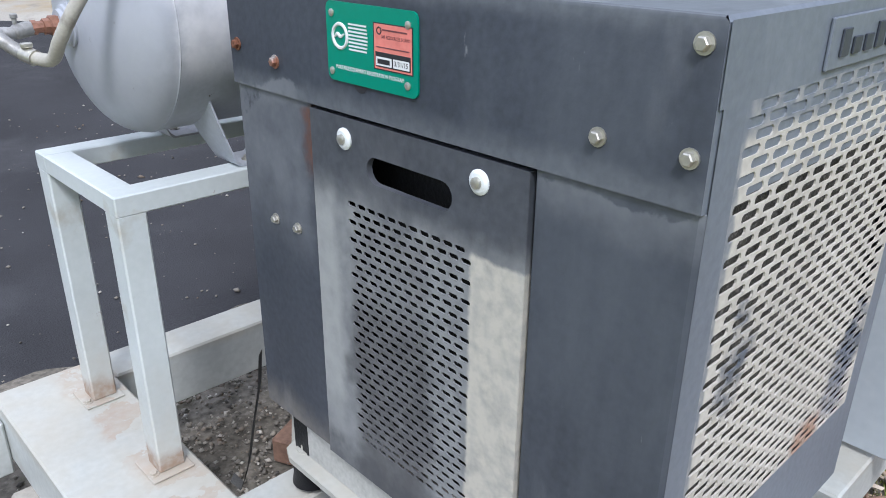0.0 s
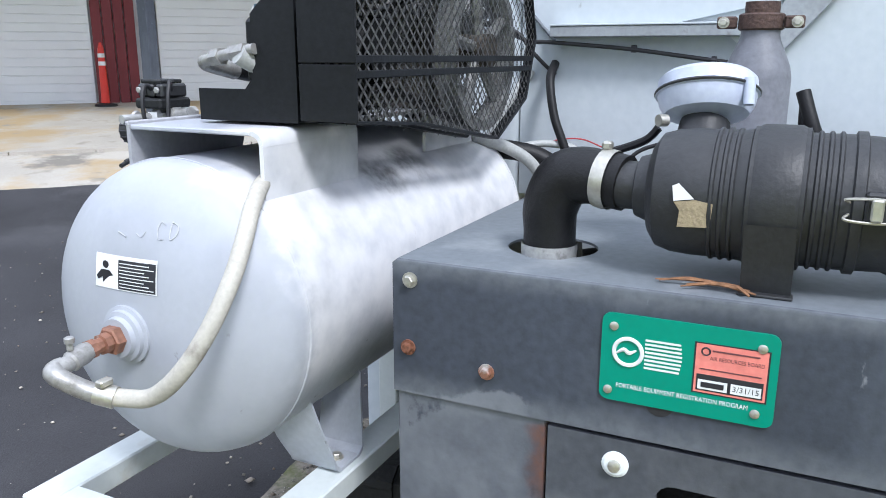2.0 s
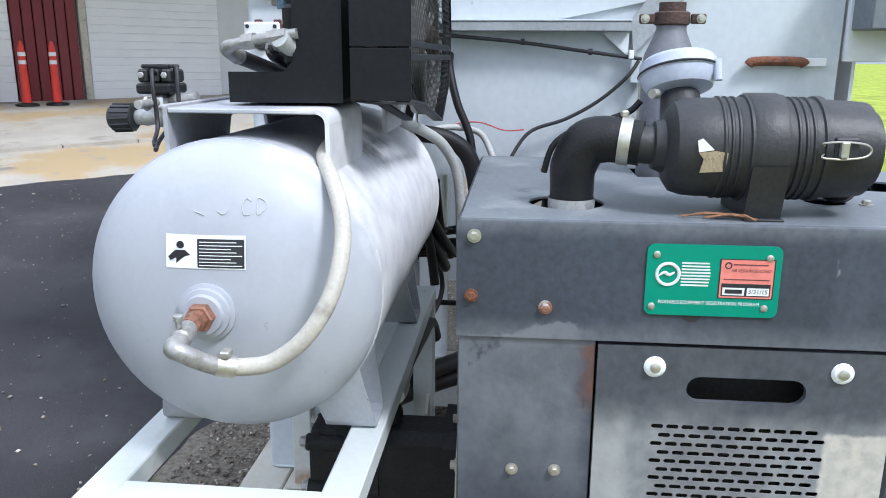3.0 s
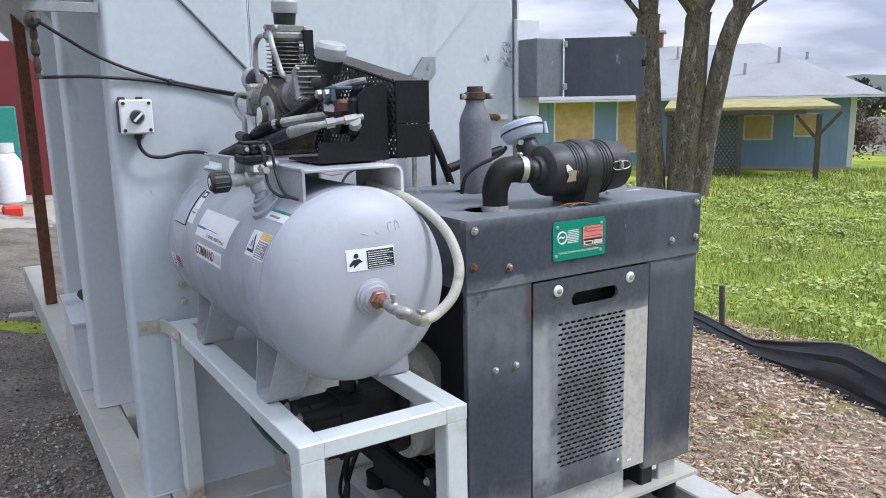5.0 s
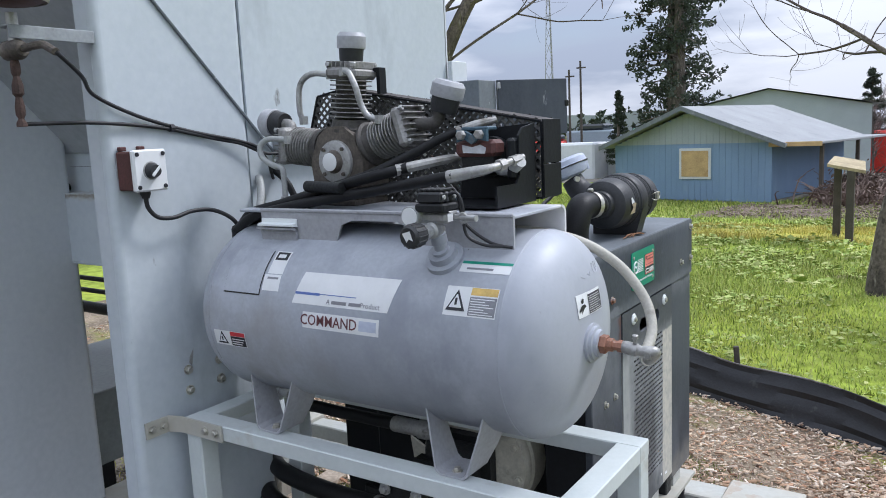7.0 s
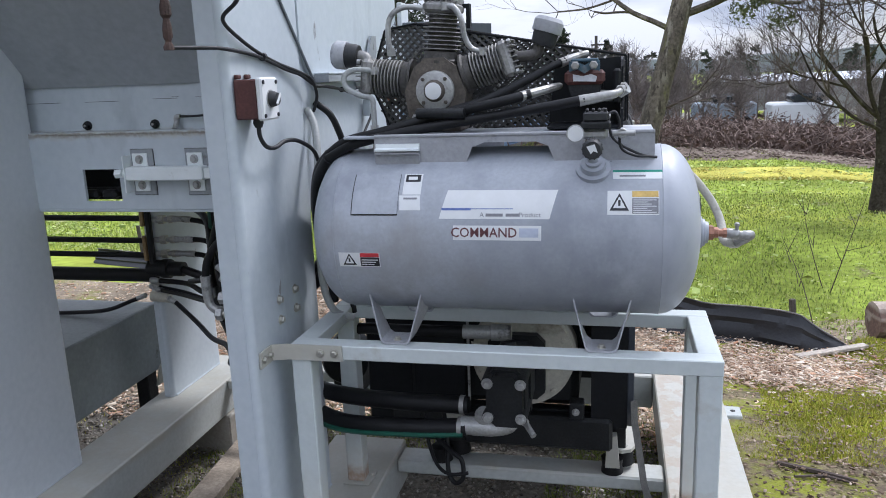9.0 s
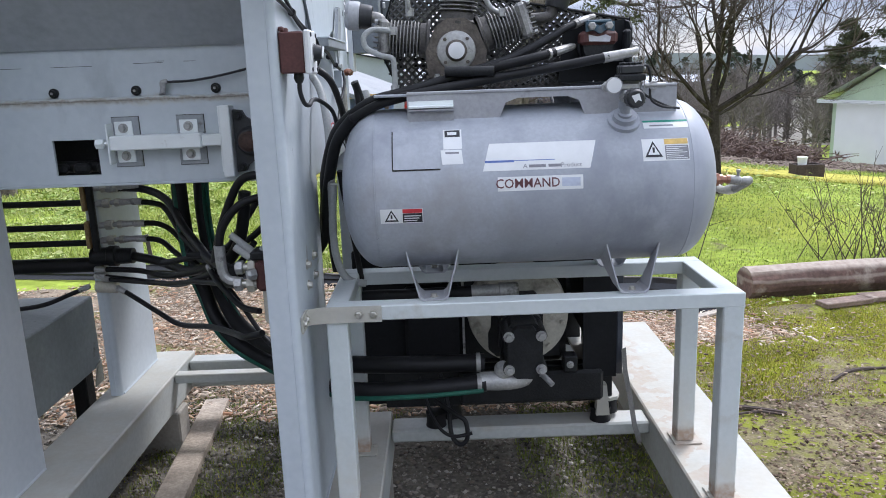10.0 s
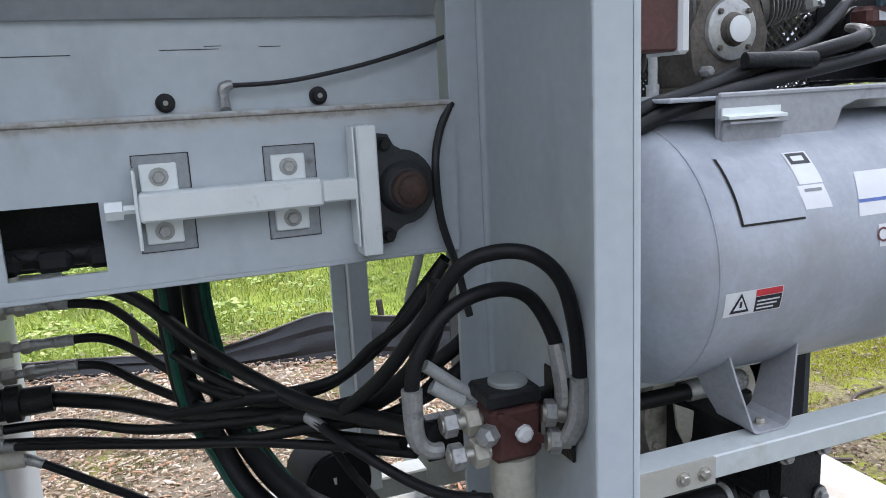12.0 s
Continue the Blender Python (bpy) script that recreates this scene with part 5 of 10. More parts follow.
part("hose_elbow", Shape().hose([el + Vector((0.012, 0, 0)), el, (0.462, 1.757, 1.386), (0.478, 1.732, 1.366), (0.492, 1.712, 1.354)], 0.0138, 14, 6), M_CRIMP, valve)
hs = Vector((0.492, 1.712, 1.354))
part("hose_clamp", Shape().rod(hs + Vector((0, 0.004, 0.002)), hs + Vector((0.012, -0.020, -0.006)), 0.0165, None, 20), M_ZINC, valve)
part("hose_clamp_tab", Shape().box(hs + Vector((-0.008, -0.018, 0.014)), hs + Vector((0.014, -0.004, 0.024)), 0.002), M_ZINC, valve)
part("hose", Shape().hose([hs, (0.512, 1.680, 1.346), (0.522, 1.640, 1.352), (0.524, 1.590, 1.392), (0.548, 1.556, 1.450), (0.593, 1.548, 1.512), (0.640, 1.560, 1.560), (0.700, 1.588, 1.602), (0.775, 1.618, 1.628), (0.90, 1.632, 1.638)], 0.0132, 14, 8), M_TANHOSE, valve, "sun-bleached tan rubber hose")

# end warning label: figure on white beside a block of print
def head_x(y, z):
    q = min(1.0, math.hypot(y - TY, z - TZ) / TR)
    w = math.asin(min(1, q ** (1 / 0.84)))
    return TX0 + 0.1177 * (1 - math.cos(w)) - 0.0012


def head_patch(name, y0, y1, z0, z1, material, parent, lift=0.0, label="", n=4):
    s = Shape()
    for j in range(n + 1):
        for i in range(n + 1):
            y, z = y0 + (y1 - y0) * i / n, z0 + (z1 - z0) * j / n
            s.v.append((head_x(y, z) - lift, y, z))
    for j in range(n):
        for i in range(n):
            a = j * (n + 1) + i
            s.f.append((a, a + 1, a + n + 2, a + n + 1))
    return part(name, s, material, parent, label)


wl_end = head_patch("breathing_label", 1.706, 1.836, 1.467, 1.520, M_WHITE, tank, 0.0, "white label with a black symbol and a block of print")
head_patch("label_panel", 1.708, 1.783, 1.469, 1.514, M_INK, wl_end, 0.0006, n=4)
for k in range(8):
    head_patch("text_bar", 1.711 + 0.009 * (k % 3), 1.780, 1.4720 + k * 0.0052, 1.4734 + k * 0.0052, M_WHITE, wl_end, 0.0012, n=4)
part("symbol", Shape().add([(head_x(1.811, 1.49) - 0.001, y, z) for y, z in ((1.803, 1.471), (1.819, 1.471), (1.818, 1.484), (1.828, 1.479), (1.831, 1.485), (1.819, 1.496), (1.803, 1.496), (1.791, 1.485), (1.794, 1.479), (1.804, 1.484))], [tuple(range(10))]), M_INK, wl_end)
part("symbol_dot", Shape().turn([(0, 0.0062), (1, 0.0062)], (head_x(1.811, 1.504) - 0.0008, 1.811, 1.504), (head_x(1.811, 1.504) - 0.0013, 1.811, 1.504), 14), M_INK, wl_end)
for stroke in ([(1.700, 1.572), (1.708, 1.576), (1.713, 1.566), (1.710, 1.552), (1.701, 1.552)], [(1.690, 1.577), (1.690, 1.553), (1.680, 1.558), (1.679, 1.571), (1.690, 1.577)], [(1.735, 1.560), (1.742, 1.552), (1.752, 1.557)], [(1.772, 1.550), (1.790, 1.556)]):
    part("chalk_mark", Shape().hose([(head_x(y, z), y, z) for y, z in stroke], 0.0007, 5, 5), M_CHALK, tank)

for x in (0.724, TX1 - 0.118):
    part("weld_seam", Shape().ring((x, TY, TZ), (1, 0, 0), TR + 0.0004, 0.0016, 64, 6), M_TANK, tank)
# ---- compressor deck on the tank ----
deck = thing("compressor_deck", "grey steel saddle deck welded on the tank top", "deck", at=(1.2, TY, 1.60))
DX0, DX1, DY0, DY1, DZ = 0.745, 1.66, 1.600, 1.885, 1.706
part("deck_plate", Shape().box((DX0, DY0 + 0.0245, DZ - 0.008), (DX1, DY1 - 0.008, DZ), 0.002), M_TANK, deck)
bend = [(DY0 + 0.024 - 0.024 * math.cos(radians(w)), DZ - 0.024 + 0.024 * math.sin(radians(w))) for w in range(0, 91, 15)]
bend += [(DY0 + 0.024 - 0.0165 * math.cos(radians(w)), DZ - 0.024 + 0.0165 * math.sin(radians(w))) for w in range(90, -1, -15)]
part("bent_edge", Shape().prism(bend, "x", DX0, 1.02), M_TANK, deck, "rounded bend of the deck plate")
zb = TZ + math.sqrt(TR ** 2 - 0.135 ** 2) - 0.004
zr = TZ + math.sqrt(TR ** 2 - (TY - DY0) ** 2) - 0.008
sk = [(DX0, DZ), (DX1 - 0.1, DZ), (DX1 - 0.1, zb), (1.285, zb), (1.262, zb + 0.055), (1.225, zb + 0.068), (1.075, zb + 0.068), (1.04, zb + 0.055), (1.018, zb), (DX0, zb)]
part("front_skirt", Shape().prism(sk, "y", DY1 - 0.0075, DY1), M_BRACKET, deck, "front skirt with a cut-out")
part("front_lip", Shape().box((DX0, DY1 - 0.004, DZ - 0.004), (DX1 - 0.1, DY1 + 0.004, DZ + 0.006), 0.003), M_BRACKET, deck)
part("rear_skirt", Shape().prism([(DX0, DZ - 0.0242), (1.02, DZ - 0.0242), (1.02, zr), (DX0, zr)], "y", DY0, DY0 + 0.0075), M_TANK, deck)
part("rear_skirt", Shape().prism([(1.30, DZ), (1.55, DZ), (1.55, zb), (1.30, zb)], "y", DY0, DY0 + 0.0075), M_TANK, deck)
part("folded_clip", Shape().prism([(1.886, 1.622), (1.891, 1.622), (1.896, 1.652), (1.912, 1.656), (1.912, 1.660), (1.893, 1.658), (1.886, 1.640)], "x", 1.42, 1.555), M_BRACKET, deck, "folded steel clip")
part("clip_flange", Shape().prism([(1.886, 1.662), (1.908, 1.664), (1.908, 1.669), (1.890, 1.672), (1.890, 1.684), (1.886, 1.684)], "x", 1.42, 1.555), M_ZINCBRIGHT, deck, "bright folded flange")

# belt guard
guard = thing("belt_guard", "black steel belt guard with expanded mesh faces", "belt guard", at=(1.2, 1.5, DZ))
GX0, GX1, GY0, GY1 = 0.822, 1.66, 1.480, 1.572
gpoly = [(GX0, 1.718), (1.05, 1.700), (1.42, 1.640), (1.60, 1.72), (GX1, 1.86), (1.60, 2.03), (1.50, 2.045), (GX0, 1.918)]


def inside(poly, x, z):
    c = False
    for (x0, z0), (x1, z1) in zip(poly, poly[1:] + poly[:1]):
        if (z0 > z) != (z1 > z) and x < (x1 - x0) * (z - z0) / (z1 - z0) + x0:
            c = not c
    return c


def expanded(poly, y, pitch_x=0.026, pitch_z=0.0125, w=0.0036):
    """Diamond mesh of flat strands that fills a polygon in the plane y."""
    s = Shape()
    xs0, xs1 = min(p[0] for p in poly), max(p[0] for p in poly)
    zs0, zs1 = min(p[1] for p in poly), max(p[1] for p in poly)
    j, z = 0, zs0
    while z < zs1:
        x = xs0 + (pitch_x / 2 if j % 2 else 0)
        while x < xs1:
            for e in (-1, 1):
                a, b = (x, z), (x + e * pitch_x / 2, z + pitch_z)
                if inside(poly, (a[0] + b[0]) / 2, (a[1] + b[1]) / 2):
                    dx, dz = b[0] - a[0], b[1] - a[1]
                    q = math.hypot(dx, dz)
                    nx, nz = -dz / q * w, dx / q * w
                    s.add([(a[0] + nx, y - 0.001, a[1] + nz), (b[0] + nx, y - 0.001, b[1] + nz), (b[0] - nx, y + 0.001, b[1] - nz), (a[0] - nx, y + 0.001, a[1] - nz)], [(0, 1, 2, 3)])
            x += pitch_x
        z += pitch_z
        j += 1
    return s


def edging(poly, y, w=0.012, t=0.003):
    s = Shape()
    for a, b in zip(poly, poly[1:] + poly[:1]):
        d = Vector((b[0] - a[0], 0, b[1] - a[1]))
        q = d.length
        m = facing((a[0], y, a[1]), d, (0, 1, 0))
        s.slab((0, -w, -t), (q, w, t), m, 0.001)
    return s


M_MESH = paint("grey_black_mesh", (0.07, 0.069, 0.066), 0.5, 0.2, 0.2, 12, 90, 0.0)
part("mesh_face", expanded(gpoly, GY0), M_MESH, guard, "expanded metal mesh", fix=False)
part("mesh_face", expanded(gpoly, GY1), M_MESH, guard, "expanded metal mesh", fix=False)
part("face_edge", edging(gpoly, GY0 + 0.008), M_BLACK, guard)
part("face_edge", edging(gpoly, GY1 - 0.008), M_BLACK, guard)
part("front_band", Shape().box((GX0 - 0.0075, GY0 - 0.008, 1.718), (GX0 - 0.0045, GY1 + 0.006, 1.806), 0.001), M_BLACK, guard)
part("front_band", Shape().box((GX0 - 0.0080, GY0 - 0.008, 1.8085), (GX0 - 0.0045, GY1 + 0.006, 1.924), 0.001), M_BLACK, guard)
part("middle_strap", Shape().box((GX0, GY0 - 0.004, 1.808), (GX1 - 0.03, GY0 - 0.001, 1.820), 0.001), M_BLACK, guard)
part("middle_strap", Shape().box((GX0, GY0 - 0.004, 1.785), (GX1 - 0.03, GY0 - 0.001, 1.797), 0.001), M_BLACK, guard)
tops = Shape().add([(GX0, GY0, 1.921), (GX0, GY1, 1.921), (1.50, GY1, 2.049), (1.50, GY0, 2.049), (GX0, GY0, 1.923), (GX0, GY1, 1.923), (1.50, GY1, 2.051), (1.50, GY0, 2.051)], [(0, 1, 2, 3), (4, 5, 6, 7), (0, 1, 5, 4), (1, 2, 6, 5), (2, 3, 7, 6), (3, 0, 4, 7)])
part("top_cover", tops, M_GUARDTOP, guard, "dusty brown top cover strip")
part("bottom_cover", Shape().add([(GX0, GY0, 1.716), (GX0, GY1, 1.716), (1.05, GY1, 1.698), (1.05, GY0, 1.698)], [(0, 1, 2, 3)]), M_BLACK, guard)
bracket = [(1.595, 1.712), (1.80, 1.712), (1.80, 1.765), (1.70, 1.765), (1.682, 1.785), (1.682, 1.885), (1.66, 1.905), (1.595, 1.915)]
part("motor_bracket", Shape().prism(bracket, "x", 0.832, 0.838), M_BLACK, guard, "black L-shaped motor bracket")
part("motor_bracket", Shape().prism([(1.596, 1.712), (1.80, 1.712), (1.80, 1.718), (1.596, 1.718)], "x", 0.839, 1.05), M_BLACK, guard)
part("motor_plate", Shape().prism([(0.839, 1.72), (1.06, 1.72), (1.04, 1.90), (0.839, 1.915)], "y", 1.600, 1.606), M_BLACK, guard)

# flywheel and belts inside the guard
wheel = thing("flywheel", "dusty spoked compressor flywheel with belts", "flywheel", at=(1.40, 1.52, 1.83))
part("rim", Shape().turn([(0, 0.150), (0, 0.172), (1, 0.172), (1, 0.150), (0, 0.150)], (1.40, 1.50, 1.83), (1.40, 1.545, 1.83), 48, False), M_ALU, wheel)
for k in range(5):
    w = radians(90 + k * 72)
    part("spoke", Shape().hose([(1.40 + 0.03 * math.cos(w), 1.522, 1.83 + 0.03 * math.sin(w)), (1.40 + 0.155 * math.cos(w + 0.15), 1.522, 1.83 + 0.155 * math.sin(w + 0.15))], 0.013, 8, 3), M_ALU, wheel)
part("hub", Shape().rod((1.40, 1.49, 1.83), (1.40, 1.60, 1.83), 0.036, None, 22), M_CAST, wheel)
part("motor_pulley", Shape().turn([(0, 0.05), (0.2, 0.05), (0.4, 0.042), (0.6, 0.05), (1, 0.05)], (0.95, 1.50, 1.83), (0.95, 1.545, 1.83), 28), M_DARKMETAL, wheel)
belt = Shape()
for e in (1, -1):
    belt.slab((0, -0.012, -0.005), (0.46, 0.012, 0.005), facing((0.945, 1.522, 1.83 + e * 0.052), (0.45, 0, e * 0.12), (0, 1, 0)), 0.002)
part("belt", belt, M_RUBBER, wheel)

# three-cylinder pump
pump = thing("air_compressor", "three-cylinder piston air compressor with finned aluminium cylinders", "compressor", at=(1.40, 1.66, DZ))
CC = Vector((1.402, 1.665, 1.83))
case = [(1.335, 1.712), (1.47, 1.712), (1.492, 1.76), (1.500, 1.83), (1.468, 1.905), (1.43, 1.932), (1.372, 1.932), (1.335, 1.905), (1.305, 1.83), (1.312, 1.76)]
part("crankcase", Shape().prism(case, "y", 1.605, 1.728), M_CAST, pump, "brown stained cast crankcase")
part("front_cover", Shape().turn([(0, 0.062), (0.7, 0.060), (1, 0.052)], (1.402, 1.728, 1.832), (1.402, 1.740, 1.832), 32), M_ALU, pump, "bright machined front cover")
part("bearing_cap", Shape().turn([(0, 0.034), (0.3, 0.031), (0.7, 0.029), (1, 0.022)], (1.402, 1.740, 1.832), (1.402, 1.757, 1.832), 28), M_CAST, pump, "domed bearing cap")
part("cap_face", Shape().turn([(0, 0.026), (0.6, 0.026), (1, 0.022)], (1.402, 1.7572, 1.832), (1.402, 1.7598, 1.832), 24), M_WHITE, pump, "white-painted cap face")
for k in range(4):
    w = radians(45 + 90 * k)
    part("cover_bolt", Shape().bolt((1.402 + 0.05 * math.cos(w), 1.739, 1.832 + 0.05 * math.sin(w)), (0, 1, 0), 0.006, 0.006, False), M_CAST, pump)
part("oil_plug", Shape().rod((1.34, 1.728, 1.755), (1.34, 1.745, 1.755), 0.014, None, 16), M_CAST, pump)
part("oil_plug", Shape().turn([(0, 0.012), (0.6, 0.012), (1, 0.008)], (1.465, 1.728, 1.752), (1.465, 1.752, 1.752), 6), M_ALU, pump)
part("base", Shape().box((1.32, 1.60, DZ + 0.0005), (1.485, 1.75, 1.722), 0.003), M_CAST, pump)


# Barrels are painted darker than the fins, putting shade into the gaps.
M_BARREL = paint("gap_shade_casting", (0.075, 0.07, 0.065), 0.6, 0.3, 0.25, 14, 120, 0.1, [((0.22, 0.21, 0.20), 9.0, 0.55, 0.15, 0.7)])
M_FIN = paint("dusty_fin_metal", (0.27, 0.265, 0.255), 0.55, 0.4, 0.2, 12, 120, 0.06, [((0.09, 0.085, 0.08), 11.0, 0.54, 0.12, 0.8), ((0.42, 0.42, 0.41), 16.0, 0.62, 0.1, 0.6)])


def cylinder(direction, length, fins, r=0.061):
    d = Vector(direction).normalized()
    base = CC + Vector((0, 0, 0.032 * (1 - d.z))) + d * 0.085
    barrel = part("cylinder", Shape().turn([(0, 0.064), (0.06, 0.064), (0.10, 0.056), (0.24, 0.053), (0.26, 0.044), (1, 0.044)], base, base + d * length, 28), M_BARREL, pump, "finned cast cylinder")
    for k in range(fins):
        p = base + d * (length * 0.28 + length * 0.68 * k / (fins - 1))
        part("fin", Shape().turn([(0, r - 0.001), (0.3, r), (0.7, r), (1, r - 0.001)], p, p + d * 0.0035, 28), M_FIN, barrel)
    top = base + d * length
    side = Vector((d.z, 0, -d.x))
    headm = Matrix((side, Vector((0, 1, 0)), d)).transposed().to_4x4()
    headm.translation = top
    part("cylinder_head", Shape().slab((-0.056, -0.056, 0), (0.056, 0.056, 0.034), headm, 0.012), M_FIN, pump)
    for k in range(7):
        part("head_fin", Shape().slab((-0.052 + k * 0.0165, -0.050, 0.030), (-0.048 + k * 0.0165, 0.050, 0.050), headm, 0.001), M_FIN, pump)
    for u in (-0.047, 0.047):
        for w in (-0.047, 0.047):
            part("head_bolt", Shape().bolt(headm @ Vector((u, w, 0.034)), d, 0.008, 0.010, False), M_ALU, pump)
    return top, d, side


t0, d0, s0 = cylinder((-0.09, 0, 1), 0.150, 9)
t1, d1, s1 = cylinder((0.99, 0, 0.10), 0.128, 9, 0.058)
t2, d2, s2 = cylinder((-0.955, 0, 0.295), 0.128, 9, 0.058)


def intake(p, d, r=0.046):
    d = Vector(d).normalized()
    p = Vector(p)
    f = part("intake_filter", Shape().turn([(0, r * 0.78), (0.1, r * 0.85), (0.40, r * 0.9)], p, p + d * 0.10, 26), M_PLASTIC, pump, "black intake filter with a grey cap")
    part("filter_cap", Shape().turn([(0, r), (0.1, r * 1.04), (0.75, r * 1.04), (1, r * 0.85)], p + d * 0.04, p + d * 0.085, 26), M_BRACKET, f)


intake(t0 + d0 * 0.046, d0, 0.040)
intake((1.668, 1.655, 1.948), (0.985, 0, 0.10), 0.044)
part("intake_neck", Shape().hose([t1 + d1 * 0.02 + Vector((0, 0, 0.03)), (1.645, 1.655, 1.942), (1.675, 1.655, 1.949)], 0.018, 12, 5), M_FIN, pump)
intake((1.075, 1.655, 1.955), (-0.30, -0.05, 1), 0.044)
part("intake_neck", Shape().hose([t2 + d2 * 0.03, (1.10, 1.655, 1.93), (1.085, 1.655, 1.96)], 0.018, 12, 5), M_BARREL, pump)
for pts, m in (([(1.428, 1.70, 2.080), (1.49, 1.705, 2.088), (1.530, 1.708, 2.072), (1.548, 1.708, 2.04), (1.550, 1.708, 1.98), (1.545, 1.70, 1.955)], M_ALU),
               ([(1.362, 1.72, 2.082), (1.335, 1.73, 2.078), (1.312, 1.732, 2.04), (1.305, 1.72, 1.99), (1.285, 1.715, 1.955), (1.255, 1.705, 1.945)], M_ALU),
               ([(1.60, 1.715, 1.90), (1.66, 1.735, 1.905), (1.69, 1.745, 1.885), (1.685, 1.745, 1.85), (1.64, 1.745, 1.825), (1.605, 1.745, 1.815), (1.600, 1.745, 1.78), (1.600, 1.745, 1.72)], M_GREYHOSE)):
    tube = part("air_tube", Shape().hose(pts, 0.0088, 12, 7), m, pump, "bent aluminium air tube")
    for q in (0, -1):
        p = Vector(pts[q])
        part("tube_nut", Shape().rod(p + Vector((0, 0, -0.012)), p + Vector((0, 0, 0.012)), 0.0135, None, 6), M_ALU, tube)
part("lifting_bracket", Shape().prism([(1.350, 2.094), (1.304, 2.094), (1.304, 2.020), (1.316, 2.020), (1.316, 2.082), (1.350, 2.082)], "y", 1.60, 1.63), M_BLACK, pump, "black angle bracket")

# hydraulic drive motor with its hoses
motor = thing("hydraulic_motor", "hydraulic drive motor with a red and blue valve block", "motor", at=(0.94, 1.66, DZ))
part("body", Shape().turn([(0, 0.055), (0.3, 0.055), (0.32, 0.048), (1, 0.048)], (0.945, 1.607, 1.83), (0.945, 1.70, 1.83), 26), M_DARKMETAL, motor)
part("motor_flange", Shape().box((0.838, 1.664, 1.775), (0.862, 1.702, 1.880), 0.008), M_BLACK, motor)
part("valve_block", Shape().box((0.885, 1.655, 1.835), (1.005, 1.715, 1.878), 0.010), M_REDBOX, motor, "weathered red-brown valve block")
M_TEAL = paint("dark_teal_paint", (0.045, 0.085, 0.115), 0.5, 0.1, 0.25, 14, 120, 0.06, [((0.16, 0.17, 0.17), 14.0, 0.58, 0.12, 0.7)])
part("blue_plate", Shape().box((0.905, 1.66, 1.901), (0.985, 1.712, 1.912), 0.004), M_TEAL, motor)
part("blue_saddle", Shape().prism([(0.900, 1.874), (0.925, 1.880), (0.945, 1.868), (0.965, 1.880), (0.990, 1.874), (0.990, 1.905), (0.965, 1.902), (0.945, 1.892), (0.925, 1.902), (0.900, 1.905)], "y", 1.7155, 1.727), M_TEAL, motor, "dark blue flange saddle")
for x in (0.918, 0.972):
    part("blue_bolt", Shape().turn([(0, 0.013), (0.8, 0.013), (1, 0.009)], (x, 1.728, 1.892), (x, 1.742, 1.892), 6), M_CRIMP, motor)
part("data_tag", Shape().add([(0.978, 1.7165, 1.846), (0.912, 1.7165, 1.843), (0.908, 1.7165, 1.858), (0.925, 1.7165, 1.866), (0.95, 1.7165, 1.860), (0.98, 1.7165, 1.867)], [(0, 1, 2, 3, 4, 5)]), M_CHALK, motor, "worn pale tag")
part("return_line", Shape().hose([(0.90, 1.66, 1.80), (0.86, 1.68, 1.80), (0.82, 1.70, 1.822)], 0.017, 12, 5), M_GREYHOSE, motor)
ha = part("hydraulic_hose", Shape().hose([(1.005, 1.668, 1.908), (1.06, 1.698, 1.884), (1.113, 1.720, 1.856), (1.25, 1.768, 1.795), (1.418, 1.792, 1.750), (1.55, 1.812, 1.715), (1.669, 1.817, 1.688), (1.74, 1.80, 1.645)], [0.012, 0.012, 0.0135, 0.015, 0.016, 0.016, 0.016, 0.016], 12, 8), M_RUBBER, motor, "black hydraulic hose")
part("hose_end", Shape().hose([(0.942, 1.602, 1.929), (0.975, 1.642, 1.918), (1.02, 1.677, 1.901)], [0.009, 0.012, 0.0145], 10, 4), M_CRIMP, ha, "silver crimped hose end")
hb = part("hydraulic_hose", Shape().hose([(0.940, 1.8245, 1.7945), (0.97, 1.826, 1.790), (1.06, 1.822, 1.776), (1.20, 1.820, 1.756), (1.34, 1.825, 1.736), (1.50, 1.838, 1.710), (1.64, 1.842, 1.680), (1.735, 1.825, 1.635)], 0.0150, 12, 8), M_RUBBER, motor, "black hydraulic hose")
part("hose_end", Shape().hose([(0.828, 1.672, 1.830), (0.834, 1.730, 1.822), (0.846, 1.786, 1.812), (0.872, 1.814, 1.805), (0.955, 1.825, 1.792)], [0.009, 0.009, 0.010, 0.0135, 0.0165], 14, 5), M_CRIMP, hb, "silver crimped hose end")
part("hose_nut", Shape().rod((0.830, 1.690, 1.827), (0.834, 1.724, 1.822), 0.0135, None, 6), M_CRIMP, hb)
part("hose_nut", Shape().rod((0.839, 1.750, 1.818), (0.843, 1.772, 1.815), 0.0150, None, 6), M_CRIMP, hb)
hc = part("hydraulic_hose", Shape().hose([(1.10, 1.795, 1.814), (1.18, 1.826, 1.797), (1.30, 1.815, 1.772), (1.418, 1.783, 1.738), (1.55, 1.79, 1.705)], 0.0150, 12, 8), M_RUBBER, motor, "black hydraulic hose")
part("hose_end", Shape().hose([(1.02, 1.672, 1.834), (1.035, 1.700, 1.831), (1.072, 1.758, 1.822), (1.125, 1.812, 1.809)], [0.009, 0.012, 0.013, 0.0155], 10, 4), M_CRIMP, hc, "silver crimped hose end")
part("loose_pipe", Shape().rod((1.29, 1.84, 1.765), (1.44, 1.815, 1.768), 0.016, None, 14), M_DARKMETAL, motor)

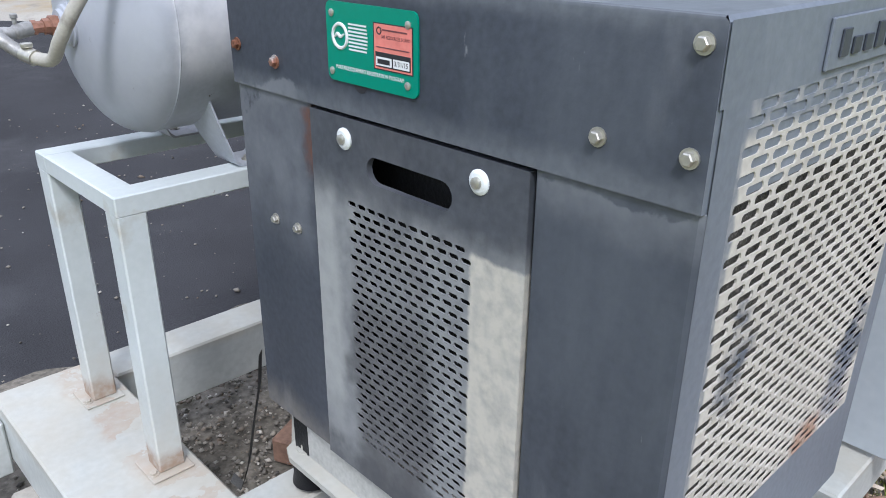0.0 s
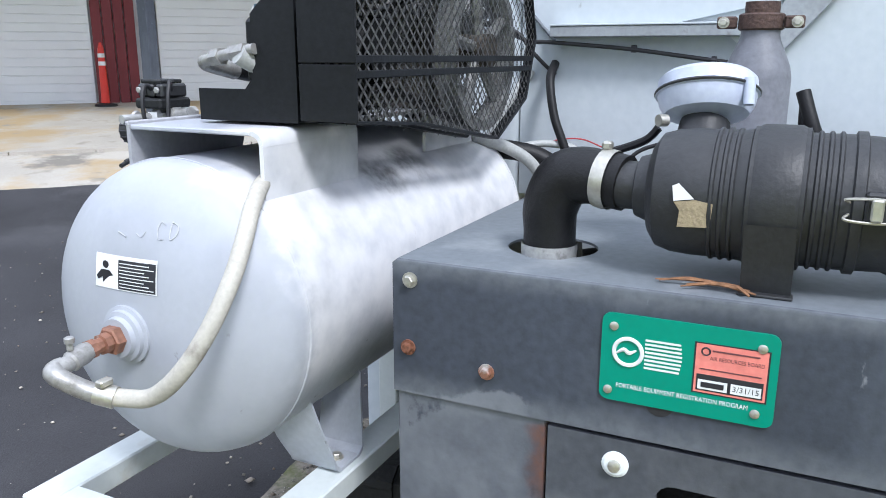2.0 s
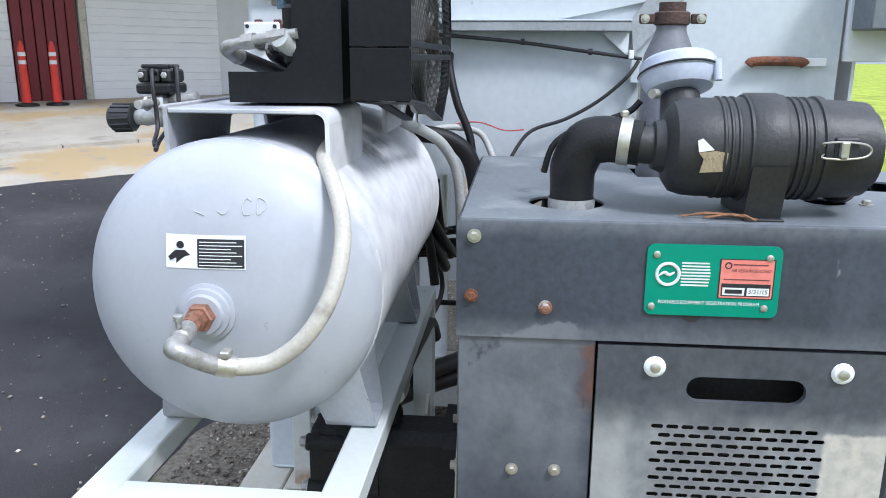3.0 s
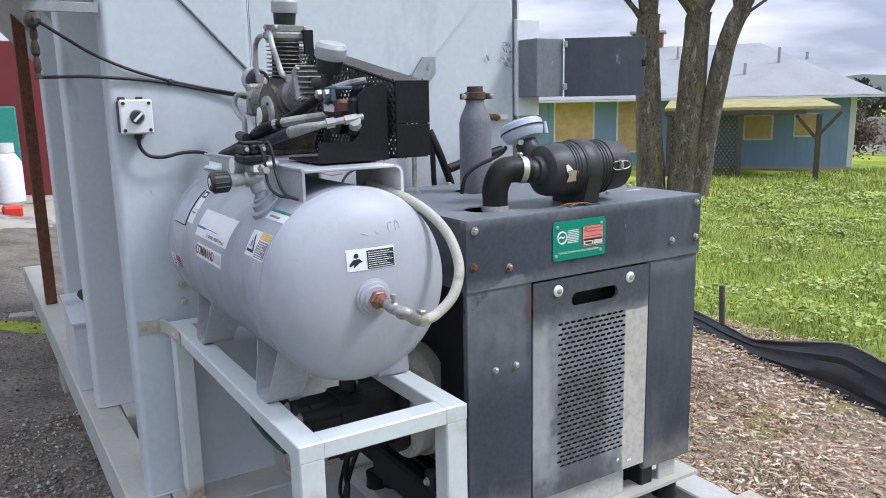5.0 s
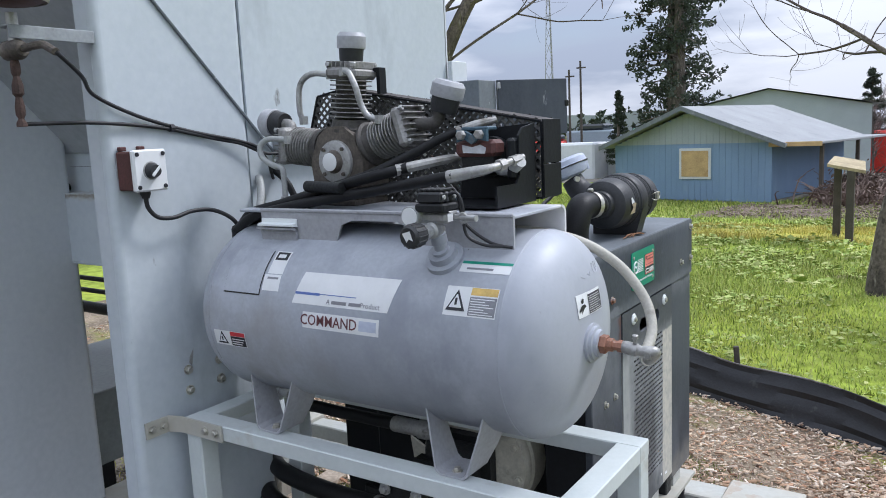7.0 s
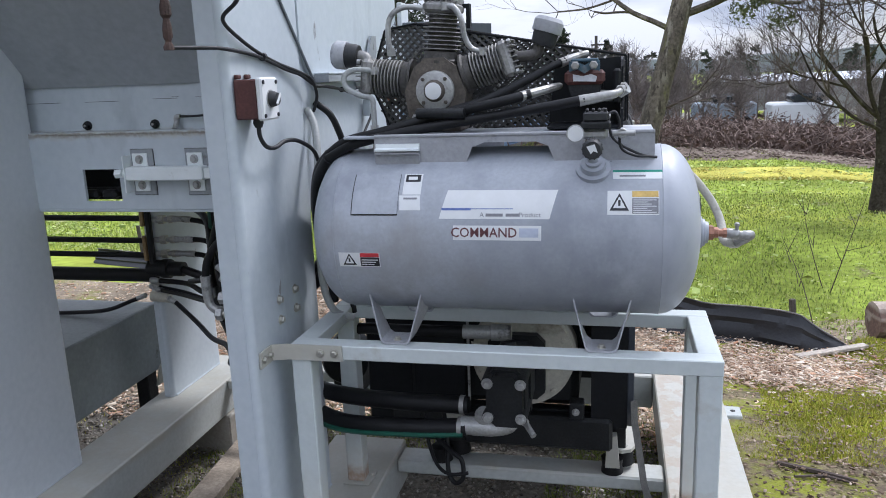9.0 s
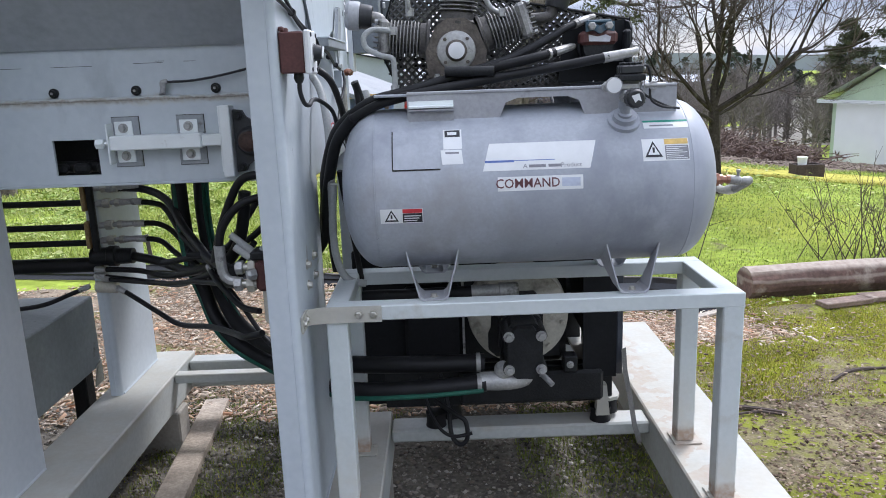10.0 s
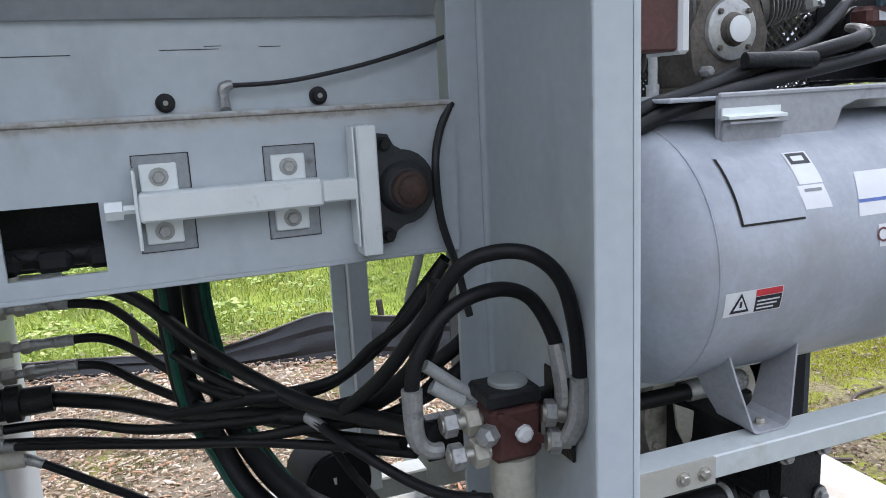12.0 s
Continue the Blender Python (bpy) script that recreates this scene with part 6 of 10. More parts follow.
# pressure switch and gauge on the tank
gauge = thing("pressure_regulator", "pressure switch with a small white gauge on the tank", "regulator", at=(0.93, 1.93, 1.585))
bp = Vector((0.912, TY + 0.155, TZ + 0.2))
bd = Vector((0, 0.155, 0.2)).normalized()
part("bung", Shape().turn([(0, 0.050), (0.4, 0.048), (0.45, 0.036), (0.8, 0.034), (0.82, 0.022), (1, 0.022)], bp - bd * 0.01, bp + bd * 0.035, 28), M_TANK, gauge, "welded tank bung")
part("riser", Shape().turn([(0, 0.016), (0.3, 0.016), (0.32, 0.02), (0.6, 0.02), (0.62, 0.015), (1, 0.015)], bp + bd * 0.02, (0.915, 1.955, 1.70), 16), M_TANK, gauge)
part("manifold", Shape().box((0.872, 1.938, 1.694), (0.985, 1.968, 1.722), 0.008), M_ALU, gauge)
part("tag", Shape().box((0.8705, 1.942, 1.699), (0.8715, 1.964, 1.717), 0), M_WHITE, gauge)
part("gauge_case", Shape().turn([(0, 0.020), (0.7, 0.024), (1, 0.024)], (0.958, 1.965, 1.712), (0.958, 1.992, 1.712), 26), M_GREYHOSE, gauge)
part("gauge_face", Shape().turn([(0, 0.021), (1, 0.021)], (0.958, 1.992, 1.712), (0.958, 1.994, 1.712), 24), M_WHITE, gauge, "white dial")
part("regulator_body", Shape().turn([(0, 0.014), (0.2, 0.020), (0.45, 0.020), (0.5, 0.014), (0.7, 0.017), (1, 0.013)], (0.915, 1.93, 1.680), (0.912, 2.022, 1.677), 14), M_ALU, gauge, "silver regulator body")
rk = part("regulator_knob", Shape().turn([(0, 0.020), (0.1, 0.0255), (0.85, 0.0265), (1, 0.021)], (0.912, 2.016, 1.677), (0.911, 2.066, 1.676), 26), M_PLASTIC, gauge, "black adjusting knob")
for k in range(14):
    w = 2 * math.pi * k / 14
    part("grip_rib", Shape().rod((0.912 + 0.0262 * math.cos(w), 2.022, 1.677 + 0.0262 * math.sin(w)), (0.911 + 0.0268 * math.cos(w), 2.058, 1.676 + 0.0268 * math.sin(w)), 0.0018, None, 6), M_PLASTIC, rk)
part("knob_mark", Shape().add([(0.926, 2.0668, 1.684), (0.905, 2.0668, 1.690), (0.897, 2.0668, 1.668), (0.908, 2.0668, 1.672), (0.915, 2.0668, 1.664)], [(0, 1, 2, 3, 4)]), M_WHITE, gauge)
part("switch_body", Shape().box((0.865, 1.925, 1.723), (0.945, 1.990, 1.742), 0.004), M_DARKMETAL, gauge, "open black pressure switch")
for y0, y1 in ((1.926, 1.944), (1.948, 1.966), (1.970, 1.988)):
    part("contact_block", Shape().box((0.872, y0, 1.743), (0.938, y1, 1.768), 0.004), M_PLASTIC, gauge)
for y in (1.935, 1.979):
    part("contact_screw", Shape().bolt((0.871, y, 1.757), (-1, 0, 0), 0.006, 0.004, False), M_ALU, gauge)
part("inlet_elbow", Shape().hose([(0.905, 1.925, 1.71), (0.905, 1.912, 1.711), (0.905, 1.898, 1.713), (0.905, 1.888, 1.716)], 0.011, 12, 5), M_ALU, gauge)
part("inlet_nut", Shape().rod((0.905, 1.924, 1.709), (0.905, 1.938, 1.709), 0.018, None, 6), M_ALU, gauge)
for k in range(4):
    part("switch_terminal", Shape().box((0.876 + k * 0.016, 1.932, 1.7685), (0.884 + k * 0.016, 1.982, 1.776), 0.002), M_DARKMETAL, gauge)
part("thumb_lever", Shape().ring((0.835, 1.955, 1.708), (0, 1, 0), 0.010, 0.004, 18, 6), M_ALU, gauge)
part("side_tube", Shape().rod((0.86, 1.95, 1.708), (0.80, 1.955, 1.708), 0.008, None, 12), M_ALU, gauge)
for k, pts in enumerate(([(0.88, 1.955, 1.755), (0.855, 1.950, 1.765), (0.842, 1.945, 1.735), (0.838, 1.94, 1.67), (0.80, 1.93, 1.645), (0.76, 1.91, 1.64)], [(0.90, 1.93, 1.755), (0.885, 1.918, 1.772), (0.872, 1.912, 1.745), (0.858, 1.91, 1.69), (0.79, 1.915, 1.648), (0.74, 1.90, 1.636)])):
    part("switch_wire", Shape().hose(pts, 0.004, 8, 6), M_CABLE, gauge)

# ---- conveyor bearing, tensioner and small steel ----
for x in (2.219, 2.49, 2.770, 3.06, 3.35, 3.64):
    b = Shape().turn([(0, 0.017), (0.3, 0.017), (0.35, 0.011), (1, 0.011)], (x, 1.565, 1.743), (x, 1.583, 1.743), 16)
    pb = solo("plate_bolt", b, M_DARKMETAL, "dark weathered bolt in the hopper side plate", "bolt", "bolts along the hopper side")
    part("bolt_end", Shape().rod((x, 1.582, 1.743), (x, 1.587, 1.743), 0.0045, None, 10), M_CRIMP, pb)
tens = thing("belt_tensioner", "bright zinc-plated take-up tensioner bolted to the conveyor side", "tensioner", at=(2.36, 1.64, 1.575))
for x in (2.515, 2.298):
    for e in (1, -1):
        base = part("slotted_base", Shape().box((x - 0.048, 1.6375, 1.577 + e * 0.022), (x + 0.042, 1.643, 1.577 + e * 0.082), 0.004), M_BASEPLATE, tens)
        # Dark rim just wider than the base plate.
        part("grime_line", Shape().box((x - 0.0500, 1.6372, 1.577 + e * 0.0212), (x + 0.0432, 1.6392, 1.577 + e * 0.0835), 0.001), M_DARKLINE, base)
        part("clip_plate", Shape().box((x - 0.028, 1.643, 1.577 + e * 0.022), (x + 0.032, 1.650, 1.577 + e * 0.068), 0.002), M_ZINCBRIGHT, base)
        part("clip_bolt", Shape().bolt((x + 0.002, 1.650, 1.577 + e * 0.046), (0, 1, 0), 0.011, 0.010), M_ALU, base)
part("outer_tube", Shape().box((2.25, 1.645, 1.552), (2.553, 1.692, 1.600), 0.004), M_ZINCBRIGHT, tens)
part("inner_tube", Shape().box((2.185, 1.650, 1.557), (2.2495, 1.687, 1.595), 0.003), M_ZINCBRIGHT, tens)
part("end_plate", Shape().box((2.5535, 1.640, 1.508), (2.559, 1.694, 1.640), 0.001), M_ZINCBRIGHT, tens)
part("adjusting_screw", Shape().turn([(0, 0.008), (0.4, 0.008), (0.42, 0.017), (1, 0.017)], (2.559, 1.668, 1.575), (2.605, 1.668, 1.575), 6), M_ZINCBRIGHT, tens)
part("push_plate", Shape().box((2.148, 1.640, 1.452), (2.184, 1.697, 1.687), 0.003), M_ZINCBRIGHT, tens, "bright upright push plate")
part("push_plate", Shape().box((2.186, 1.640, 1.470), (2.190, 1.685, 1.686), 0.001), M_ZINCBRIGHT, tens)
bearing = thing("flange_bearing", "dark cast flange bearing with a rusty shaft end", "bearing", at=(2.09, 1.64, 1.57))
bp_ = [(2.147, 1.672), (2.118, 1.668), (2.108, 1.648)] + [(2.092 - 0.062 * math.sin(radians(w)) * 1.0, 1.568 + 0.070 * math.cos(radians(w))) for w in range(0, 181, 15)] + [(2.108, 1.488), (2.118, 1.468), (2.147, 1.464)]
M_HOUSING = paint("oily_cast_housing", (0.035, 0.037, 0.040), 0.55, 0.1, 0.2, 8, 90, 0.08, [((0.09, 0.085, 0.08), 9.0, 0.58, 0.15, 0.8)])
part("housing", Shape().prism(bp_, "y", 1.638, 1.662), M_HOUSING, bearing)
part("boss", Shape().turn([(0, 0.050), (0.6, 0.046), (1, 0.038)], (2.092, 1.662, 1.568), (2.092, 1.688, 1.568), 30), M_HOUSING, bearing)
part("shaft_end", Shape().turn([(0, 0.033), (0.6, 0.033), (0.65, 0.026), (0.9, 0.024), (1, 0.018)], (2.092, 1.688, 1.568), (2.092, 1.716, 1.568), 26), M_DARKRUST, bearing, "rusty shaft end")
part("grease_line", Shape().hose([(1.977, 1.63, 1.717), (2.008, 1.645, 1.667), (2.030, 1.67, 1.603), (2.02, 1.66, 1.50), (1.99, 1.655, 1.40), (1.97, 1.66, 1.30)], 0.008, 8, 8), M_CABLE, bearing)
for z in (1.65, 1.482):
    part("bearing_bolt", Shape().bolt((2.128, 1.662, z), (0, 1, 0), 0.010, 0.012), M_DARKMETAL, bearing)
lub = thing("grease_line", "thin black grease line on the hopper side", "hose", at=(2.2, 1.57, 1.76))
part("line", Shape().hose([(2.392, 1.585, 1.768), (2.281, 1.585, 1.771), (2.151, 1.585, 1.792), (2.036, 1.58, 1.82), (1.955, 1.575, 1.846)], 0.0042, 8, 8), M_CABLE, lub)
part("elbow_fitting", Shape().hose([(2.392, 1.60, 1.725), (2.392, 1.585, 1.748), (2.390, 1.585, 1.765), (2.375, 1.585, 1.770)], [0.011, 0.009, 0.011, 0.008], 10, 4), M_ALU, lub)
for x, z, q in ((2.44, 1.832, 0.10), (2.70, 1.828, 0.14), (2.30, 1.834, 0.04), (2.95, 1.828, 0.16), (2.40, 1.837, 0.03)):
    solo("scuff_mark", Shape().box((x - q / 2, 1.5652, z), (x + q / 2, 1.5658, z + 0.0014), 0), M_DARKLINE, "thin dark scrape on the paint", "scrape")

# ---- hose manifold and the hydraulic hoses ----
M_CLAMP = paint("tan_clamp_plastic", (0.30, 0.20, 0.09), 0.6, 0, 0.2, 20, 120, 0.05, [(DIRT, 18.0, 0.58, 0.15, 0.8)])
manifold = thing("hose_manifold", "hydraulic bulkhead with pipes, brass blocks and crimped fittings", "manifold", at=(2.98, 0.93, 1.0))
for z in (1.272, 1.166, 1.095):
    part("pipe", Shape().rod((7.0, 0.93, z + 0.01), (2.99, 0.945, z), 0.014, None, 12), M_RUBBER, manifold)
part("return_pipe", Shape().rod((7.0, 0.93, 1.0), (2.96, 0.95, 0.998), 0.033, None, 16), M_RUBBER, manifold)
part("clamp_block", Shape().box((2.989, 0.92, 1.24), (3.009, 0.985, 1.36), 0.004), M_CLAMP, manifold, "tan clamp block")
part("clamp_block", Shape().box((2.989, 0.92, 1.075), (3.009, 0.985, 1.195), 0.004), M_CLAMP, manifold, "tan clamp block")
part("bulkhead", Shape().box((2.955, 0.962, 1.04), (2.984, 0.985, 1.385), 0.006), M_DARKMETAL, manifold)
for z in (1.335, 1.268, 1.172, 1.105):
    f = part("fitting", Shape().turn([(0, 0.014), (0.18, 0.014), (0.19, 0.011), (0.40, 0.011), (0.41, 0.015), (0.62, 0.015), (0.64, 0.013), (1, 0.013)], (2.955, 0.955, z), (2.76, 0.955, z + 0.005), 14), M_ALU, manifold, "plated hose fitting")
    part("hex_nut", Shape().turn([(0, 0.020), (0.08, 0.022), (0.92, 0.022), (1, 0.020)], (2.925, 0.955, z + 0.001), (2.893, 0.955, z + 0.0015), 6), M_ZINC, f)
    part("hex_nut", Shape().turn([(0, 0.018), (0.1, 0.019), (0.9, 0.019), (1, 0.018)], (2.872, 0.955, z + 0.002), (2.852, 0.955, z + 0.0025), 6), M_ZINC, f)
part("big_fitting", Shape().turn([(0, 0.040), (0.4, 0.040), (0.42, 0.046), (0.6, 0.046), (0.62, 0.036), (1, 0.034)], (3.00, 0.955, 1.035), (2.82, 0.96, 1.034), 18), M_DARKMETAL, manifold)
part("tee", Shape().rod((2.99, 0.98, 0.905), (2.90, 0.98, 0.90), 0.026, None, 14), M_CREAM, manifold)


def run(name, pts, r, label="black rubber hydraulic hose with crimped ends", material=None, group="hydraulic hoses", ends=True):
    h = thing(name, label, "hose", group, at=pts[0])
    part("rubber", Shape().hose(pts, r, 12, 8), material or M_RUBBER, h)
    if ends and name == "hydraulic_hose":
        p = Vector(pts[0])
        d = (Vector(pts[1]) - p).normalized()
        part("ferrule", Shape().turn([(0, r * 0.9), (0.1, r * 1.25), (0.55, r * 1.25), (0.6, r * 1.12), (1, r * 1.15)], p - d * 0.004, p + d * 0.045, 12), M_ALU, h, "plated crimped ferrule")
    return h


run("hydraulic_hose", [(2.90, 0.955, 1.335), (2.745, 0.955, 1.324), (2.595, 1.1, 1.291), (2.472, 1.3, 1.213), (2.37, 1.45, 1.165), (2.294, 1.6, 1.154), (2.208, 1.75, 1.166), (2.131, 1.88, 1.176)], 0.0165)
run("hydraulic_hose", [(2.80, 0.955, 1.272), (2.70, 0.965, 1.262), (2.641, 1.0, 1.239), (2.512, 1.2, 1.158), (2.374, 1.4, 1.115), (2.247, 1.6, 1.13), (2.117, 1.85, 1.159)], 0.012)
run("hydraulic_hose", [(2.80, 0.955, 1.175), (2.70, 0.96, 1.172), (2.62, 1.0, 1.14), (2.486, 1.2, 1.09), (2.374, 1.4, 1.098), (2.249, 1.6, 1.115), (2.15, 1.75, 1.14)], 0.012)
run("hydraulic_hose", [(2.80, 0.955, 1.108), (2.70, 0.96, 1.098), (2.606, 1.05, 1.062), (2.483, 1.2, 1.037), (2.377, 1.42, 1.07), (2.25, 1.63, 1.09), (2.16, 1.78, 1.12)], 0.012)
run("suction_hose", [(2.84, 0.955, 1.034), (2.668, 1.05, 1.022), (2.507, 1.22, 1.02), (2.376, 1.42, 1.075), (2.246, 1.62, 1.13), (2.145, 1.76, 1.23), (2.105, 1.81, 1.33), (2.09, 1.82, 1.42)], 0.020, "thick black hydraulic suction hose")
run("hydraulic_hose", [(2.98, 0.99, 0.985), (2.793, 1.0, 0.976), (2.612, 1.17, 0.990), (2.44, 1.37, 1.05), (2.318, 1.52, 1.105), (2.19, 1.67, 1.175), (2.133, 1.77, 1.25), (2.10, 1.80, 1.36)], 0.012)
run("hydraulic_hose", [(2.98, 1.0, 0.960), (2.798, 1.02, 0.938), (2.559, 1.22, 0.965), (2.424, 1.42, 1.03), (2.303, 1.58, 1.095), (2.16, 1.73, 1.16), (2.08, 1.80, 1.25)], 0.011)
run("hydraulic_hose", [(2.95, 1.0, 0.945), (2.75, 1.10, 0.950), (2.55, 1.28, 0.985), (2.40, 1.47, 1.04), (2.26, 1.64, 1.075), (2.14, 1.79, 1.10)], 0.010)
run("hydraulic_hose", [(2.90, 0.99, 0.90), (2.853, 1.0, 0.877), (2.695, 1.1, 0.819), (2.56, 1.22, 0.795), (2.365, 1.45, 0.855), (2.206, 1.7, 0.91), (2.127, 1.85, 0.945), (2.05, 1.92, 0.98)], 0.011)
run("hydraulic_hose", [(3.02, 0.99, 0.91), (3.10, 1.0, 0.88), (3.25, 1.0, 0.83), (3.5, 1.0, 0.81)], 0.010)
run("hydraulic_hose", [(2.297, 1.6, 1.128), (2.245, 1.7, 1.101), (2.162, 1.8, 1.057), (2.111, 1.86, 1.046), (2.052, 1.92, 1.054)], 0.010)
run("hydraulic_hose", [(2.287, 1.6, 1.132), (2.209, 1.55, 0.966), (2.121, 1.6, 0.852), (2.06, 1.66, 0.84), (2.00, 1.72, 0.95)], 0.009)
for k, (r, pts) in enumerate(((0.031, [(2.53, 1.13, 1.44), (2.525, 1.15, 1.35), (2.522, 1.15, 1.207), (2.504, 1.16, 1.043), (2.452, 1.2, 0.925), (2.399, 1.25, 0.82), (2.309, 1.3, 0.733), (2.169, 1.38, 0.679), (1.99, 1.56, 0.675), (1.80, 1.70, 0.680), (1.55, 1.74, 0.695), (1.335, 1.74, 0.708)]),
                              (0.031, [(2.46, 1.05, 1.44), (2.46, 1.08, 1.25), (2.43, 1.13, 1.05), (2.386, 1.2, 0.931), (2.311, 1.28, 0.822), (2.209, 1.35, 0.760), (2.05, 1.48, 0.742), (1.85, 1.62, 0.752), (1.60, 1.68, 0.762), (1.335, 1.69, 0.765)]))):
    h = thing("suction_hose", "thick black suction hose with a green stripe", "hose", "thick suction hoses", at=pts[-1])
    part("rubber", Shape().hose(pts, r, 16, 8), M_RUBBER, h)
    if k == 0:
        part("stripe", Shape().hose([(a + 0.010, b + r * 0.80, c - r * 0.50) for a, b, c in pts], 0.0105, 8, 8), M_GREENLINE, h, "green stripe")
    else:
        for q in (0.55, 1.0):
            part("stripe", Shape().hose([(a - r * q, b + r * (1.15 - 0.5 * q), c) for a, b, c in pts[:7]], 0.0075, 8, 8), M_GREENLINE, h, "green stripe")
    e = Vector(pts[-1])
    part("clamp", Shape().rod(e + Vector((0.030, 0, 0)), e + Vector((0.015, 0, 0)), r + 0.003, None, 24), M_CRIMP, h)

run("wall_hose", [(1.80, 0.50, 1.640), (1.80, 0.605, 1.616), (1.80, 0.70, 1.594), (1.80, 0.791, 1.571)], 0.020, "black rubber hose on the hopper end behind the enclosure", group="wall hoses")
run("wall_hose", [(1.82, 0.87, 1.74), (1.80, 0.84, 1.657), (1.80, 0.80, 1.565), (1.80, 0.775, 1.50), (1.79, 0.75, 1.40)], 0.017, "black rubber hose on the hopper end behind the enclosure", group="wall hoses")
run("wall_hose", [(1.82, 0.865, 1.74), (1.81, 0.862, 1.656), (1.81, 0.857, 1.516), (1.80, 0.85, 1.40)], 0.012, "black rubber hose on the hopper end behind the enclosure", group="wall hoses")
ws = run("wall_hose", [(1.80, 0.622, 1.577), (1.80, 0.632, 1.515), (1.79, 0.64, 1.42)], 0.024, "black rubber hose with a silver crimped end", group="wall hoses")
part("hose_end", Shape().turn([(0, 0.026), (0.35, 0.026), (0.36, 0.019), (0.6, 0.019), (0.62, 0.024), (0.8, 0.024), (1, 0.018)], (1.80, 0.622, 1.575), (1.80, 0.634, 1.70), 12), M_ALU, ws)
oil = thing("oil_filter", "red-brown hydraulic filter head with a tan spin-on bowl", "filter", at=(2.0, 1.90, 1.0))
part("filter_head", Shape().box((1.958, 1.860, 1.120), (2.052, 1.940, 1.222), 0.012), M_REDBOX, oil)
part("head_rib", Shape().prism([(1.962, 1.150), (1.972, 1.150), (2.046, 1.205), (2.046, 1.216), (2.034, 1.216), (1.962, 1.163)], "y", 1.9405, 1.947), M_REDBOX, oil)
part("head_block", Shape().box((1.962, 1.858, 1.2225), (2.062, 1.944, 1.250), 0.005), M_DARKMETAL, oil)
part("head_cap", Shape().turn([(0, 0.034), (0.7, 0.034), (1, 0.031)], (2.005, 1.90, 1.250), (2.005, 1.90, 1.258), 26), M_GREYBOX, oil, "dull grey cap")
part("bowl", Shape().turn([(0, 0.040), (0.75, 0.040), (0.8, 0.034), (0.85, 0.016), (1, 0.014)], (2.0, 1.90, 1.12), (2.0, 1.90, 0.985), 24), M_CREAM, oil, "dusty tan bowl")
part("indicator", Shape().turn([(0, 0.016), (0.7, 0.015), (1, 0.009)], (2.0, 1.945, 1.175), (2.0, 1.958, 1.175), 8), M_WHITE, oil)
part("bracket", Shape().box((1.903, 1.85, 1.10), (1.909, 1.95, 1.25), 0.002), M_DARKMETAL, oil)
part("bracket_arm", Shape().box((1.909, 1.862, 1.186), (1.958, 1.884, 1.214), 0.003), M_DARKMETAL, oil)
for y, z in ((1.885, 1.188), (1.915, 1.142)):
    port = part("port_fitting", Shape().turn([(0, 0.017), (0.3, 0.017), (0.32, 0.013), (1, 0.013)], (2.052, y, z), (2.125, y, z + 0.002), 16), M_ZINC, oil)
    part("hex_nut", Shape().turn([(0, 0.024), (0.1, 0.026), (0.9, 0.026), (1, 0.024)], (2.058, y, z), (2.082, y, z), 6), M_CREAM, port)
    part("hex_nut", Shape().turn([(0, 0.021), (0.1, 0.023), (0.9, 0.023), (1, 0.021)], (2.098, y, z + 0.001), (2.122, y, z + 0.001), 6), M_ALU, port)
for y, z in ((1.930, 1.195), (1.945, 1.150)):
    port = part("port_fitting", Shape().turn([(0, 0.016), (0.5, 0.016), (0.52, 0.012), (1, 0.012)], (1.958, y, z), (1.918, y + 0.012, z - 0.004), 14), M_ZINC, oil)
    part("hex_nut", Shape().turn([(0, 0.022), (0.1, 0.024), (0.9, 0.024), (1, 0.022)], (1.952, y, z), (1.934, y + 0.005, z - 0.002), 6), M_ALU, port)
part("side_plug", Shape().turn([(0, 0.019), (0.7, 0.019), (1, 0.012)], (2.052, 1.93, 1.178), (2.075, 1.945, 1.178), 6), M_ALU, oil)
part("sleeve_end", Shape().rod((2.055, 1.862, 1.221), (2.138, 1.858, 1.290), 0.011, None, 12), M_GREYHOSE, oil, "pale hose sleeve on the upper port")
part("sleeve_end", Shape().rod((2.077, 1.868, 1.215), (2.127, 1.856, 1.250), 0.013, None, 12), M_GREYHOSE, oil, "pale hose sleeve on the upper port")
loops = ([(2.122, 1.88, 1.143), (2.150, 1.88, 1.150), (2.168, 1.88, 1.18), (2.170, 1.88, 1.261), (2.150, 1.88, 1.326), (2.092, 1.88, 1.389), (2.009, 1.88, 1.409), (1.945, 1.882, 1.382), (1.910, 1.90, 1.303), (1.906, 1.92, 1.225), (1.918, 1.925, 1.172)],
         [(2.245, 1.70, 1.17), (2.195, 1.80, 1.262), (2.148, 1.86, 1.354), (2.088, 1.90, 1.455), (2.036, 1.925, 1.483), (1.979, 1.95, 1.478), (1.935, 1.965, 1.435), (1.917, 1.975, 1.36), (1.910, 1.978, 1.27), (1.912, 1.976, 1.20), (1.928, 1.965, 1.155)])
for pts in loops:
    h = run("hydraulic_hose", pts, 0.0130, "black hydraulic hose looping over the filter", ends=False)
    part("crimped_end", Shape().hose(pts[-3:], [0.0165, 0.018, 0.016], 10, 5), M_ALU, h, "plated crimped hose end")
    if pts[0][0] < 2.2:
        part("crimped_end", Shape().hose(pts[:4], [0.014, 0.0155, 0.0165, 0.018], 10, 5), M_ALU, h, "plated crimped hose end")
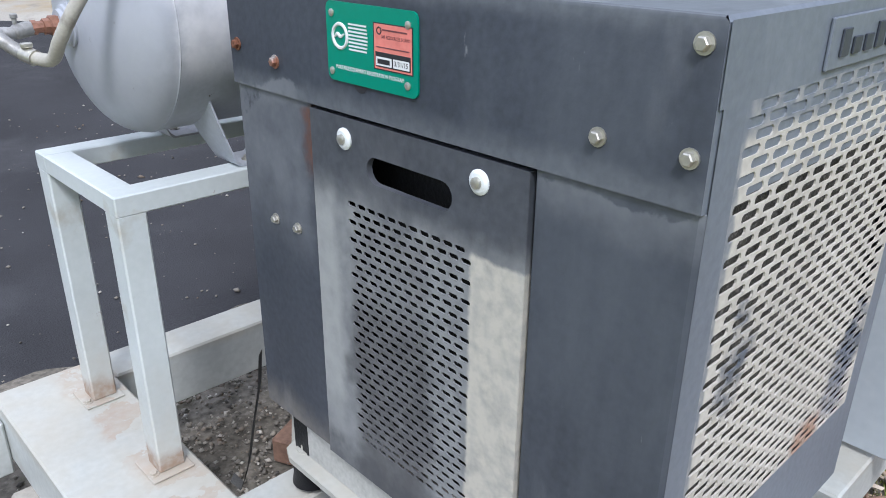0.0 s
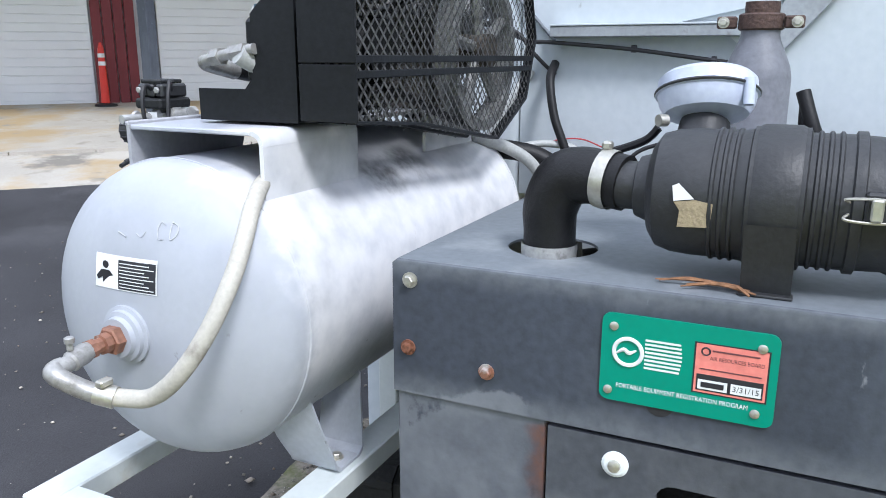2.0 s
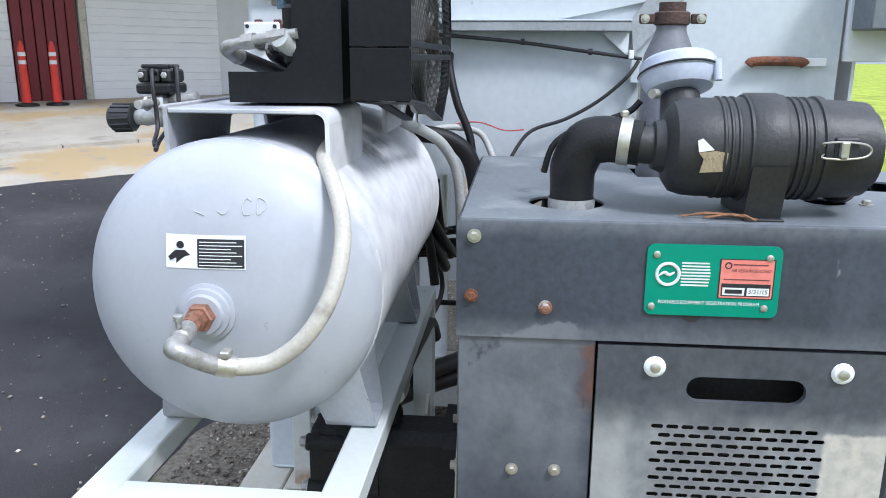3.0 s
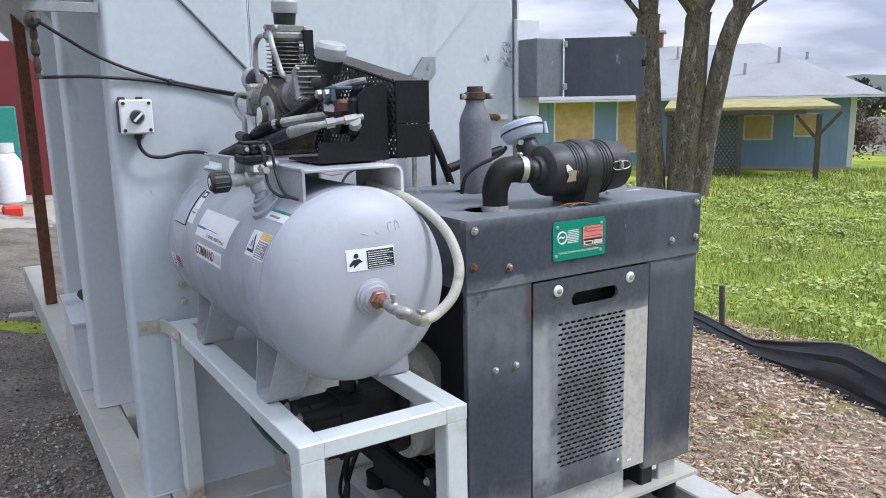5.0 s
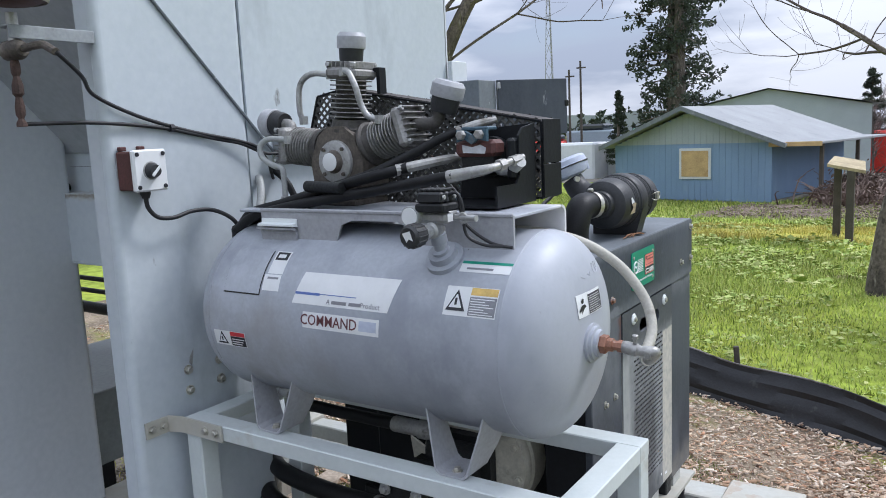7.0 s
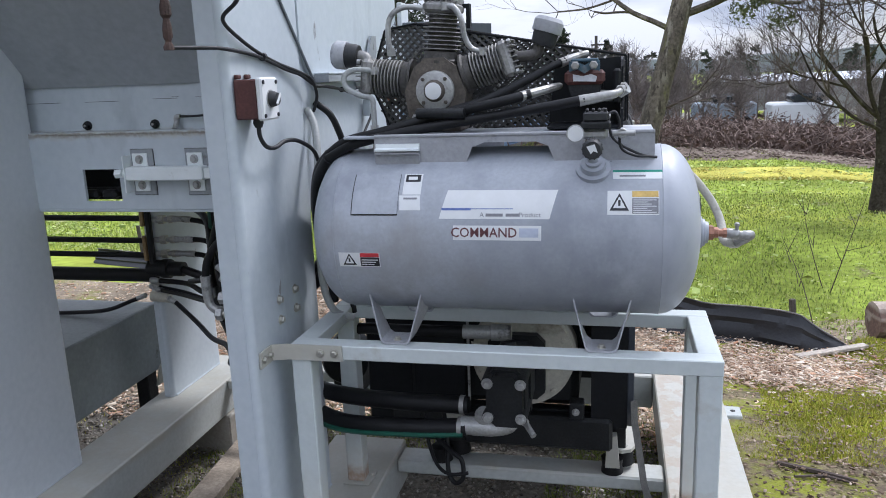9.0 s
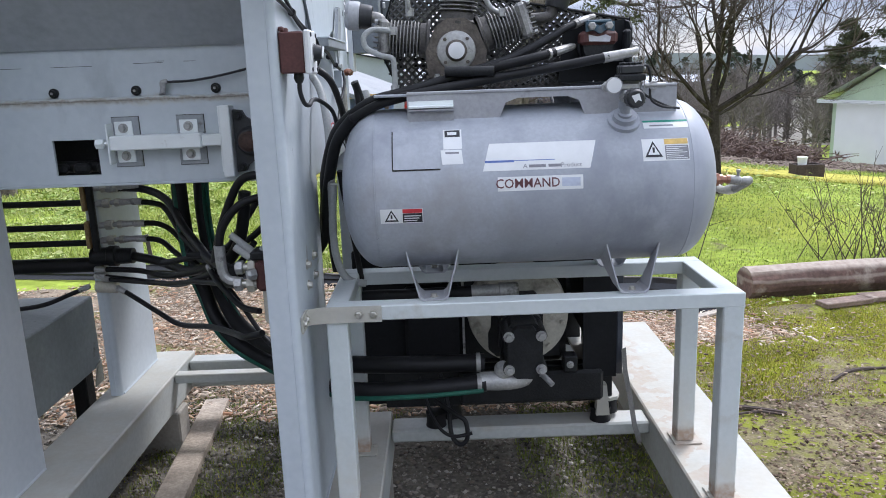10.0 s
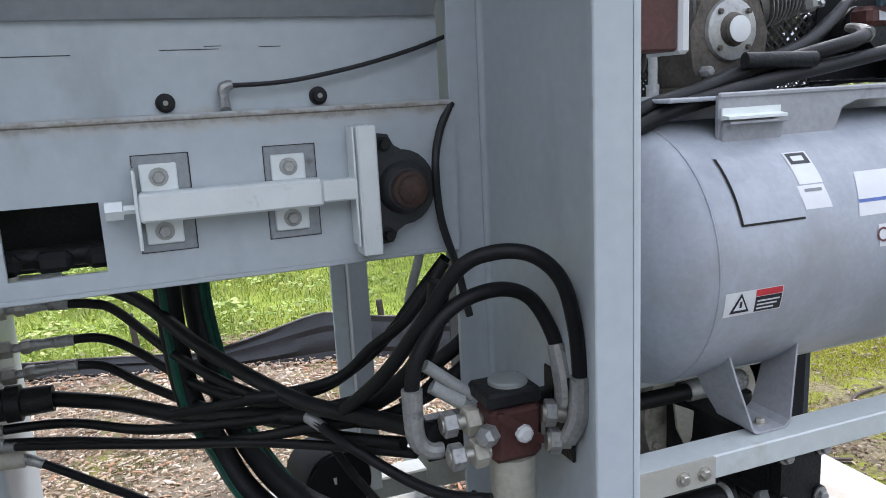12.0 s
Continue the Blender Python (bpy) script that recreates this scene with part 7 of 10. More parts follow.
# hoses dropping past the end of the tank behind the column
for pts, r in (([(1.735, 1.802, 1.648), (1.800, 1.745, 1.585), (1.851, 1.665, 1.456), (1.872, 1.585, 1.34), (1.90, 1.53, 1.235), (1.98, 1.50, 1.16), (2.10, 1.52, 1.12)], 0.018),
               ([(1.73, 1.827, 1.638), (1.795, 1.765, 1.560), (1.838, 1.690, 1.43), (1.866, 1.61, 1.31), (1.89, 1.55, 1.20), (1.96, 1.52, 1.12), (2.08, 1.53, 1.08)], 0.019),
               ([(1.55, 1.79, 1.705), (1.68, 1.785, 1.672), (1.765, 1.73, 1.615), (1.825, 1.66, 1.50), (1.85, 1.60, 1.38), (1.862, 1.56, 1.22), (1.855, 1.54, 1.08)], 0.015),
               ([(1.80, 1.70, 1.46), (1.79, 1.66, 1.34), (1.775, 1.62, 1.20), (1.76, 1.60, 1.06)], 0.010)):
    run("hydraulic_hose", pts, r, "black rubber hose dropping behind the column", ends=False)
run("breather_hose", [(1.82, 1.72, 1.42), (1.835, 1.70, 1.28), (1.83, 1.69, 1.16), (1.80, 1.68, 1.085), (1.74, 1.66, 1.06)], 0.013, "pale grey hose beside the column", M_GREYHOSE)

run("control_cable", [(1.955, 1.56, 1.43), (1.946, 1.55, 1.341), (1.946, 1.55, 1.266), (1.943, 1.55, 1.189), (1.938, 1.55, 1.10)], 0.005, "thin black cable hanging inside the column", M_CABLE, "control cables")
run("control_cable", [(1.945, 1.60, 1.40), (1.938, 1.60, 1.327), (1.922, 1.60, 1.251), (1.932, 1.60, 1.178), (1.96, 1.62, 1.11)], 0.006, "thin black cable hanging inside the column", M_CABLE, "control cables")
run("hydraulic_hose", [(2.40, 1.50, 1.150), (2.267, 1.55, 1.161), (2.169, 1.55, 1.204), (2.105, 1.55, 1.254), (2.038, 1.55, 1.329), (1.972, 1.55, 1.40)], 0.012, "black hydraulic hose rising to the hopper", ends=False)
run("hydraulic_hose", [(2.55, 1.36, 1.09), (2.40, 1.46, 1.13), (2.24, 1.58, 1.185), (2.17, 1.64, 1.26), (2.11, 1.70, 1.33), (2.04, 1.72, 1.43)], 0.011, "black hydraulic hose rising to the hopper", ends=False)
bleed = run("bleed_hose", [(1.80, 0.90, 1.42), (1.805, 0.90, 1.30), (1.819, 0.90, 1.235), (1.841, 0.90, 1.168), (1.868, 0.90, 1.06)], 0.014, "pale grey hose with a crimped end behind the column", M_GREYHOSE)
back_col = thing("steel_column", "pale grey steel channel leg under the far side of the hopper", "steel column", at=(1.92, 0.45, 0.376))
part("web", Shape().box((1.893, 0.30, 0.378), (1.901, 0.588, 1.43), 0.002), M_PANEL, back_col)
part("flange", Shape().box((1.893, 0.5885, 0.378), (1.958, 0.600, 1.43), 0.002), M_PANEL, back_col)
part("flange", Shape().box((1.9015, 0.30, 0.378), (1.958, 0.312, 1.43), 0.002), M_PANEL, back_col)

# ---- engine and pump seen under the tank ----
motorhead = thing("diesel_engine", "dark oily diesel engine inside the enclosure", "engine", at=(1.25, 0.95, 0.5))
part("block", Shape().box((0.98, 0.60, 0.60), (1.52, 1.30, 1.20), 0.03), M_DARKMETAL, motorhead)
part("rocker_cover", Shape().box((1.08, 0.65, 1.20), (1.42, 1.25, 1.36), 0.03), M_DARKMETAL, motorhead)
part("bell_housing", Shape().turn([(0, 0.20), (0.55, 0.197), (0.62, 0.19), (1, 0.19)], (1.183, 1.28, 0.84), (1.183, 1.405, 0.84), 44), M_CREAM, motorhead, "dusty cream bell housing")
for k in range(10):
    w = 2 * math.pi * k / 10 + 0.2
    part("housing_bolt", Shape().bolt((1.183 + 0.170 * math.cos(w), 1.405, 0.84 + 0.170 * math.sin(w)), (0, 1, 0), 0.010, 0.010), M_CREAM, motorhead)
part("engine_rail", Shape().box((0.80, 1.27, 0.44), (1.72, 1.33, 0.60), 0.004), M_DARKMETAL, motorhead)
part("engine_rail", Shape().box((0.80, 0.55, 0.44), (1.72, 0.61, 0.60), 0.004), M_DARKMETAL, motorhead)
part("mount_bracket", Shape().prism([(0.822, 0.400), (0.876, 0.400), (0.868, 0.53), (0.834, 0.53)], "y", 1.345, 1.385), M_SKID, motorhead)
for x in (0.85, 1.52):
    part("isolator", Shape().turn([(0, 0.042), (0.5, 0.038), (1, 0.042)], (x, 1.335, 0.362), (x, 1.335, 0.42), 18), M_RUBBER, motorhead)
part("belt_cover", Shape().box((1.40, 1.30, 0.62), (1.63, 1.35, 0.95), 0.02), M_BLACK, motorhead)
part("side_cover", Shape().box((1.40, 1.262, 0.44), (1.83, 1.292, 1.09), 0.006), M_BLACK, motorhead)
part("front_cover", Shape().box((0.775, 1.342, 0.605), (0.925, 1.362, 1.03), 0.004), M_BLACK, motorhead)
part("cover_edge", Shape().box((1.392, 1.352, 0.63), (1.402, 1.360, 0.97), 0.002), M_ALU, motorhead, "thin bright edge strip")
part("starter", Shape().turn([(0, 0.045), (0.1, 0.055), (0.8, 0.055), (0.85, 0.04), (1, 0.035)], (1.47, 1.36, 1.02), (1.62, 1.36, 1.02), 20), M_DARKMETAL, motorhead)
part("foot_bracket", Shape().box((0.955, 1.345, 0.60), (1.01, 1.41, 0.665), 0.005), M_DARKMETAL, motorhead)
part("foot_bolt", Shape().bolt((0.985, 1.41, 0.632), (0, 1, 0), 0.010, 0.010), M_ALU, motorhead)
part("sump", Shape().box((0.85, 1.338, 0.470), (1.42, 1.40, 0.60), 0.012), M_DARKMETAL, motorhead)
pumpb = thing("hydraulic_pump", "black cast gear pump on the bell housing", "pump", at=(1.20, 1.6, 0.68))


def rounded_plate(cx, cz, hx, hz, k):
    return [(cx - hx, cz - hz + k), (cx - hx + k, cz - hz), (cx + hx - k, cz - hz), (cx + hx, cz - hz + k), (cx + hx, cz + hz - k), (cx + hx - k, cz + hz), (cx - hx + k, cz + hz), (cx - hx, cz + hz - k)]


part("flange", Shape().prism(rounded_plate(1.20, 0.815, 0.105, 0.125, 0.03), "y", 1.41, 1.445), M_DARKMETAL, pumpb)
part("body", Shape().prism(rounded_plate(1.20, 0.815, 0.068, 0.105, 0.025), "y", 1.4455, 1.60), M_DARKMETAL, pumpb)
part("centre_ring", Shape().prism(rounded_plate(1.20, 0.815, 0.074, 0.112, 0.028), "y", 1.6005, 1.640), M_DARKMETAL, pumpb)
part("rear_body", Shape().prism(rounded_plate(1.20, 0.815, 0.066, 0.102, 0.025), "y", 1.6405, 1.735), M_DARKMETAL, pumpb)
part("end_cover", Shape().prism(rounded_plate(1.20, 0.820, 0.060, 0.090, 0.030), "y", 1.7355, 1.770), M_DARKMETAL, pumpb)
for x in (1.145, 1.255):
    for z in (0.765, 0.885):
        part("bolt_boss", Shape().rod((x, 1.60, z), (x, 1.775, z), 0.021, None, 14), M_DARKMETAL, pumpb)
        part("through_bolt", Shape().bolt((x, 1.775, z), (0, 1, 0), 0.013, 0.014), M_ALU, pumpb)
part("top_port", Shape().turn([(0, 0.03), (0.6, 0.03), (1, 0.025)], (1.21, 1.58, 0.92), (1.21, 1.58, 0.965), 18), M_DARKMETAL, pumpb)
part("suction_elbow", Shape().hose([(1.185, 1.66, 0.712), (1.20, 1.705, 0.708), (1.245, 1.728, 0.710), (1.30, 1.735, 0.712), (1.355, 1.737, 0.714)], [0.026, 0.031, 0.033, 0.033, 0.031], 18, 6), M_ALU, pumpb, "bright suction elbow")
part("elbow_boss", Shape().turn([(0, 0.030), (0.7, 0.030), (1, 0.022)], (1.275, 1.73, 0.735), (1.275, 1.752, 0.775), 16), M_ALU, pumpb)
part("drain_fitting", Shape().turn([(0, 0.014), (0.3, 0.014), (0.32, 0.010), (1, 0.010)], (1.150, 1.70, 0.735), (1.105, 1.76, 0.700), 12), M_ALU, pumpb)
part("pale_bracket", Shape().prism([(1.295, 0.90), (1.355, 0.93), (1.345, 0.86), (1.315, 0.80), (1.300, 0.83)], "y", 1.50, 1.508), M_CREAM, pumpb, "pale bent bracket")
hl = run("pressure_hose", [(1.235, 1.57, 0.993), (1.40, 1.57, 0.990), (1.60, 1.56, 0.985), (1.79, 1.55, 0.975), (1.86, 1.54, 0.90)], 0.021, "black pressure hose with a plated end")
part("hose_end", Shape().turn([(0, 0.026), (0.2, 0.030), (0.4, 0.030), (0.42, 0.025), (1, 0.025)], (1.20, 1.57, 0.992), (1.37, 1.57, 0.990), 12), M_ALU, hl)
run("battery_cable", [(1.50, 1.38, 0.62), (1.47, 1.46, 0.50), (1.46, 1.50, 0.40), (1.43, 1.52, 0.365), (1.40, 1.52, 0.39), (1.405, 1.51, 0.455), (1.44, 1.50, 0.48), (1.52, 1.45, 0.52)], 0.009, "looped black cable under the engine", group="battery cables")
run("battery_cable", [(1.58, 1.40, 0.60), (1.54, 1.46, 0.48), (1.50, 1.50, 0.42), (1.45, 1.52, 0.40), (1.38, 1.52, 0.41)], 0.007, "looped black cable under the engine", group="battery cables")
webbing = Shape()
wp = [(0.775, 1.405, 0.69), (0.770, 1.415, 0.60), (0.750, 1.43, 0.48), (0.735, 1.44, 0.38), (0.715, 1.45, 0.31), (0.70, 1.47, 0.335)]
for i, p in enumerate(wp):
    webbing.v += [(p[0] - 0.012, p[1] - 0.012, p[2]), (p[0] + 0.012, p[1] + 0.012, p[2])]
webbing.f += [(2 * i, 2 * i + 1, 2 * i + 3, 2 * i + 2) for i in range(len(wp) - 1)]
solo("webbing_strap", webbing, M_WEB, "grey webbing strap hanging beside the enclosure", "strap")

# ---- switch box, cables and cabinet on the columns ----
switch = thing("switch_box", "small switch box with white lid, rusty case and black knob", "switch", at=(1.84, 2.057, 1.773))
part("case", Shape().box((1.822, 2.006, 1.778), (1.8885, 2.108, 1.888), 0.004), M_REDBOX, switch, "rust-brown painted case")
part("lid", Shape().box((1.803, 2.003, 1.774), (1.8215, 2.111, 1.892), 0.005), M_WHITE, switch, "white lid")
for y in (2.015, 2.099):
    for z in (1.787, 1.879):
        part("lid_screw", Shape().rod((1.803, y, z), (1.800, y, z), 0.006, None, 10), M_INK, switch)
part("dial_plate", Shape().turn([(0, 0.026), (1, 0.026)], (1.803, 2.057, 1.832), (1.801, 2.057, 1.832), 24), M_ALU, switch)
knob = part("knob", Shape().turn([(0, 0.023), (0.5, 0.021), (1, 0.017)], (1.801, 2.057, 1.832), (1.780, 2.057, 1.832), 22), M_PLASTIC, switch, "black rotary knob")
part("pointer", Shape().slab((-0.004, -0.02, -0.001), (0.004, 0.02, 0.003), facing((1.779, 2.057, 1.832), (0, -0.7, -0.7), (0, -0.7, 0.7)), 0.001), M_WHITE, knob)
for y in (2.03, 2.09):
    part("lug", Shape().box((1.875, y - 0.012, 1.889), (1.8885, y + 0.012, 1.902), 0.003), M_REDBOX, switch)
part("gland", Shape().turn([(0, 0.013), (0.5, 0.015), (1, 0.010)], (1.85, 2.05, 1.778), (1.85, 2.05, 1.752), 12), M_PLASTIC, switch)
run("switch_cable", [(1.85, 2.05, 1.760), (1.85, 2.046, 1.725), (1.845, 2.02, 1.695), (1.84, 1.97, 1.688), (1.84, 1.90, 1.700), (1.83, 1.83, 1.695), (1.80, 1.78, 1.66), (1.79, 1.75, 1.60)], 0.0065, "ribbed dark control cable along the column", M_CABLE, "control cables")
for k, pts in enumerate(([(1.74, 2.335, 2.137), (1.78, 2.25, 2.085), (1.87, 2.165, 2.045), (1.878, 2.05, 1.995), (1.88, 1.918, 1.956), (1.88, 1.80, 1.93), (1.87, 1.672, 1.905), (1.86, 1.599, 1.88), (1.862, 1.555, 1.83), (1.885, 1.52, 1.79), (1.90, 1.50, 1.77)],
                         [(1.945, 2.335, 1.972), (1.90, 2.24, 1.972), (1.878, 2.177, 1.971), (1.878, 2.04, 1.962), (1.88, 1.918, 1.947), (1.88, 1.76, 1.915), (1.87, 1.66, 1.895), (1.86, 1.57, 1.86), (1.85, 1.50, 1.855), (1.86, 1.30, 1.838), (1.87, 1.10, 1.812), (1.865, 0.93, 1.79)],
                         [(1.86, 0.94, 1.785), (1.85, 0.973, 1.737), (1.86, 1.05, 1.668), (1.86, 1.146, 1.613), (1.85, 1.25, 1.575), (1.82, 1.306, 1.50), (1.80, 1.33, 1.44)])):
    run("control_cable", pts, 0.0055, "thin black control cable tied to the steelwork", M_CABLE, "control cables")
solo("cable_tie", Shape().rod((1.88, 1.925, 1.952), (1.88, 1.911, 1.952), 0.012, None, 10), M_INK, "black cable tie round the control cables", "cable tie", "cable ties")
solo("cable_tie", Shape().rod((1.868, 1.287, 1.838), (1.868, 1.275, 1.838), 0.010, None, 10), M_INK, "black cable tie round the control cables", "cable tie", "cable ties")
solo("cable_tie", Shape().rod((1.868, 1.087, 1.810), (1.868, 1.075, 1.810), 0.010, None, 10), M_INK, "black cable tie round the control cables", "cable tie", "cable ties")
run("red_wire", [(1.84, 1.52, 1.58), (1.85, 1.46, 1.598), (1.85, 1.40, 1.600), (1.85, 1.33, 1.578), (1.85, 1.27, 1.580)], 0.002, "thin red wire hanging by the panel", M_REDWIRE, "control cables")
for pts, r, m in (([(1.895, 1.50, 1.80), (1.84, 1.495, 1.755), (1.81, 1.47, 1.66), (1.80, 1.43, 1.56), (1.79, 1.42, 1.45), (1.78, 1.42, 1.25)], 0.012, M_RUBBER), ([(1.72, 1.60, 1.58), (1.76, 1.50, 1.56), (1.78, 1.43, 1.50), (1.78, 1.40, 1.36), (1.76, 1.38, 1.15)], 0.026, M_RUBBER),
                  ([(1.60, 1.62, 1.62), (1.68, 1.56, 1.59), (1.74, 1.50, 1.535), (1.77, 1.46, 1.43), (1.77, 1.45, 1.2)], 0.016, M_GREYHOSE), ([(1.66, 1.60, 1.60), (1.75, 1.55, 1.585), (1.80, 1.48, 1.59), (1.82, 1.40, 1.57), (1.80, 1.36, 1.5)], 0.010, M_GREYHOSE),
                  
                  ([(1.896, 1.57, 1.78), (1.86, 1.60, 1.72), (1.835, 1.66, 1.60), (1.83, 1.70, 1.45), (1.84, 1.66, 1.25)], 0.013, M_GREYHOSE)):
    run("drop_hose", pts, r, "hose dropping behind the tank", m, "hoses behind the tank")

shelf = thing("stiffener_bar", "grey flat bar with gussets welded to the hopper end", "stiffener", at=(1.88, 1.2, 1.87))
part("bar", Shape().box((1.835, 0.968, 1.868), (1.8935, 1.50, 1.896), 0.002), M_BASEPLATE, shelf)
part("bar_lip", Shape().box((1.832, 0.968, 1.8965), (1.8935, 1.50, 1.9015), 0.001), M_PANEL, shelf)
part("gusset", Shape().prism([(0.970, 1.867), (1.05, 1.867), (0.970, 1.797)], "x", 1.875, 1.8935), M_PANEL_LIFTED, shelf)
part("gusset", Shape().prism([(0.966, 1.90), (0.86, 2.05), (0.80, 2.05), (0.80, 1.98), (0.955, 1.80)], "x", 1.870, 1.882), M_BASEPLATE, shelf)
part("cable_clip", Shape().box((1.855, 0.955, 1.79), (1.874, 0.97, 1.815), 0.002), M_WHITE, shelf)
part("bracket", Shape().box((1.862, 0.92, 1.72), (1.8935, 0.962, 1.79), 0.003), M_PANEL, shelf)
part("conduit", Shape().rod((1.86, 0.925, 1.72), (1.86, 0.925, 1.45), 0.011, None, 12), M_CREAM, shelf)
rub = thing("rubber_bumper", "faded brown rubber bumper strip fixed to the hopper end", "bumper", at=(1.88, 0.55, 1.78))
part("strip", Shape().hose([(1.88, 0.62, 1.775), (1.88, 0.60, 1.785), (1.88, 0.48, 1.785), (1.88, 0.46, 1.775)], 0.014, 10, 5), M_RUST, rub)
part("tape", Shape().box((1.884, 0.40, 1.772), (1.8935, 0.468, 1.795), 0.001), M_WHITE, rub)

cabinet = thing("junction_cabinet", "dark grey steel junction cabinet with its door swung open", "cabinet", at=(1.80, 0.27, 1.87))
part("case", Shape().box((1.737, 0.192, 1.872), (1.8715, 0.348, 2.130), 0.003), M_BOX_TOP, cabinet)
doorm = facing((1.735, 0.187, 1.870), (-0.225, -0.278, 0), (0, 0, 1))
door = part("door", Shape().slab((0, 0, -0.012), (0.358, 0.262, 0.012), doorm, 0.002), M_BOX, cabinet, "open dark door leaf")
for z in (0.03, 0.22):
    part("hinge", Shape().slab((-0.006, z, 0.012), (0.012, z + 0.03, 0.022), doorm, 0.003), M_BRACKET, door)
part("door_latch", Shape().slab((0.345, 0.13, -0.02), (0.365, 0.16, 0.016), doorm, 0.003), M_DARKMETAL, door)
for k, (y, z, w) in enumerate(((0.405, 2.118, 0.016), (0.385, 2.112, 0.010), (0.410, 2.085, 0.022), (0.375, 2.080, 0.012), (0.505, 2.050, 0.012), (0.425, 2.052, 0.020), (0.385, 2.046, 0.016), (0.405, 2.022, 0.018), (0.372, 2.016, 0.008))):
    stroke = [(1.8935, y + w * math.cos(2.1 * j + k) * (1 - 0.25 * j), z + 0.012 * math.sin(2.7 * j + 1.3 * k)) for j in range(4)]
    solo("pen_mark", Shape().hose(stroke, 0.0016, 4, 4), M_INKGREY, "faint handwritten mark on the panel", "writing", "handwritten marks")

# air preparation bowl hanging at the hopper edge
lubr = thing("air_lubricator", "air line lubricator with a red-brown bowl and small valves", "lubricator", at=(1.93, 2.34, 1.97))
part("bowl", Shape().turn([(0, 0.045), (0.06, 0.076), (0.14, 0.080), (0.16, 0.082), (0.95, 0.082), (1, 0.07)], (1.845, 2.37, 2.255), (1.845, 2.37, 2.43), 30), M_REDBOX, lubr, "red-brown bowl with pale bands")
part("bowl_band", Shape().turn([(0, 0.0835), (1, 0.0835)], (1.845, 2.37, 2.345), (1.845, 2.37, 2.42), 30, False), M_CREAM, lubr)
part("bowl_band", Shape().turn([(0, 0.079), (0.2, 0.0835), (1, 0.0835)], (1.845, 2.37, 2.262), (1.845, 2.37, 2.288), 30, False), M_CREAM, lubr)
part("mount_arm", Shape().box((1.886, 2.133, 2.183), (1.892, 2.365, 2.217), 0.002), M_BASEPLATE, lubr)
part("mount_arm", Shape().box((1.8925, 2.133, 2.2125), (1.945, 2.365, 2.217), 0.002), M_BASEPLATE, lubr)
part("stem", Shape().rod((1.92, 2.335, 2.25), (1.92, 2.335, 2.18), 0.014, None, 12), M_ALU, lubr)
part("solenoid", Shape().turn([(0, 0.018), (0.2, 0.026), (0.8, 0.026), (1, 0.018)], (1.970, 2.335, 2.158), (1.885, 2.335, 2.158), 14), M_CAST, lubr)
part("side_port", Shape().hose([(1.88, 2.335, 2.158), (1.80, 2.335, 2.16), (1.77, 2.335, 2.15), (1.74, 2.335, 2.137)], 0.010, 10, 5), M_CAST, lubr)
part("valve_chain", Shape().turn([(0, 0.008), (0.1, 0.012), (0.22, 0.012), (0.27, 0.008), (0.4, 0.014), (0.52, 0.014), (0.57, 0.008), (0.7, 0.012), (0.82, 0.012), (0.88, 0.007), (0.95, 0.013), (1, 0.013)], (1.93, 2.335, 2.14), (1.933, 2.335, 1.965), 10), M_DARKRUST, lubr)

toolbox = thing("battery_box", "weathered grey steel box on the front beam", "box", at=(3.45, 2.1, 0.376))
part("case", Shape().prism([(3.30, 0.377), (3.75, 0.377), (3.75, 0.80), (3.30, 0.74)], "y", 1.96, 2.19), M_PANEL_LIFTED, toolbox)
part("lid", Shape().prism([(3.28, 0.741), (3.76, 0.803), (3.76, 0.815), (3.28, 0.755)], "y", 1.95, 2.20), M_PANEL_LIFTED, toolbox)
part("load", Shape().hose([(3.35, 2.08, 0.79), (3.45, 2.05, 0.82), (3.6, 2.10, 0.84)], [0.03, 0.045, 0.03], 8, 5), M_DARKMETAL, toolbox)
fuel = thing("fuel_box", "large grey green steel box tank on the skid", "tank", at=(3.55, 1.15, 0.0))
part("body", Shape().box((3.13, 0.745, 0.455), (4.0, 1.56, 0.80), 0.006), M_GREYBOX, fuel)
part("bracket", Shape().prism([(0.755, 0.38), (0.84, 0.38), (0.80, 0.47), (0.755, 0.49)], "x", 3.122, 3.129), M_ZINC, fuel)
for x, y in ((3.16, 0.78), (3.16, 1.44), (3.85, 0.78), (3.85, 1.44)):
    part("support_leg", Shape().box((x, y, -0.02), (x + 0.07, y + 0.08, 0.4545), 0.004), M_DARKMETAL, fuel)
solo("timber_plank", Shape().slab((-0.065, -0.62, -0.01), (0.065, 0.75, 0.04), pose(2.70, 0.86, 0.012, 1, 0, 5), 0.004), paint("weathered_timber", (0.36, 0.30, 0.235), 0.85, 0, 0.25, 8, 60, 0.2), "weathered timber plank lying on the gravel", "plank")
solo("timber_block", Shape().slab((-0.1, -0.05, 0), (0.22, 0.05, 0.09), pose(1.12, 1.82, 0.005, 0, 0, 25), 0.006), paint("broken_timber", (0.22, 0.13, 0.09), 0.85, 0, 0.25, 8, 60, 0.2), "broken timber offcut on the gravel", "timber")

# round black canister behind the hoses
drum = thing("filter_canister", "black round filter canister with a small white label", "canister", at=(2.10, 0.74, 0.376))
part("shell", Shape().turn([(0, 0.085), (0.06, 0.108), (0.9, 0.112), (0.96, 0.105), (1, 0.07)], (2.13, 0.66, 0.555), (2.09, 0.86, 0.562), 30), M_BLACK, drum)
part("rim", Shape().ring((2.096, 0.838, 0.561), (-0.2, 1, 0), 0.108, 0.006, 30, 6), M_DARKMETAL, drum)
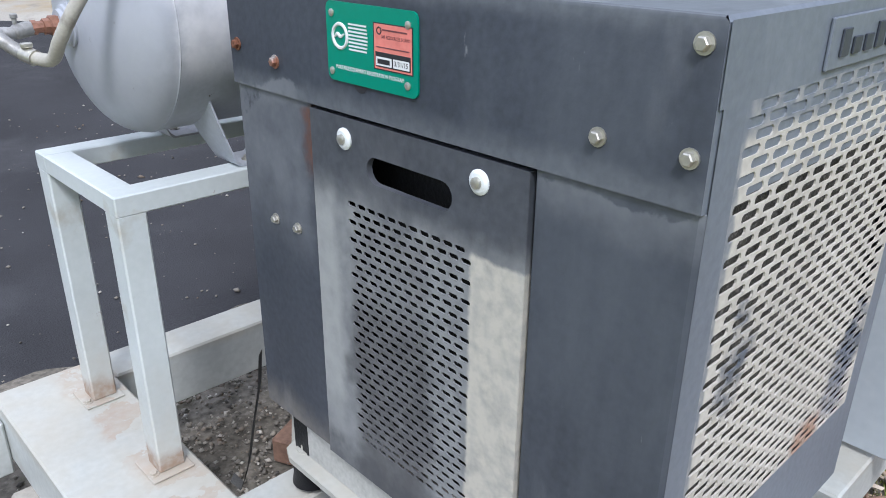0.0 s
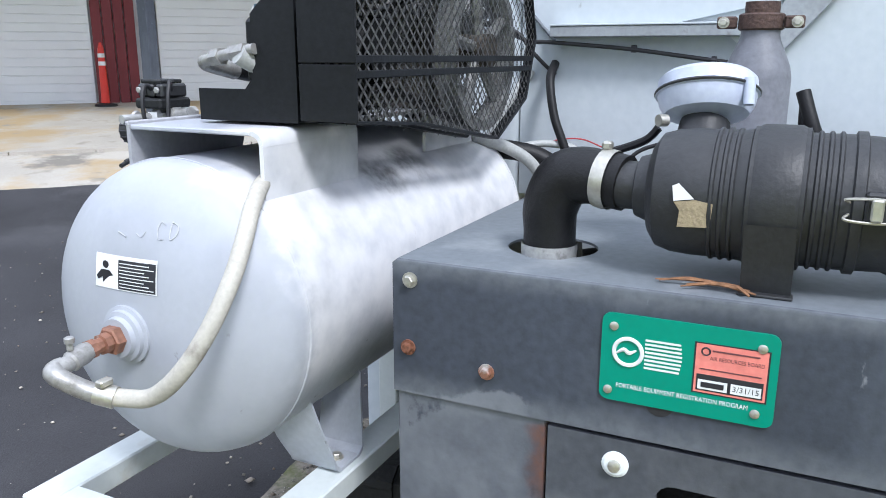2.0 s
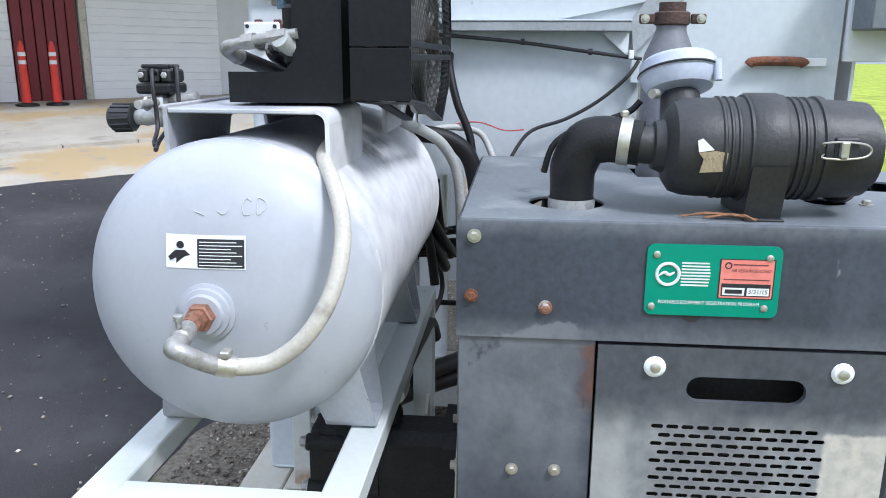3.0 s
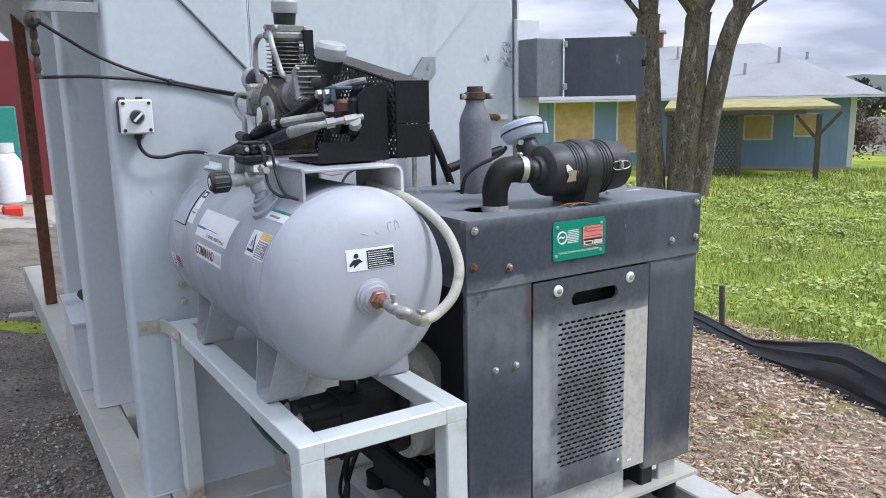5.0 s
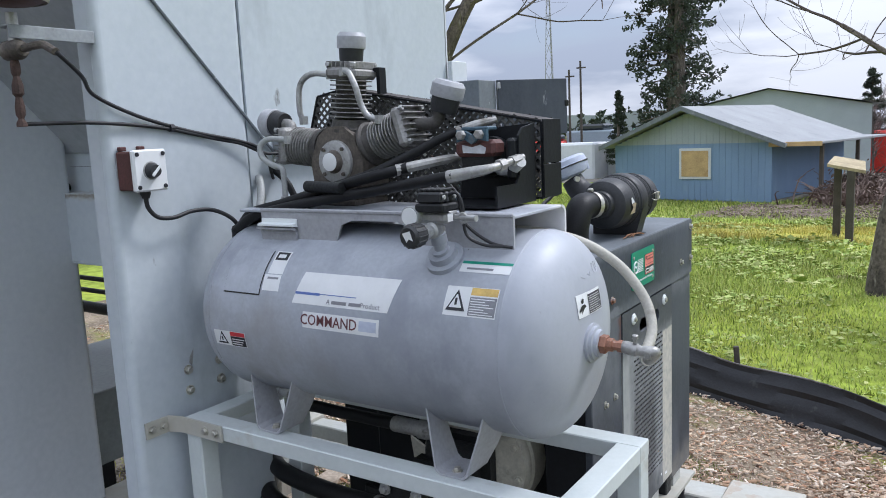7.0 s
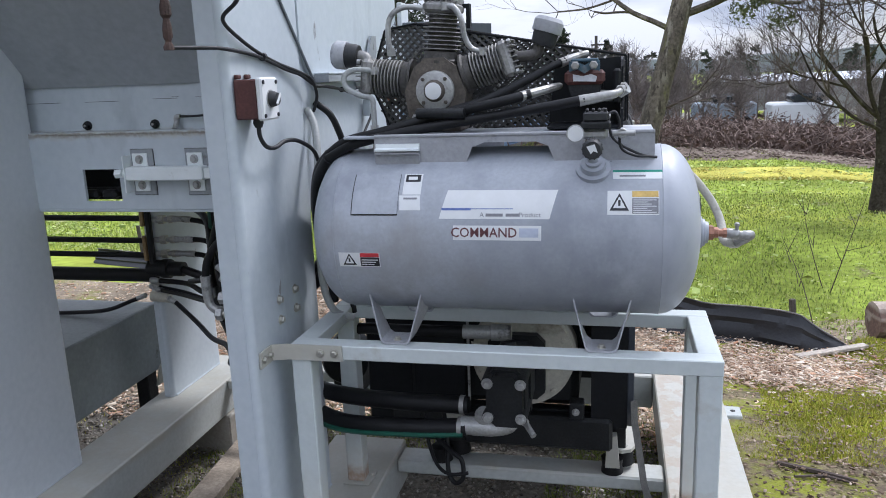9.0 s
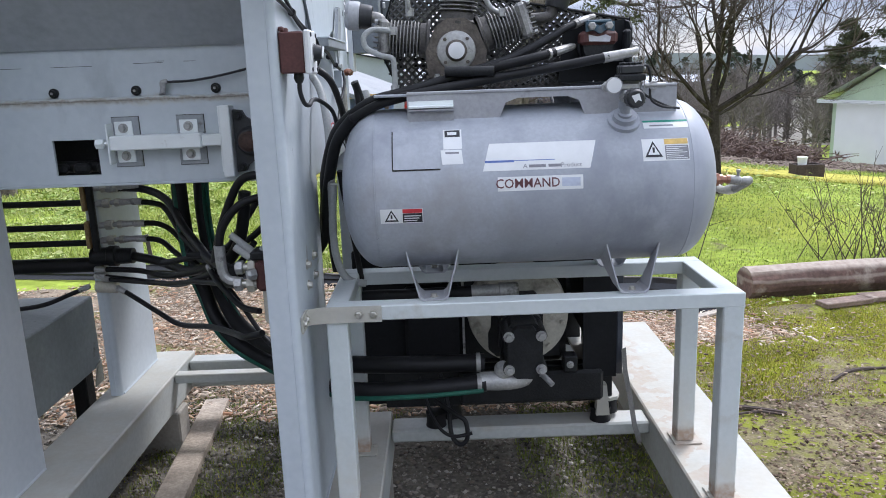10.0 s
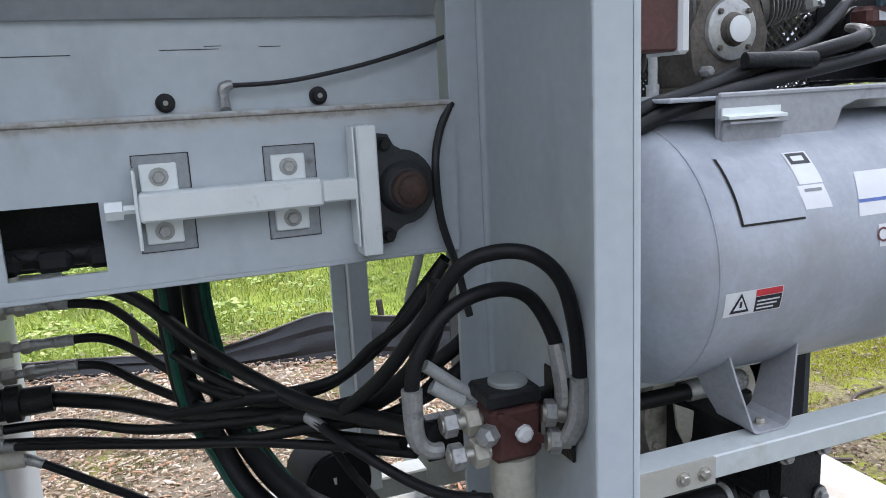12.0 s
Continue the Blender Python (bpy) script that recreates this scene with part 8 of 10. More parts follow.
part("label", Shape().box((2.105, 0.862, 0.575), (2.150, 0.864, 0.597), 0), M_WHITE, drum)
part("foot", Shape().box((2.04, 0.665, 0.3755), (2.18, 0.80, 0.46), 0.004), M_DARKMETAL, drum)

# ---- surroundings ----
M_SIDING = paint("blue_wood_siding", (0.20, 0.295, 0.44), 0.7, 0, 0.06, 1.5, 30, 0.05, [((0.24, 0.335, 0.47), 2.0, 0.56, 0.2, 0.75)], streak=3)
M_GABLE = paint("grey_blue_gable_boards", (0.34, 0.38, 0.40), 0.7, 0, 0.06, 1.5, 30, 0.04)
M_ROOF = paint("grey_shingle_roof", (0.30, 0.31, 0.32), 0.85, 0, 0.08, 1.2, 22, 0.15, [((0.22, 0.23, 0.23), 1.6, 0.58, 0.2, 0.9)])
M_TRIM = paint("white_trim", (0.62, 0.64, 0.65), 0.6, 0, 0.05, 3, 30, 0.02)
M_PLY = paint("plywood_board", (0.52, 0.36, 0.17), 0.8, 0, 0.15, 4, 40, 0.08, [((0.38, 0.24, 0.11), 6.0, 0.58, 0.15, 0.85)])
M_MOSS = paint("mossy_yellow_roof", (0.33, 0.29, 0.12), 0.9, 0, 0.2, 2, 20, 0.1, [((0.16, 0.16, 0.06), 2.5, 0.58, 0.15, 0.9)])
M_TIMBER = paint("dark_weathered_wood", (0.07, 0.06, 0.05), 0.85, 0, 0.2, 6, 60, 0.1)
M_BARK = paint("mossy_bark", (0.105, 0.088, 0.070), 0.95, 0, 0.45, 4, 26, 0.8, [((0.13, 0.13, 0.025), 2.2, 0.58, 0.1, 0.95), ((0.24, 0.215, 0.18), 9.0, 0.56, 0.1, 0.95), ((0.045, 0.036, 0.028), 22.0, 0.56, 0.06, 0.95)], streak=3.0)
M_DARKBARK = paint("dark_rough_bark", (0.05, 0.042, 0.035), 0.95, 0, 0.4, 5, 30, 0.6, [((0.12, 0.11, 0.09), 7.0, 0.60, 0.1, 0.95)], spec=0.1)
M_TWIG = paint("bare_twigs", (0.085, 0.065, 0.055), 0.95, 0, 0.3, 4, 40, 0.0)
# Far twigs are painted paler and greyer than near ones, for haze.
M_HAZE = paint("haze_grey_twigs", (0.165, 0.142, 0.128), 0.95, 0, 0.3, 0.6, 8, 0.0)
M_BRAMBLE = paint("brown_bramble", (0.16, 0.115, 0.095), 0.95, 0, 0.4, 1.5, 12, 0.0)
M_NEEDLE = paint("dark_conifer_needles", (0.048, 0.062, 0.040), 0.9, 0, 0.4, 1.2, 10, 0.0)
M_BUSH = paint("evergreen_leaves", (0.125, 0.14, 0.080), 0.85, 0, 0.4, 1.5, 10, 0.0)
M_GREENWALL = paint("pale_green_boards", (0.43, 0.53, 0.385), 0.75, 0, 0.06, 1.2, 20, 0.03)
M_METALROOF = paint("pale_metal_roof", (0.56, 0.60, 0.66), 0.45, 0.1, 0.06, 1.2, 20, 0.02)
M_REDWALL = paint("dark_red_metal_siding", (0.16, 0.018, 0.022), 0.5, 0, 0.08, 2, 30, 0.02)
M_DOOR = paint("white_roller_door", (0.76, 0.77, 0.78), 0.5, 0, 0.03, 2, 30, 0.01)
M_FENCE = paint("black_silt_fabric", (0.012, 0.013, 0.016), 0.55, 0, 0.3, 5, 60, 0.1, [((0.10, 0.10, 0.09), 6.0, 0.66, 0.12, 0.8)])
M_ORANGE = paint("red_orange_plastic", (0.62, 0.035, 0.02), 0.45, 0, 0.08, 5, 40, 0.0)
M_WAREHOUSE = paint("blue_grey_cladding", (0.26, 0.31, 0.36), 0.7, 0, 0.08, 0.6, 8, 0.0)
M_GREY = paint("mid_grey", (0.3, 0.3, 0.3), 0.7, 0, 0.1, 1, 8, 0.0)
M_GLASS_DARK = paint("dark_window_glass", (0.03, 0.035, 0.04), 0.1, 0, 0.1, 2, 10, 0.0)
M_BRICK = paint("red_brick_chimney", (0.22, 0.09, 0.07), 0.9, 0, 0.2, 6, 30, 0.1)
# Hills get one flat blue-grey, distance haze put into the colour.
M_HILL = paint("haze_blue_hills", (0.29, 0.31, 0.37), 1.0, 0, 0.1, 0.01, 0.1, 0.0)


def wall_frame(c, d):
    """A matrix with x along the wall's run d from c, y up through the wall to its front, z up."""
    r = Vector((d[0], d[1], 0)).normalized()
    m = Matrix((r, Vector((0, 0, 1)).cross(r), Vector((0, 0, 1)))).transposed().to_4x4()
    m.translation = Vector((c[0], c[1], c[2]))
    return m


def boards(parent, material, m, x0, x1, z0, z1, step, y=0.0, t=0.02):
    """Upright boards with gaps between them."""
    x = x0
    while x < x1 - 0.02:
        part("board", Shape().slab((x, y, z0), (min(x + step - 0.006, x1), y + t, z1), m, 0), material, parent)
        x += step


def bungalow():
    h = thing("house", "low blue wooden bungalow with boarded windows and a grey shingle roof", "house", at=(17, -18, -0.6))
    m = wall_frame((12.8, -21.2, -0.62), (0.77, 0.64))
    L, W, E = 13.5, 7.5, 2.38
    part("wall", Shape().slab((0, -W, 0), (L, -0.001, E), m, 0), M_SIDING, h)
    boards(h, M_SIDING, m, 0, L, 0.1, E, 0.32)
    part("foundation", Shape().slab((-0.03, -0.2, -0.5), (L, 0.05, 0.12), m, 0), M_CONCRETE, h)
    part("corner_post", Shape().slab((-0.05, -0.02, 0), (0.12, 0.05, E), m, 0.005), M_TRIM, h)
    over, rise = 0.75, 1.85
    v = [(-over, over, E - 0.02), (L + over, over, E - 0.02), (L - 2.6, -W / 2, E + rise), (2.6, -W / 2, E + rise), (-over, -W - over, E - 0.02), (L + over, -W - over, E - 0.02)]
    roof = Shape().add([m @ Vector(p) for p in v], [(0, 1, 2, 3), (4, 0, 3), (1, 5, 2), (5, 4, 3, 2)])
    part("roof", roof, M_ROOF, h)
    part("soffit", Shape().slab((-over, -W - over, E - 0.10), (L + over, over, E - 0.03), m, 0.005), M_TRIM, h, "white eave board")
    for a, b, z0, z1 in ((9.35, 8.05, 0.95, 2.28), (7.2, 6.23, 0.62, 2.28), (3.15, 2.37, 1.02, 1.72), (1.65, 1.02, 1.11, 1.76)):
        w = part("window", Shape().slab((b - 0.06, 0.02, z0 - 0.06), (a + 0.06, 0.05, z1 + 0.06), m, 0.005), M_TRIM, h)
        part("boarding", Shape().slab((b, 0.05, z0), (a, 0.07, z1), m, 0.004), M_PLY, w, "plywood sheet over the window")
    part("chimney", Shape().slab((6.0, -W / 2 - 0.7, E + 1.1), (7.1, -W / 2 + 0.1, E + 2.35), m, 0.02), M_BRICK, h)
    part("chimney_cap", Shape().slab((5.9, -W / 2 - 0.8, E + 2.351), (7.2, -W / 2 + 0.2, E + 2.45), m, 0.02), M_CONCRETE, h)
    for x, y, q in ((3.2, -1.0, 0.35), (4.6, -1.6, 0.30), (2.1, -1.9, 0.5), (5.4, -2.5, 0.4), (1.2, -2.2, 0.2)):
        z = E + rise * (-y + over) / (W / 2 + over)
        part("roof_vent", Shape().rod(m @ Vector((x, y, z - 0.05)), m @ Vector((x, y, z + q)), 0.05, None, 8), M_GREY, h)
    # porch roof on posts with lattice
    porch = part("porch_roof", Shape().add([m @ Vector(p) for p in [(1.1, 0.4, 2.22), (5.5, 0.4, 2.22), (5.5, 4.6, 2.02), (1.1, 4.6, 2.02), (1.1, 0.4, 2.30), (5.5, 0.4, 2.30), (5.5, 4.6, 2.10), (1.1, 4.6, 2.10)]], [(0, 1, 2, 3), (4, 5, 6, 7), (0, 1, 5, 4), (1, 2, 6, 5), (2, 3, 7, 6), (3, 0, 4, 7)]), M_MOSS, h, "mossy yellow porch roof")
    part("porch_beam", Shape().slab((1.9, 4.45, 1.89), (5.5, 4.6, 2.015), m, 0.01), M_TIMBER, h)
    for x in (1.5, 3.45, 5.3):
        part("porch_post", Shape().slab((x, 4.42, -0.3), (x + 0.13, 4.55, 1.89), m, 0.01), M_TIMBER, h)
    part("post_brace", Shape().slab((0, 0, 0), (0.08, 0.06, 0.75), m @ pose(1.62, 4.46, 1.32, 0, 40, 0), 0.005), M_TIMBER, h)
    part("post_brace", Shape().slab((0, 0, 0), (0.08, 0.06, 0.75), m @ pose(1.50, 4.46, 1.35, 0, -40, 0), 0.005), M_TIMBER, h)
    lat = Shape()
    for k in range(34):
        for e in (1, -1):
            lat.slab((0, 0, 0), (0.032, 0.012, 2.6), m @ pose(2.3 + k * 0.11 if e == 1 else 3.3 + k * 0.11, 4.40 + 0.013 * e, -0.1, 0, 35 * e, 0), 0)
    keep = Shape()
    inv = m.inverted()
    for f in range(len(lat.f) // 6):
        pts = [lat.v[f * 8 + i] for i in range(8)]
        a, b = inv @ Vector(pts[0]), inv @ Vector(pts[1])
        lo, hi = 3.58, 5.30
        ts = []
        for t in (0, 1):
            ts.append(t)
        x0, x1 = a.x, b.x
        t0, t1 = 0.0, 1.0
        if abs(x1 - x0) > 1e-6:
            ta, tb = sorted(((lo - x0) / (x1 - x0), (hi - x0) / (x1 - x0)))
            t0, t1 = max(0, ta), min(1, tb)
        z0, z1 = a.z, b.z
        if abs(z1 - z0) > 1e-6:
            ta, tb = sorted(((-0.1 - z0) / (z1 - z0), (1.89 - z0) / (z1 - z0)))
            t0, t1 = max(t0, ta), min(t1, tb)
        if t1 - t0 < 0.02:
            continue
        v = []
        for i in range(0, 8, 2):
            p, q = Vector(pts[i]), Vector(pts[i + 1])
            v += [p.lerp(q, t0), p.lerp(q, t1)]
        keep.add(v, [(0, 1, 3, 2), (4, 6, 7, 5), (0, 4, 5, 1), (2, 3, 7, 6)])
    part("lattice", keep, M_TIMBER, h, "dark wooden lattice screen", fix=False)
    part("patio_slab", Shape().slab((1.0, 1.0, -0.1), (8.0, 4.7, 0.02), m, 0.02), M_CONCRETE, h)


bungalow()


def shed():
    s = thing("shed", "small blue wooden shed with a boarded window and a grey roof", "shed", at=(7, -21.5, -0.6))
    m = wall_frame((4.4, -20.6, -0.62), (4.9, -1.0))
    m = m @ Matrix.Diagonal((1, -1, 1, 1))
    L, D, E, P = 5.26, 6.0, 1.80, 2.88
    part("front_wall", Shape().prism([(0, 0.0), (L, 0.0), (L, E), (L / 2, P - 0.1), (0, E)], "y", 0.0, 0.04), M_SIDING, s)
    s.children[-1].matrix_local = Matrix.Translation(-s.location) @ m
    x = 0.0
    while x < L:
        top = E + (P - 0.12 - E) * (1 - abs(x + 0.1 - L / 2) / (L / 2))
        if top > E + 0.03:
            part("gable_board", Shape().slab((x, -0.025, E), (min(L, x + 0.193), -0.002, top), m, 0), M_GABLE, s)
        x += 0.2
    boards(s, M_SIDING, m, 0.0, L, 0.05, E - 0.01, 0.2, -0.022, 0.02)
    part("side_wall", Shape().slab((-0.005, 0.05, 0.1), (0.06, D, E), m, 0), M_SIDING, s)
    part("side_wall", Shape().slab((L - 0.06, 0.05, 0.1), (L + 0.005, D, E), m, 0), M_SIDING, s)
    part("back_wall", Shape().slab((0, D - 0.05, 0), (L, D, E), m, 0), M_SIDING, s)
    part("foundation", Shape().slab((0, 0.0, -0.6), (L, D, 0.08), m, 0), M_CONCRETE, s)
    for e in (0, 1):
        a, b = (-0.55, L / 2) if e == 0 else (L + 0.35, L / 2)
        za = E - 0.12 if e == 0 else E - 0.10
        v = [(a, -0.45, za), (b, -0.45, P), (b, D + 0.4, P), (a, D + 0.4, za), (a, -0.45, za + 0.09), (b, -0.45, P + 0.09), (b, D + 0.4, P + 0.09), (a, D + 0.4, za + 0.09)]
        part("roof", Shape().add([m @ Vector(p) for p in v], [(0, 1, 2, 3), (4, 5, 6, 7), (0, 1, 5, 4), (1, 2, 6, 5), (2, 3, 7, 6), (3, 0, 4, 7)]), M_ROOF, s)
        v = [(a, -0.49, za - 0.04), (b, -0.49, P - 0.04), (b, -0.46, P - 0.04), (a, -0.46, za - 0.04), (a, -0.49, za + 0.1), (b, -0.49, P + 0.1), (b, -0.46, P + 0.1), (a, -0.46, za + 0.1)]
        part("bargeboard", Shape().add([m @ Vector(p) for p in v], [(0, 1, 2, 3), (4, 5, 6, 7), (0, 1, 5, 4), (1, 2, 6, 5), (2, 3, 7, 6), (3, 0, 4, 7)]), M_BOX_TOP, s)
    part("porch_roof", Shape().slab((-1.45, -0.3, E - 0.07), (-0.02, D, E + 0.0), m, 0.01), M_ROOF, s, "low flat porch roof")
    part("porch_fascia", Shape().slab((-1.48, -0.33, E - 0.12), (-0.02, -0.301, E + 0.01), m, 0.004), M_PLY, s, "tan fascia board")
    for y in (0.0, 3.0):
        part("porch_post", Shape().slab((-1.40, y, -0.3), (-1.30, y + 0.1, E - 0.07), m, 0.005), M_TIMBER, s)
    w = part("window", Shape().slab((1.85, -0.06, 0.71), (2.90, -0.023, 1.67), m, 0.005), M_TRIM, s)
    part("boarding", Shape().slab((1.93, -0.075, 0.79), (2.82, -0.061, 1.59), m, 0.004), M_PLY, w, "plywood sheet over the window")


shed()


def box_house(name, label, c, d, L, W, E, P, wall_m, roof_m, category="building", ridge_along=True, z=None):
    """A plain gabled building far off: walls, two roof slopes and gables."""
    h = thing(name, label, category, at=(c[0], c[1], 0))
    m = wall_frame((c[0], c[1], ground_z(*c) - 0.1 if z is None else z), d)
    part("wall", Shape().slab((0, -W, 0), (L, 0, E), m, 0), wall_m, h)
    if ridge_along:
        v = [(-0.3, 0.4, E), (L + 0.3, 0.4, E), (L + 0.3, -W / 2, P), (-0.3, -W / 2, P), (-0.3, -W - 0.4, E), (L + 0.3, -W - 0.4, E)]
        part("roof", Shape().add([m @ Vector(p) for p in v], [(0, 1, 2, 3), (3, 2, 5, 4)]), roof_m, h)
        for x in (0, L):
            part("gable", Shape().add([m @ Vector(p) for p in [(x, 0, E), (x, -W, E), (x, -W / 2, P - 0.05)]], [(0, 1, 2)]), wall_m, h)
    else:
        v = [(-0.4, 0.3, E), (L / 2, 0.3, P), (L / 2, -W - 0.3, P), (-0.4, -W - 0.3, E), (L + 0.4, 0.3, E), (L + 0.4, -W - 0.3, E)]
        part("roof", Shape().add([m @ Vector(p) for p in v], [(0, 1, 2, 3), (1, 4, 5, 2)]), roof_m, h)
        part("gable", Shape().add([m @ Vector(p) for p in [(0, 0.0, E), (L, 0.0, E), (L / 2, 0.0, P - 0.05)]], [(0, 1, 2)]), wall_m, h)
    return h, m


box_house("house", "pale grey house with a grey roof behind the shed", (3.2, -36.4), (0.98, 0.12), 8.6, 8, 3.6, 4.55, M_GABLE, M_ROOF, "house", False, z=-1.3)
BL = 14.0
bh, bm_ = box_house("barn", "pale green barn with ribbed metal roof and large white door", (-26.3, -23.4), (0.935, 0.35), BL, 3.8, 2.05, 3.15, M_GREENWALL, M_METALROOF, "barn", True, z=-1.65)
part("sliding_door", Shape().slab((BL + 0.02, -3.6, 0.0), (BL + 0.07, -0.35, 1.95), bm_, 0.01), M_DOOR, bh, "white sliding barn door")
part("corner_trim", Shape().slab((BL - 0.05, -0.05, 0), (BL + 0.05, 0.05, 2.05), bm_, 0.005), M_TRIM, bh)
part("eave_trim", Shape().slab((-0.3, 0.32, 1.95), (BL + 0.3, 0.46, 2.1), bm_, 0.005), M_TRIM, bh)
part("gable_trim", Shape().slab((BL + 0.25, -4.2, 1.95), (BL + 0.32, 0.4, 2.06), bm_, 0.005), M_TRIM, bh)
part("side_door", Shape().slab((BL - 2.0, 0.02, 0.2), (BL - 1.6, 0.06, 1.45), bm_, 0.005), M_RUST, bh, "brown wooden door")
for x in (BL - 3.6, BL - 6.5, BL - 9.5):
    w = part("window", Shape().slab((x, 0.02, 0.65), (x + 1.1, 0.07, 1.45), bm_, 0.005), M_TRIM, bh)
    part("pane", Shape().slab((x + 0.08, 0.071, 0.72), (x + 1.02, 0.08, 1.38), bm_, 0), M_GLASS_DARK, w)
for k in range(20):
    part("roof_rib", Shape().rod(bm_ @ Vector((0.1 + k * 0.72, 0.4, 2.06)), bm_ @ Vector((0.1 + k * 0.72, -1.9, 3.16)), 0.025, None, 6), M_METALROOF, bh)

# shop with roller doors
shop = thing("shop_building", "white and dark red metal shop building with roller doors", "building", at=(11.5, 11.5, 0.8))
sm = wall_frame((10.2, 12.9, 0.84), (2.9, -2.6))
part("wall", Shape().slab((-9, 0.12, -0.2), (14, 0.3, 4.6), sm, 0), M_TRIM, shop)
for a, b in ((-5.2, -0.04), (1.13, 3.77), (5.12, 7.8)):
    d_ = part("roller_door", Shape().slab((a, 0.02, 0.0), (b, 0.11, 3.4), sm, 0), M_DOOR, shop, "white roller door")
    for k in range(22):
        part("door_slat", Shape().slab((a, 0.005, 0.02 + k * 0.152), (b, 0.02, 0.158 + k * 0.152), sm, 0.004), M_DOOR, d_)
for a, b in ((0.0, 0.78), (3.80, 4.95)):
    red = Shape()
    x = a
    while x < b - 0.02:
        red.slab((x, -0.02, 0.0), (min(b, x + 0.17), 0.11, 4.4), sm, 0.01)
        x += 0.19
    part("red_siding", red, M_REDWALL, shop, "dark red ribbed siding")
part("jamb", Shape().slab((0.90, -0.03, 0.0), (1.10, 0.11, 3.6), sm, 0.005), M_CREAM, shop)
part("jamb", Shape().slab((4.97, -0.03, 0.0), (5.10, 0.11, 3.6), sm, 0.005), M_CREAM, shop)
part("roof", Shape().slab((-9, -4.5, 4.3), (14, 6, 4.5), sm, 0), M_METALROOF, shop)
solo("steel_pillar", Shape().box((7.46, 8.72, 0.3), (7.62, 8.88, 4.9), 0.01), M_BOX, "dark blue-grey square steel pillar of the shop canopy", "pillar")
apron = Shape()
for j in range(13):
    for i in range(25):
        p = sm @ Vector((-9 + i, -7.2 + j * 0.62, 0))
        apron.v.append((p.x, p.y, ground_z(p.x, p.y) + (0.035 if j > 0 else -0.05)))
for j in range(12):
    for i in range(24):
        a = j * 25 + i
        apron.f.append((a, a + 1, a + 26, a + 25))
M_APRON = paint("stained_apron_concrete", (0.37, 0.345, 0.30), 0.85, 0, 0.10, 1.5, 60, 0.12, [((0.36, 0.27, 0.15), 0.42, 0.50, 0.10, 0.85), ((0.19, 0.175, 0.15), 0.7, 0.60, 0.06, 0.9), ((0.26, 0.24, 0.20), 2.5, 0.58, 0.12, 0.85)])
solo("concrete_apron", apron, M_APRON, "stained concrete apron before the shop doors", "pavement", kind="structure")
kerb = Shape()
for i in range(24):
    p, q = sm @ Vector((-9 + i, -4.9, 0)), sm @ Vector((-8.02 + i, -4.9, 0))
    o = (sm @ Vector((0, 0.12, 0)) - sm @ Vector((0, 0, 0)))
    zp, zq = ground_z(p.x, p.y) + 0.03, ground_z(q.x, q.y) + 0.03
    v = [(p.x, p.y, zp), (q.x, q.y, zq), (q.x + o.x, q.y + o.y, zq), (p.x + o.x, p.y + o.y, zp)]
    kerb.add(v + [(a, b, c + 0.05) for a, b, c in v], [(0, 1, 5, 4), (1, 2, 6, 5), (2, 3, 7, 6), (3, 0, 4, 7), (4, 5, 6, 7)])
solo("kerb", kerb, M_CONCRETE, "pale concrete kerb along the shop apron", "kerb", kind="structure")


def delineator():
    d = thing("delineator_post", "red plastic delineator post with white bands on a black base", "traffic post", "traffic posts")
    part("base", Shape().turn([(0, 0.2), (0.6, 0.19), (1, 0.08)], (0, 0, 0), (0, 0, 0.06), 20), M_RUBBER, d)
    part("tube", Shape().turn([(0, 0.075), (0.85, 0.055), (0.9, 0.05), (1, 0.02)], (0, 0, 0.06), (0, 0, 1.12), 18), M_ORANGE, d)
    for z in (0.72, 0.86):
        part("band", Shape().turn([(0, 0.064), (1, 0.062)], (0, 0, z), (0, 0, z + 0.07), 18, False), M_WHITE, d)
    return d


dp = delineator()
dp.location = (10.0, 12.5, ground_z(10.0, 12.5) + 0.03)
copy_thing(dp, pose(12.6, 9.95, ground_z(12.6, 9.95) + 0.03))
copy_thing(dp, pose(12.95, 9.6, ground_z(12.95, 9.6) + 0.03))

# clutter at the far end of the yard
jug = thing("fuel_can", "blue plastic jerry can on the ground", "jerry can", at=(12.84, 2.45, 0.1))
part("body", Shape().box((12.7, 2.28, 0.16), (13.0, 2.60, 0.62), 0.05), paint("blue_plastic", (0.02, 0.10, 0.42), 0.4, 0, 0.1, 5, 40, 0.0), jug)
part("spout", Shape().rod((12.85, 2.5, 0.62), (12.85, 2.5, 0.85), 0.04, None, 10), M_WHITE, jug)
can = thing("fuel_can", "small red plastic fuel can on the ground", "fuel can", at=(13.5, 1.95, 0.1))
part("body", Shape().box((13.35, 1.80, 0.08), (13.65, 2.10, 0.28), 0.04), M_ORANGE, can)
prop = thing("gas_cylinder", "white propane gas cylinder on the ground", "gas cylinder", at=(15.0, 1.86, 0.1))
part("body", Shape().turn([(0, 0.18), (0.08, 0.25), (0.8, 0.25), (0.95, 0.16), (1, 0.08)], (15.0, 1.88, 0.12), (15.0, 1.88, 1.1), 22), M_WHITE, prop)
part("collar", Shape().turn([(0, 0.15), (1, 0.15)], (15.0, 1.88, 1.08), (15.0, 1.88, 1.25), 18, False), M_WHITE, prop)
solo("teal_cabinet", Shape().box((16.3, 1.55, 0.1), (16.9, 2.05, 1.9), 0.03), paint("teal_paint", (0.03, 0.25, 0.22), 0.5, 0, 0.1, 3, 30, 0.0), "teal steel cabinet at the yard end", "cabinet")
